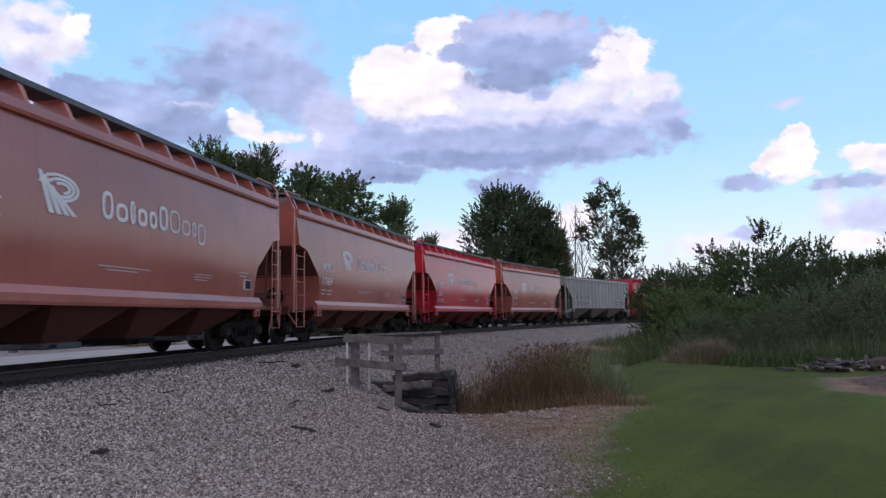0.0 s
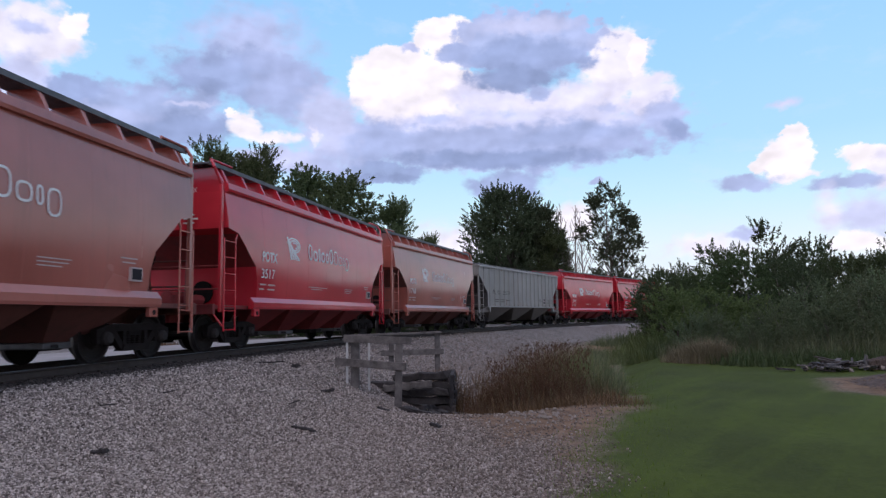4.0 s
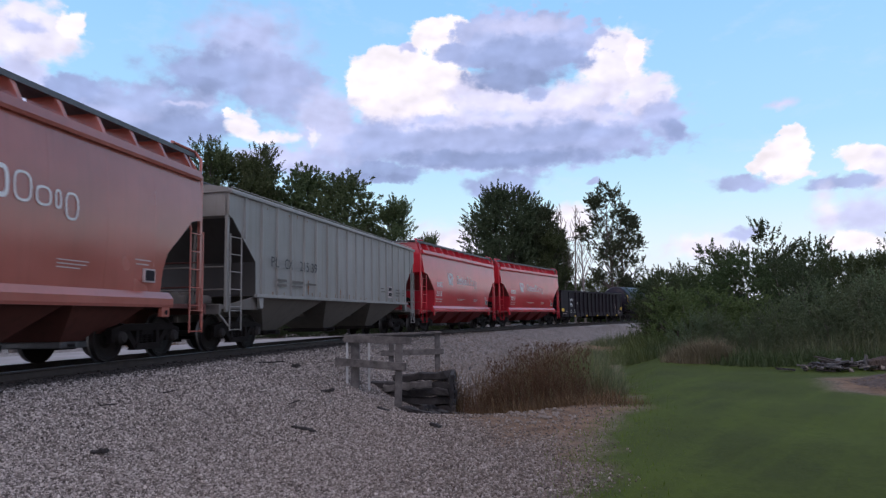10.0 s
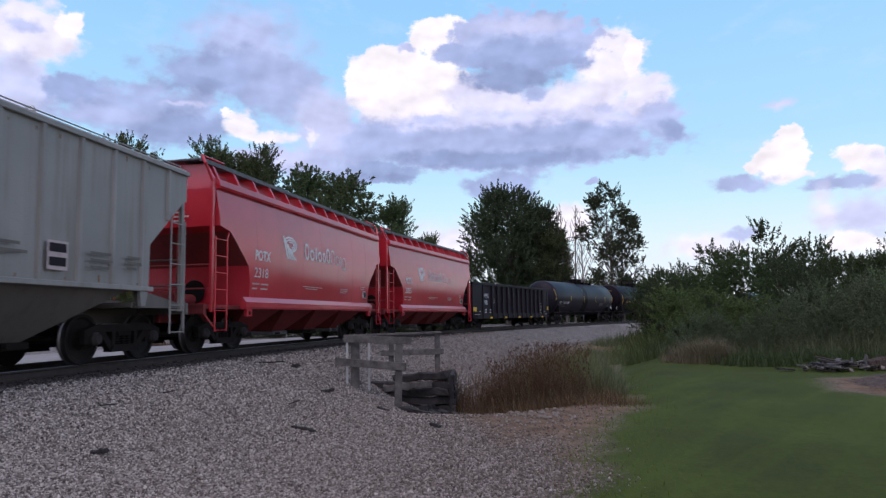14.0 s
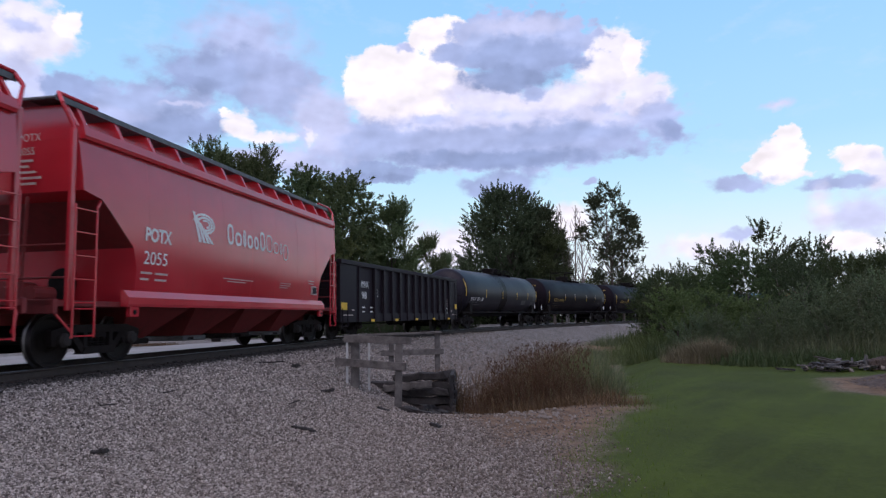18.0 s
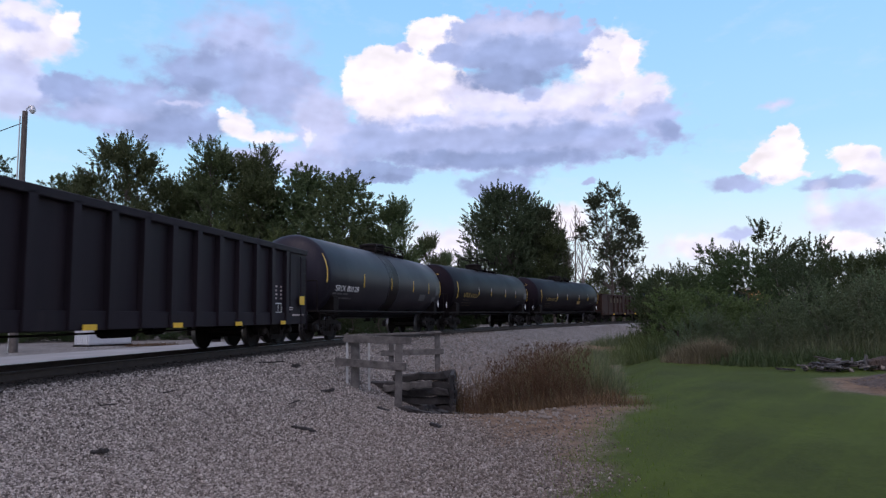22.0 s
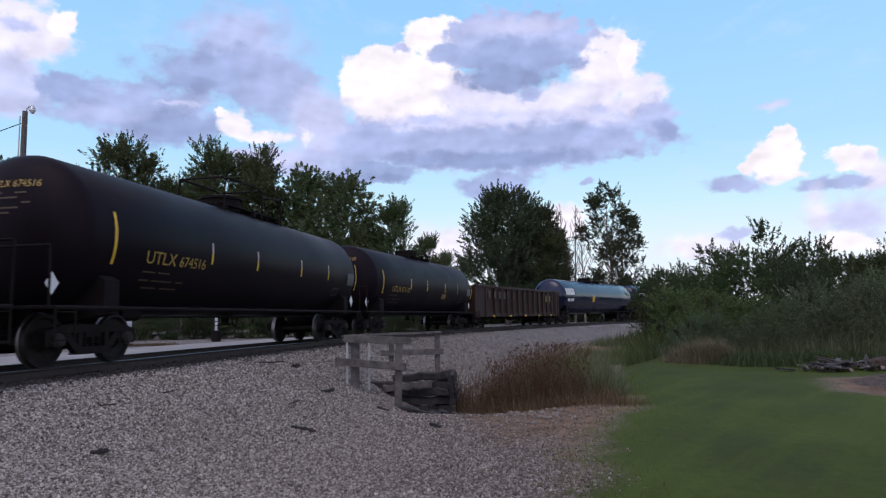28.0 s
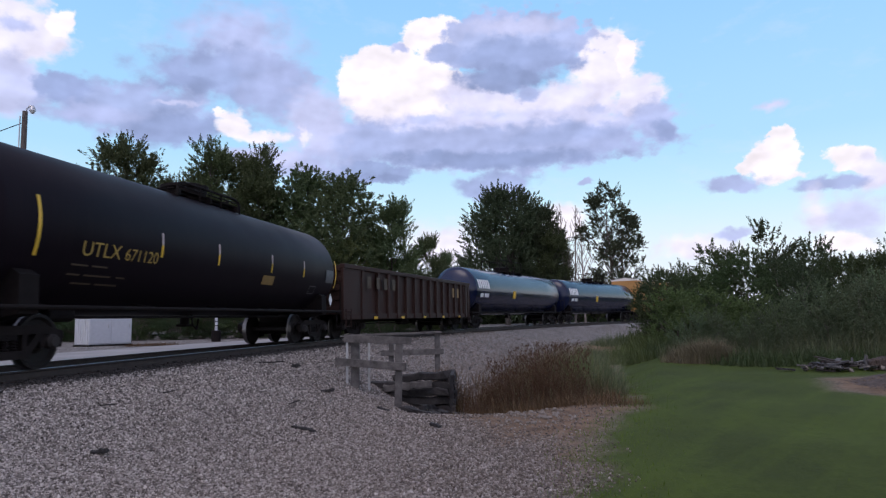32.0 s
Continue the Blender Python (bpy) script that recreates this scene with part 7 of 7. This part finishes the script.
def stone_mat(name, stops, per_object=False):
    n = Nodes(name)
    if name == "crushed_limestone_piece":
        r = n.t.nodes.new("ShaderNodeObjectInfo").outputs["Random"]
    else:
        r = n.t.nodes.new("ShaderNodeNewGeometry").outputs["Random Per Island"]
    fine = n.noise(n.scaled(60, 60, 60), 1.0, 4)
    c = n.ramp(r, stops)
    c = n.mix(n.map(fine, 0.35, 0.7, 0.0, 0.45), c, (0.07, 0.066, 0.062))
    # dust and soil among the stones towards the lawn
    pos = n.node("ShaderNodeSeparateXYZ", Vector=n.co)
    drift = n.math("ADD", pos.outputs[0], n.math("MULTIPLY", n.noise(n.scaled(0.7, 0.7, 0.7), 1.0, 4), 3.0))
    c = n.mix(0.0 if per_object else n.map(drift, -3.5, 3.2, 0.0, 0.6), c, (0.14, 0.108, 0.085))
    n.bump(fine, 0.4, 0.004)
    return n.done(c, 0.9, 0.0, 0.2)


LIMESTONE = [(0.0, (0.032, 0.027, 0.024)), (0.22, (0.145, 0.127, 0.115)), (0.6, (0.325, 0.29, 0.262)), (1.0, (0.7, 0.64, 0.585))]
M["stone"] = stone_mat("crushed_limestone", LIMESTONE)
M["stone_one"] = stone_mat("crushed_limestone_piece", LIMESTONE, True)
M["stone_oily"] = stone_mat("oil_stained_ballast", [(0.0, (0.02, 0.017, 0.015)), (0.5, (0.05, 0.042, 0.037)), (1.0, (0.11, 0.095, 0.085))], True)
M["rubble"] = plain_mat("broken_pale_concrete", (0.2, 0.172, 0.146), 0.9, 0, 0.2, 12, 0.4)


def make_ballast():
    rng = np.random.default_rng(77)
    n = 440000
    y = 1 / (1 / 4.7 + rng.uniform(0, 1, n) * (1 / 42 - 1 / 4.7))
    x = rng.uniform(-0.66, 0.30, n) * y
    z, zone = on_ground(x, y)
    keep = zone[:, 0] + np.where(zone[:, 1] < 0.12, 0.16, 0.0)
    keep = np.where(zone[:, 3] > 0.9, 0.1, keep)
    edge = np.interp(y, (0, 6.2, 8.3, 10.6, 11.9, 15), (0.6, 1.15, 1.6, 2.45, 3.15, 3.75))
    keep = keep * (1 - 0.5 * np.clip((x - edge + 3.2) / 2.6, 0, 1))
    left = np.interp(y, LINE_PTS[:, 1], LINE_PTS[:, 0])
    ok = (rng.uniform(0, 1, n) < keep) & (x > left + 1.4)
    x, y, z = x[ok][:190000], y[ok][:190000], z[ok][:190000]
    sizes = rng.uniform(0.0055, 0.019, len(x)) * (1 + 0.04 * np.maximum(0, y - 7))
    pts = np.stack((x, y, z + sizes * rng.uniform(0.0, 0.6, len(x))), 1)
    me = stone_field(pts, sizes, 78)
    me.materials.append(M["stone"])
    ob = tagged(new("ballast", me), "pale grey crushed limestone ballast", "gravel", kind="stuff")
    # oil-stained stones lying up to the rail and over the ends of the ties
    k = 30000
    so = -9 + 66 * rng.uniform(0, 1, k) ** 1.3
    la = 0.86 + np.abs(rng.normal(0, 0.42, k))
    xy = np.array([line_at(a, b)[:2] for a, b in zip(so, la)])
    sz = rng.uniform(0.012, 0.03, k)
    zz = np.maximum(on_ground(xy[:, 0], xy[:, 1])[0], RAIL_TOP - 0.19 - 0.1 * np.maximum(0, la - 1.35)) + sz * rng.uniform(-0.2, 0.7, k)
    me = stone_field(np.column_stack((xy, zz)), sz, 79)
    me.materials.append(M["stone_oily"])
    tagged(new("oily_ballast", me), "oil-stained brown ballast along the rail", "gravel", kind="stuff")
    kinds = []
    for k in range(8):
        m = stone_field(np.zeros((1, 3)), [1.0], 90 + k)
        m.materials.append(M["stone_one"])
        kinds.append(m)
    made = 0
    while made < 300:
        y = rng.uniform(4.9, 6.6)
        x = rng.uniform(-0.64, 0.15) * y
        sz = rng.uniform(0.016, 0.026)
        part("stone", kinds[made % 8], None, ob, at=Matrix.Translation((x, y, ground_z(x, y) + sz * 0.5)) @ Matrix.Diagonal((sz, sz, sz, 1)))
        made += 1


make_ballast()


def rubble():
    r = random.Random(5)
    for k in range(52):
        x, y = r.gauss(1.5, 0.36), r.gauss(11.0, 0.5)
        sz = r.uniform(0.018, 0.058)
        me = stone_field(np.zeros((1, 3)), [1.0], 200 + k)
        me.materials.append(M["rubble"])
        st = tagged(new("stone", me), "broken piece of pale concrete on bare soil", "stone", "rubble by the ditch")
        st.matrix_basis = pose(x, y, ground_z(x, y) + sz * 0.25, 0, 0, r.uniform(0, 360)) @ Matrix.Diagonal((sz * 1.3, sz, sz * 0.75, 1))


rubble()


# ---- scrap heap and mulch by the lawn ----
def scrap_heap():
    sc = thing("scrap_heap", "heap of grey boards, pipes and rubble at the thicket's edge", "scrap heap")
    r = random.Random(23)
    for k in range(46):
        u = r.gauss(0, 0.5)
        x, y = 10.5 + 1.1 * u, 18.5 + r.uniform(-0.6, 0.6)
        ln = r.uniform(0.2, 0.75)
        a, tilt = r.uniform(-1.3, 1.3), r.uniform(-0.22, 0.22)
        z = ground_z(x, y) + 0.04 + 0.18 * r.random() * math.exp(-u * u)
        d = Vector((math.cos(a), math.sin(a), tilt)) * ln / 2
        c = Vector((x, y, z + abs(tilt) * ln / 2))
        if k % 5 == 0:
            part("pipe", tube(bm_new(), c - d, c + d, r.uniform(0.018, 0.035), 8), M["rail"] if k % 2 else M["iron"], sc)
        else:
            part("board", old_timber(c - d, c + d, r.uniform(0.06, 0.16), r.uniform(0.03, 0.06), r, 0.2), (M["oldwood"], M["tie"], M["darkwood"], M["oldwood"])[k % 4], sc)
    part("crate", old_timber((11.15, 18.3, 0.18), (11.55, 18.25, 0.2), 0.35, 0.3, r, 0.06), M["mulch"], sc, "brown broken crate")
    part("upright_board", old_timber((10.95, 18.2, 0.0), (11.0, 18.2, 0.42), 0.1, 0.05, r, 0.1), M["oldwood"], sc)
    for k in range(12):
        x, y = 10.4 + r.uniform(-0.9, 1.1), 18.2 + r.uniform(-0.4, 0.4)
        me = stone_field(np.array([(0.0, 0.0, 0.0)]), [r.uniform(0.05, 0.11)], 300 + k)
        me.materials.append(M["rubble"])
        part("stone", me, None, sc, at=Matrix.Translation((x, y, ground_z(x, y) + 0.05)))


M["mulch"] = plain_mat("wet_brown_mulch", (0.07, 0.05, 0.04), 0.95, 0, 0.5, 7, 0.8, 0.06)
scrap_heap()


def mulch():
    bm = bm_new()
    n = 22
    grid = [[None] * (n + 1) for _ in range(n + 1)]
    for j in range(n + 1):
        for i in range(n + 1):
            u, v = -1 + 2 * i / n, -1 + 2 * j / n
            x, y = 10.9 + 2.7 * u, 14.5 + 2.3 * v
            d = math.hypot(u, v)
            z = ground_z(x, y) - 0.05 + 0.6 * (1 - sstep(0.0, 1.0, d)) + 0.07 * noise.noise((x * 2.5, y * 2.5, 0)) * (1 - sstep(0.6, 1.0, d))
            grid[j][i] = bm.verts.new((x, y, z))
    for j in range(n):
        for i in range(n):
            bm.faces.new((grid[j][i], grid[j][i + 1], grid[j + 1][i + 1], grid[j + 1][i]))
    heap = thing("mulch_mound", "low heap of dark brown mulch beside the lawn", "mulch heap", bm=bm, mat=M["mulch"], smooth=60)
    rng = np.random.default_rng(6)
    m = 2500
    a, r = rng.uniform(0, 2 * math.pi, m), np.sqrt(rng.uniform(0, 1, m))
    xs, ys = 10.9 + 2.5 * r * np.cos(a), 14.5 + 2.1 * r * np.sin(a)
    zs = [ground_z(x, y) - 0.03 + 0.6 * (1 - sstep(0, 1, q)) for x, y, q in zip(xs, ys, r)]
    me = stone_field(np.stack((xs, ys, zs), 1), rng.uniform(0.015, 0.05, m), 7)
    me.materials.append(plain_mat("bark_chips", (0.11, 0.08, 0.06), 0.95, 0, 0.5, 5))
    tagged(part("chips", me, None, heap), kind="stuff")


mulch()


# ---- beyond the line ----
def road():
    n = Nodes("compacted_limestone_road")
    a = n.noise(n.scaled(0.5, 0.5, 0.5), 1.0, 5)
    b = n.noise(n.scaled(22, 22, 22), 1.0, 5, 0.7)
    c = n.mix(n.map(a, 0.3, 0.7, 0, 1), (0.22, 0.212, 0.206), (0.30, 0.29, 0.284))
    c = n.mix(n.math("MULTIPLY", n.map(b, 0.5, 0.75, 0, 1), 0.5), c, (0.25, 0.24, 0.23))
    n.bump(b, 0.4, 0.02)
    mat = n.done(c, 0.92, 0.0, 0.2)
    z = RAIL_TOP - 0.195 - 0.28
    bm = sweep([(-11.4, 0.0), (-10.9, 0.06), (-4.9, 0.07), (-4.4, 0.0), (-4.4, -0.2), (-11.4, -0.2)], 0.0, z, 1.5)
    tagged(new("road", to_mesh("road", bm, mat)), "pale compacted limestone road behind the track", "road", kind="structure")


road()


def cabinet():
    cb = thing("white_cabinet", "white steel equipment cabinet beside the road", "equipment cabinet")
    part("body", box(bm_new(), -1.15, 1.15, -0.8, 0.8, 0.08, 1.95, 0.02), M["whitebox"], cb)
    part("roof", box(bm_new(), -1.2, 1.2, -0.86, 0.86, 1.95, 2.03, 0.02), M["whitebox"], cb)
    part("base", box(bm_new(), -1.2, 1.2, -0.85, 0.85, -0.2, 0.08, 0.01), M["under"], cb)
    for k in range(6):
        y = -0.66 + 0.265 * k
        part("end_rib", box(bm_new(), -1.19, -1.15, y - 0.05, y + 0.05, 0.12, 1.9, 0.008), M["whitebox"], cb)
    for x in (-0.56, 0.56):
        d = part("door", box(bm_new(), x - 0.53, x + 0.53, -0.825, -0.8, 0.14, 1.88, 0.008), M["whitebox"], cb)
        part("handle", box(bm_new(), x + 0.4, x + 0.45, -0.86, -0.825, 0.95, 1.15, 0.008), M["galv"], d)
    cb.matrix_basis = pose(-18.4, 37.4, ground_z(-18.4, 37.4), 0, 0, 52)
    bo = thing("marker_post", "black post with a white top beside the road", "post")
    part("lower_post", tube(bm_new(), (0, 0, -0.2), (0, 0, 0.66), 0.27, 14), M["under"], bo)
    part("white_cap", tube(bm_new(), (0, 0, 0.66), (0, 0, 1.45), 0.085, 12), M["whitebox"], bo)
    for z in (0.92, 1.18):
        part("dark_band", tube(bm_new(), (0, 0, z), (0, 0, z + 0.05), 0.089, 12), M["under"], bo)
    bo.matrix_basis = pose(-13.6, 41.3, ground_z(-13.6, 41.3))


cabinet()


def lamp_pole():
    p = thing("street_lamp", "tall weathered wooden pole with a small hooded lamp", "street lamp")
    part("pole", tube(bm_new(), (0, 0, -0.3), (0.05, 0, 10.75), 0.17, 12, 0.11), M["polewood"], p)
    part("conduit", tube(bm_new(), (-0.2, -0.06, 0), (-0.13, -0.06, 10.5), 0.03, 6), M["galv"], p)
    bm = path_tube(bm_new(), [(0.05, 0, 10.5), (0.12, 0, 10.85), (0.25, 0, 11.0), (0.38, 0, 10.97)], 0.03, 8)
    part("bracket", bm, M["galv"], p)
    bm = bm_new()
    lathe(bm, [(0.0, 0.04), (-0.06, 0.09), (-0.14, 0.13), (-0.24, 0.14), (-0.25, 0.1)], (0, 0, 0), 14)
    bmesh.ops.transform(bm, matrix=Matrix.Translation((0.38, 0, 11.0)) @ Matrix.Rotation(radians(90), 4, "X"), verts=bm.verts)
    hd = part("lamp_head", bm, M["galv"], p, smooth=50)
    bm = bm_new()
    lathe(bm, [(-0.25, 0.11), (-0.33, 0.09), (-0.37, 0.03)], (0, 0, 0), 12)
    bmesh.ops.transform(bm, matrix=Matrix.Translation((0.38, 0, 11.0)) @ Matrix.Rotation(radians(90), 4, "X"), verts=bm.verts)
    part("lens", bm, M["lampglass"], hd, smooth=50)
    p.matrix_basis = pose(-18.75, 30.2, ground_z(-18.75, 30.2))
    w = thing("overhead_wire", "thin black wire hanging from the pole", "wire")
    bm = bm_new()
    a, b = Vector((-18.85, 30.2, 10.6)), Vector((-32.0, 26.0, 6.8))
    pts = [a.lerp(b, k / 10) - Vector((0, 0, 0.9 * 4 * (k / 10) * (1 - k / 10))) for k in range(11)]
    path_tube(bm, pts, 0.02, 5)
    part("cable", bm, M["under"], w)


lamp_pole()

for k in range(44):
    x = -48 + 1.15 * k
    y = 47.0 + 0.10 * (x + 20) + (1.8 if k % 2 else -0.3) + 0.6 * math.sin(k * 2.3)
    sc = 0.5 + 0.08 * math.sin(k * 1.7)
    plant("bush_b" if k % 3 else "bush_a", x, y, "dark green hedge bush behind the road", "bush", "hedge behind the road", k * 47, (sc * 1.35, sc * 1.35, sc), "bush")


def bare_tree(x, y, height, seed):
    rng = random.Random(seed)
    t = thing("bare_tree", "thin dead tree with bare pale twigs", "tree", "bare trees beyond the curve")
    bm = bm_new()
    top = Vector((rng.uniform(-0.6, 0.6), 0, height))
    tube(bm, (0, 0, -0.3), top, 0.16, 7, 0.03)
    part("trunk", bm, M["deadwood"], t)
    bm = bm_new()
    for k in range(26):
        u = rng.uniform(0.3, 0.97)
        p = Vector((0, 0, -0.3)).lerp(top, u)
        a = rng.uniform(0, 2 * math.pi)
        ln = (1.15 - u) * height * rng.uniform(0.16, 0.36)
        q = p + Vector((math.cos(a) * 0.5, math.sin(a) * 0.5, 1.0)) * ln
        tube(bm, p, q, 0.05, 5, 0.015)
        for j in range(3):
            w = p.lerp(q, rng.uniform(0.4, 0.9))
            b = rng.uniform(0, 2 * math.pi)
            tube(bm, w, w + Vector((math.cos(b) * 0.45, math.sin(b) * 0.45, 0.9)) * ln * 0.45, 0.024, 4, 0.01)
    part("twig_crown", bm, M["deadwood"], t)
    t.matrix_basis = pose(x, y, ground_z(x, y))


for x, y, hgt, sd in ((17.0, 96, 16.5, 1), (18.4, 97, 16.8, 2), (19.4, 95, 14.5, 3), (17.8, 99, 13.5, 4)):
    bare_tree(x, y, hgt, sd)

build_train()
motions()
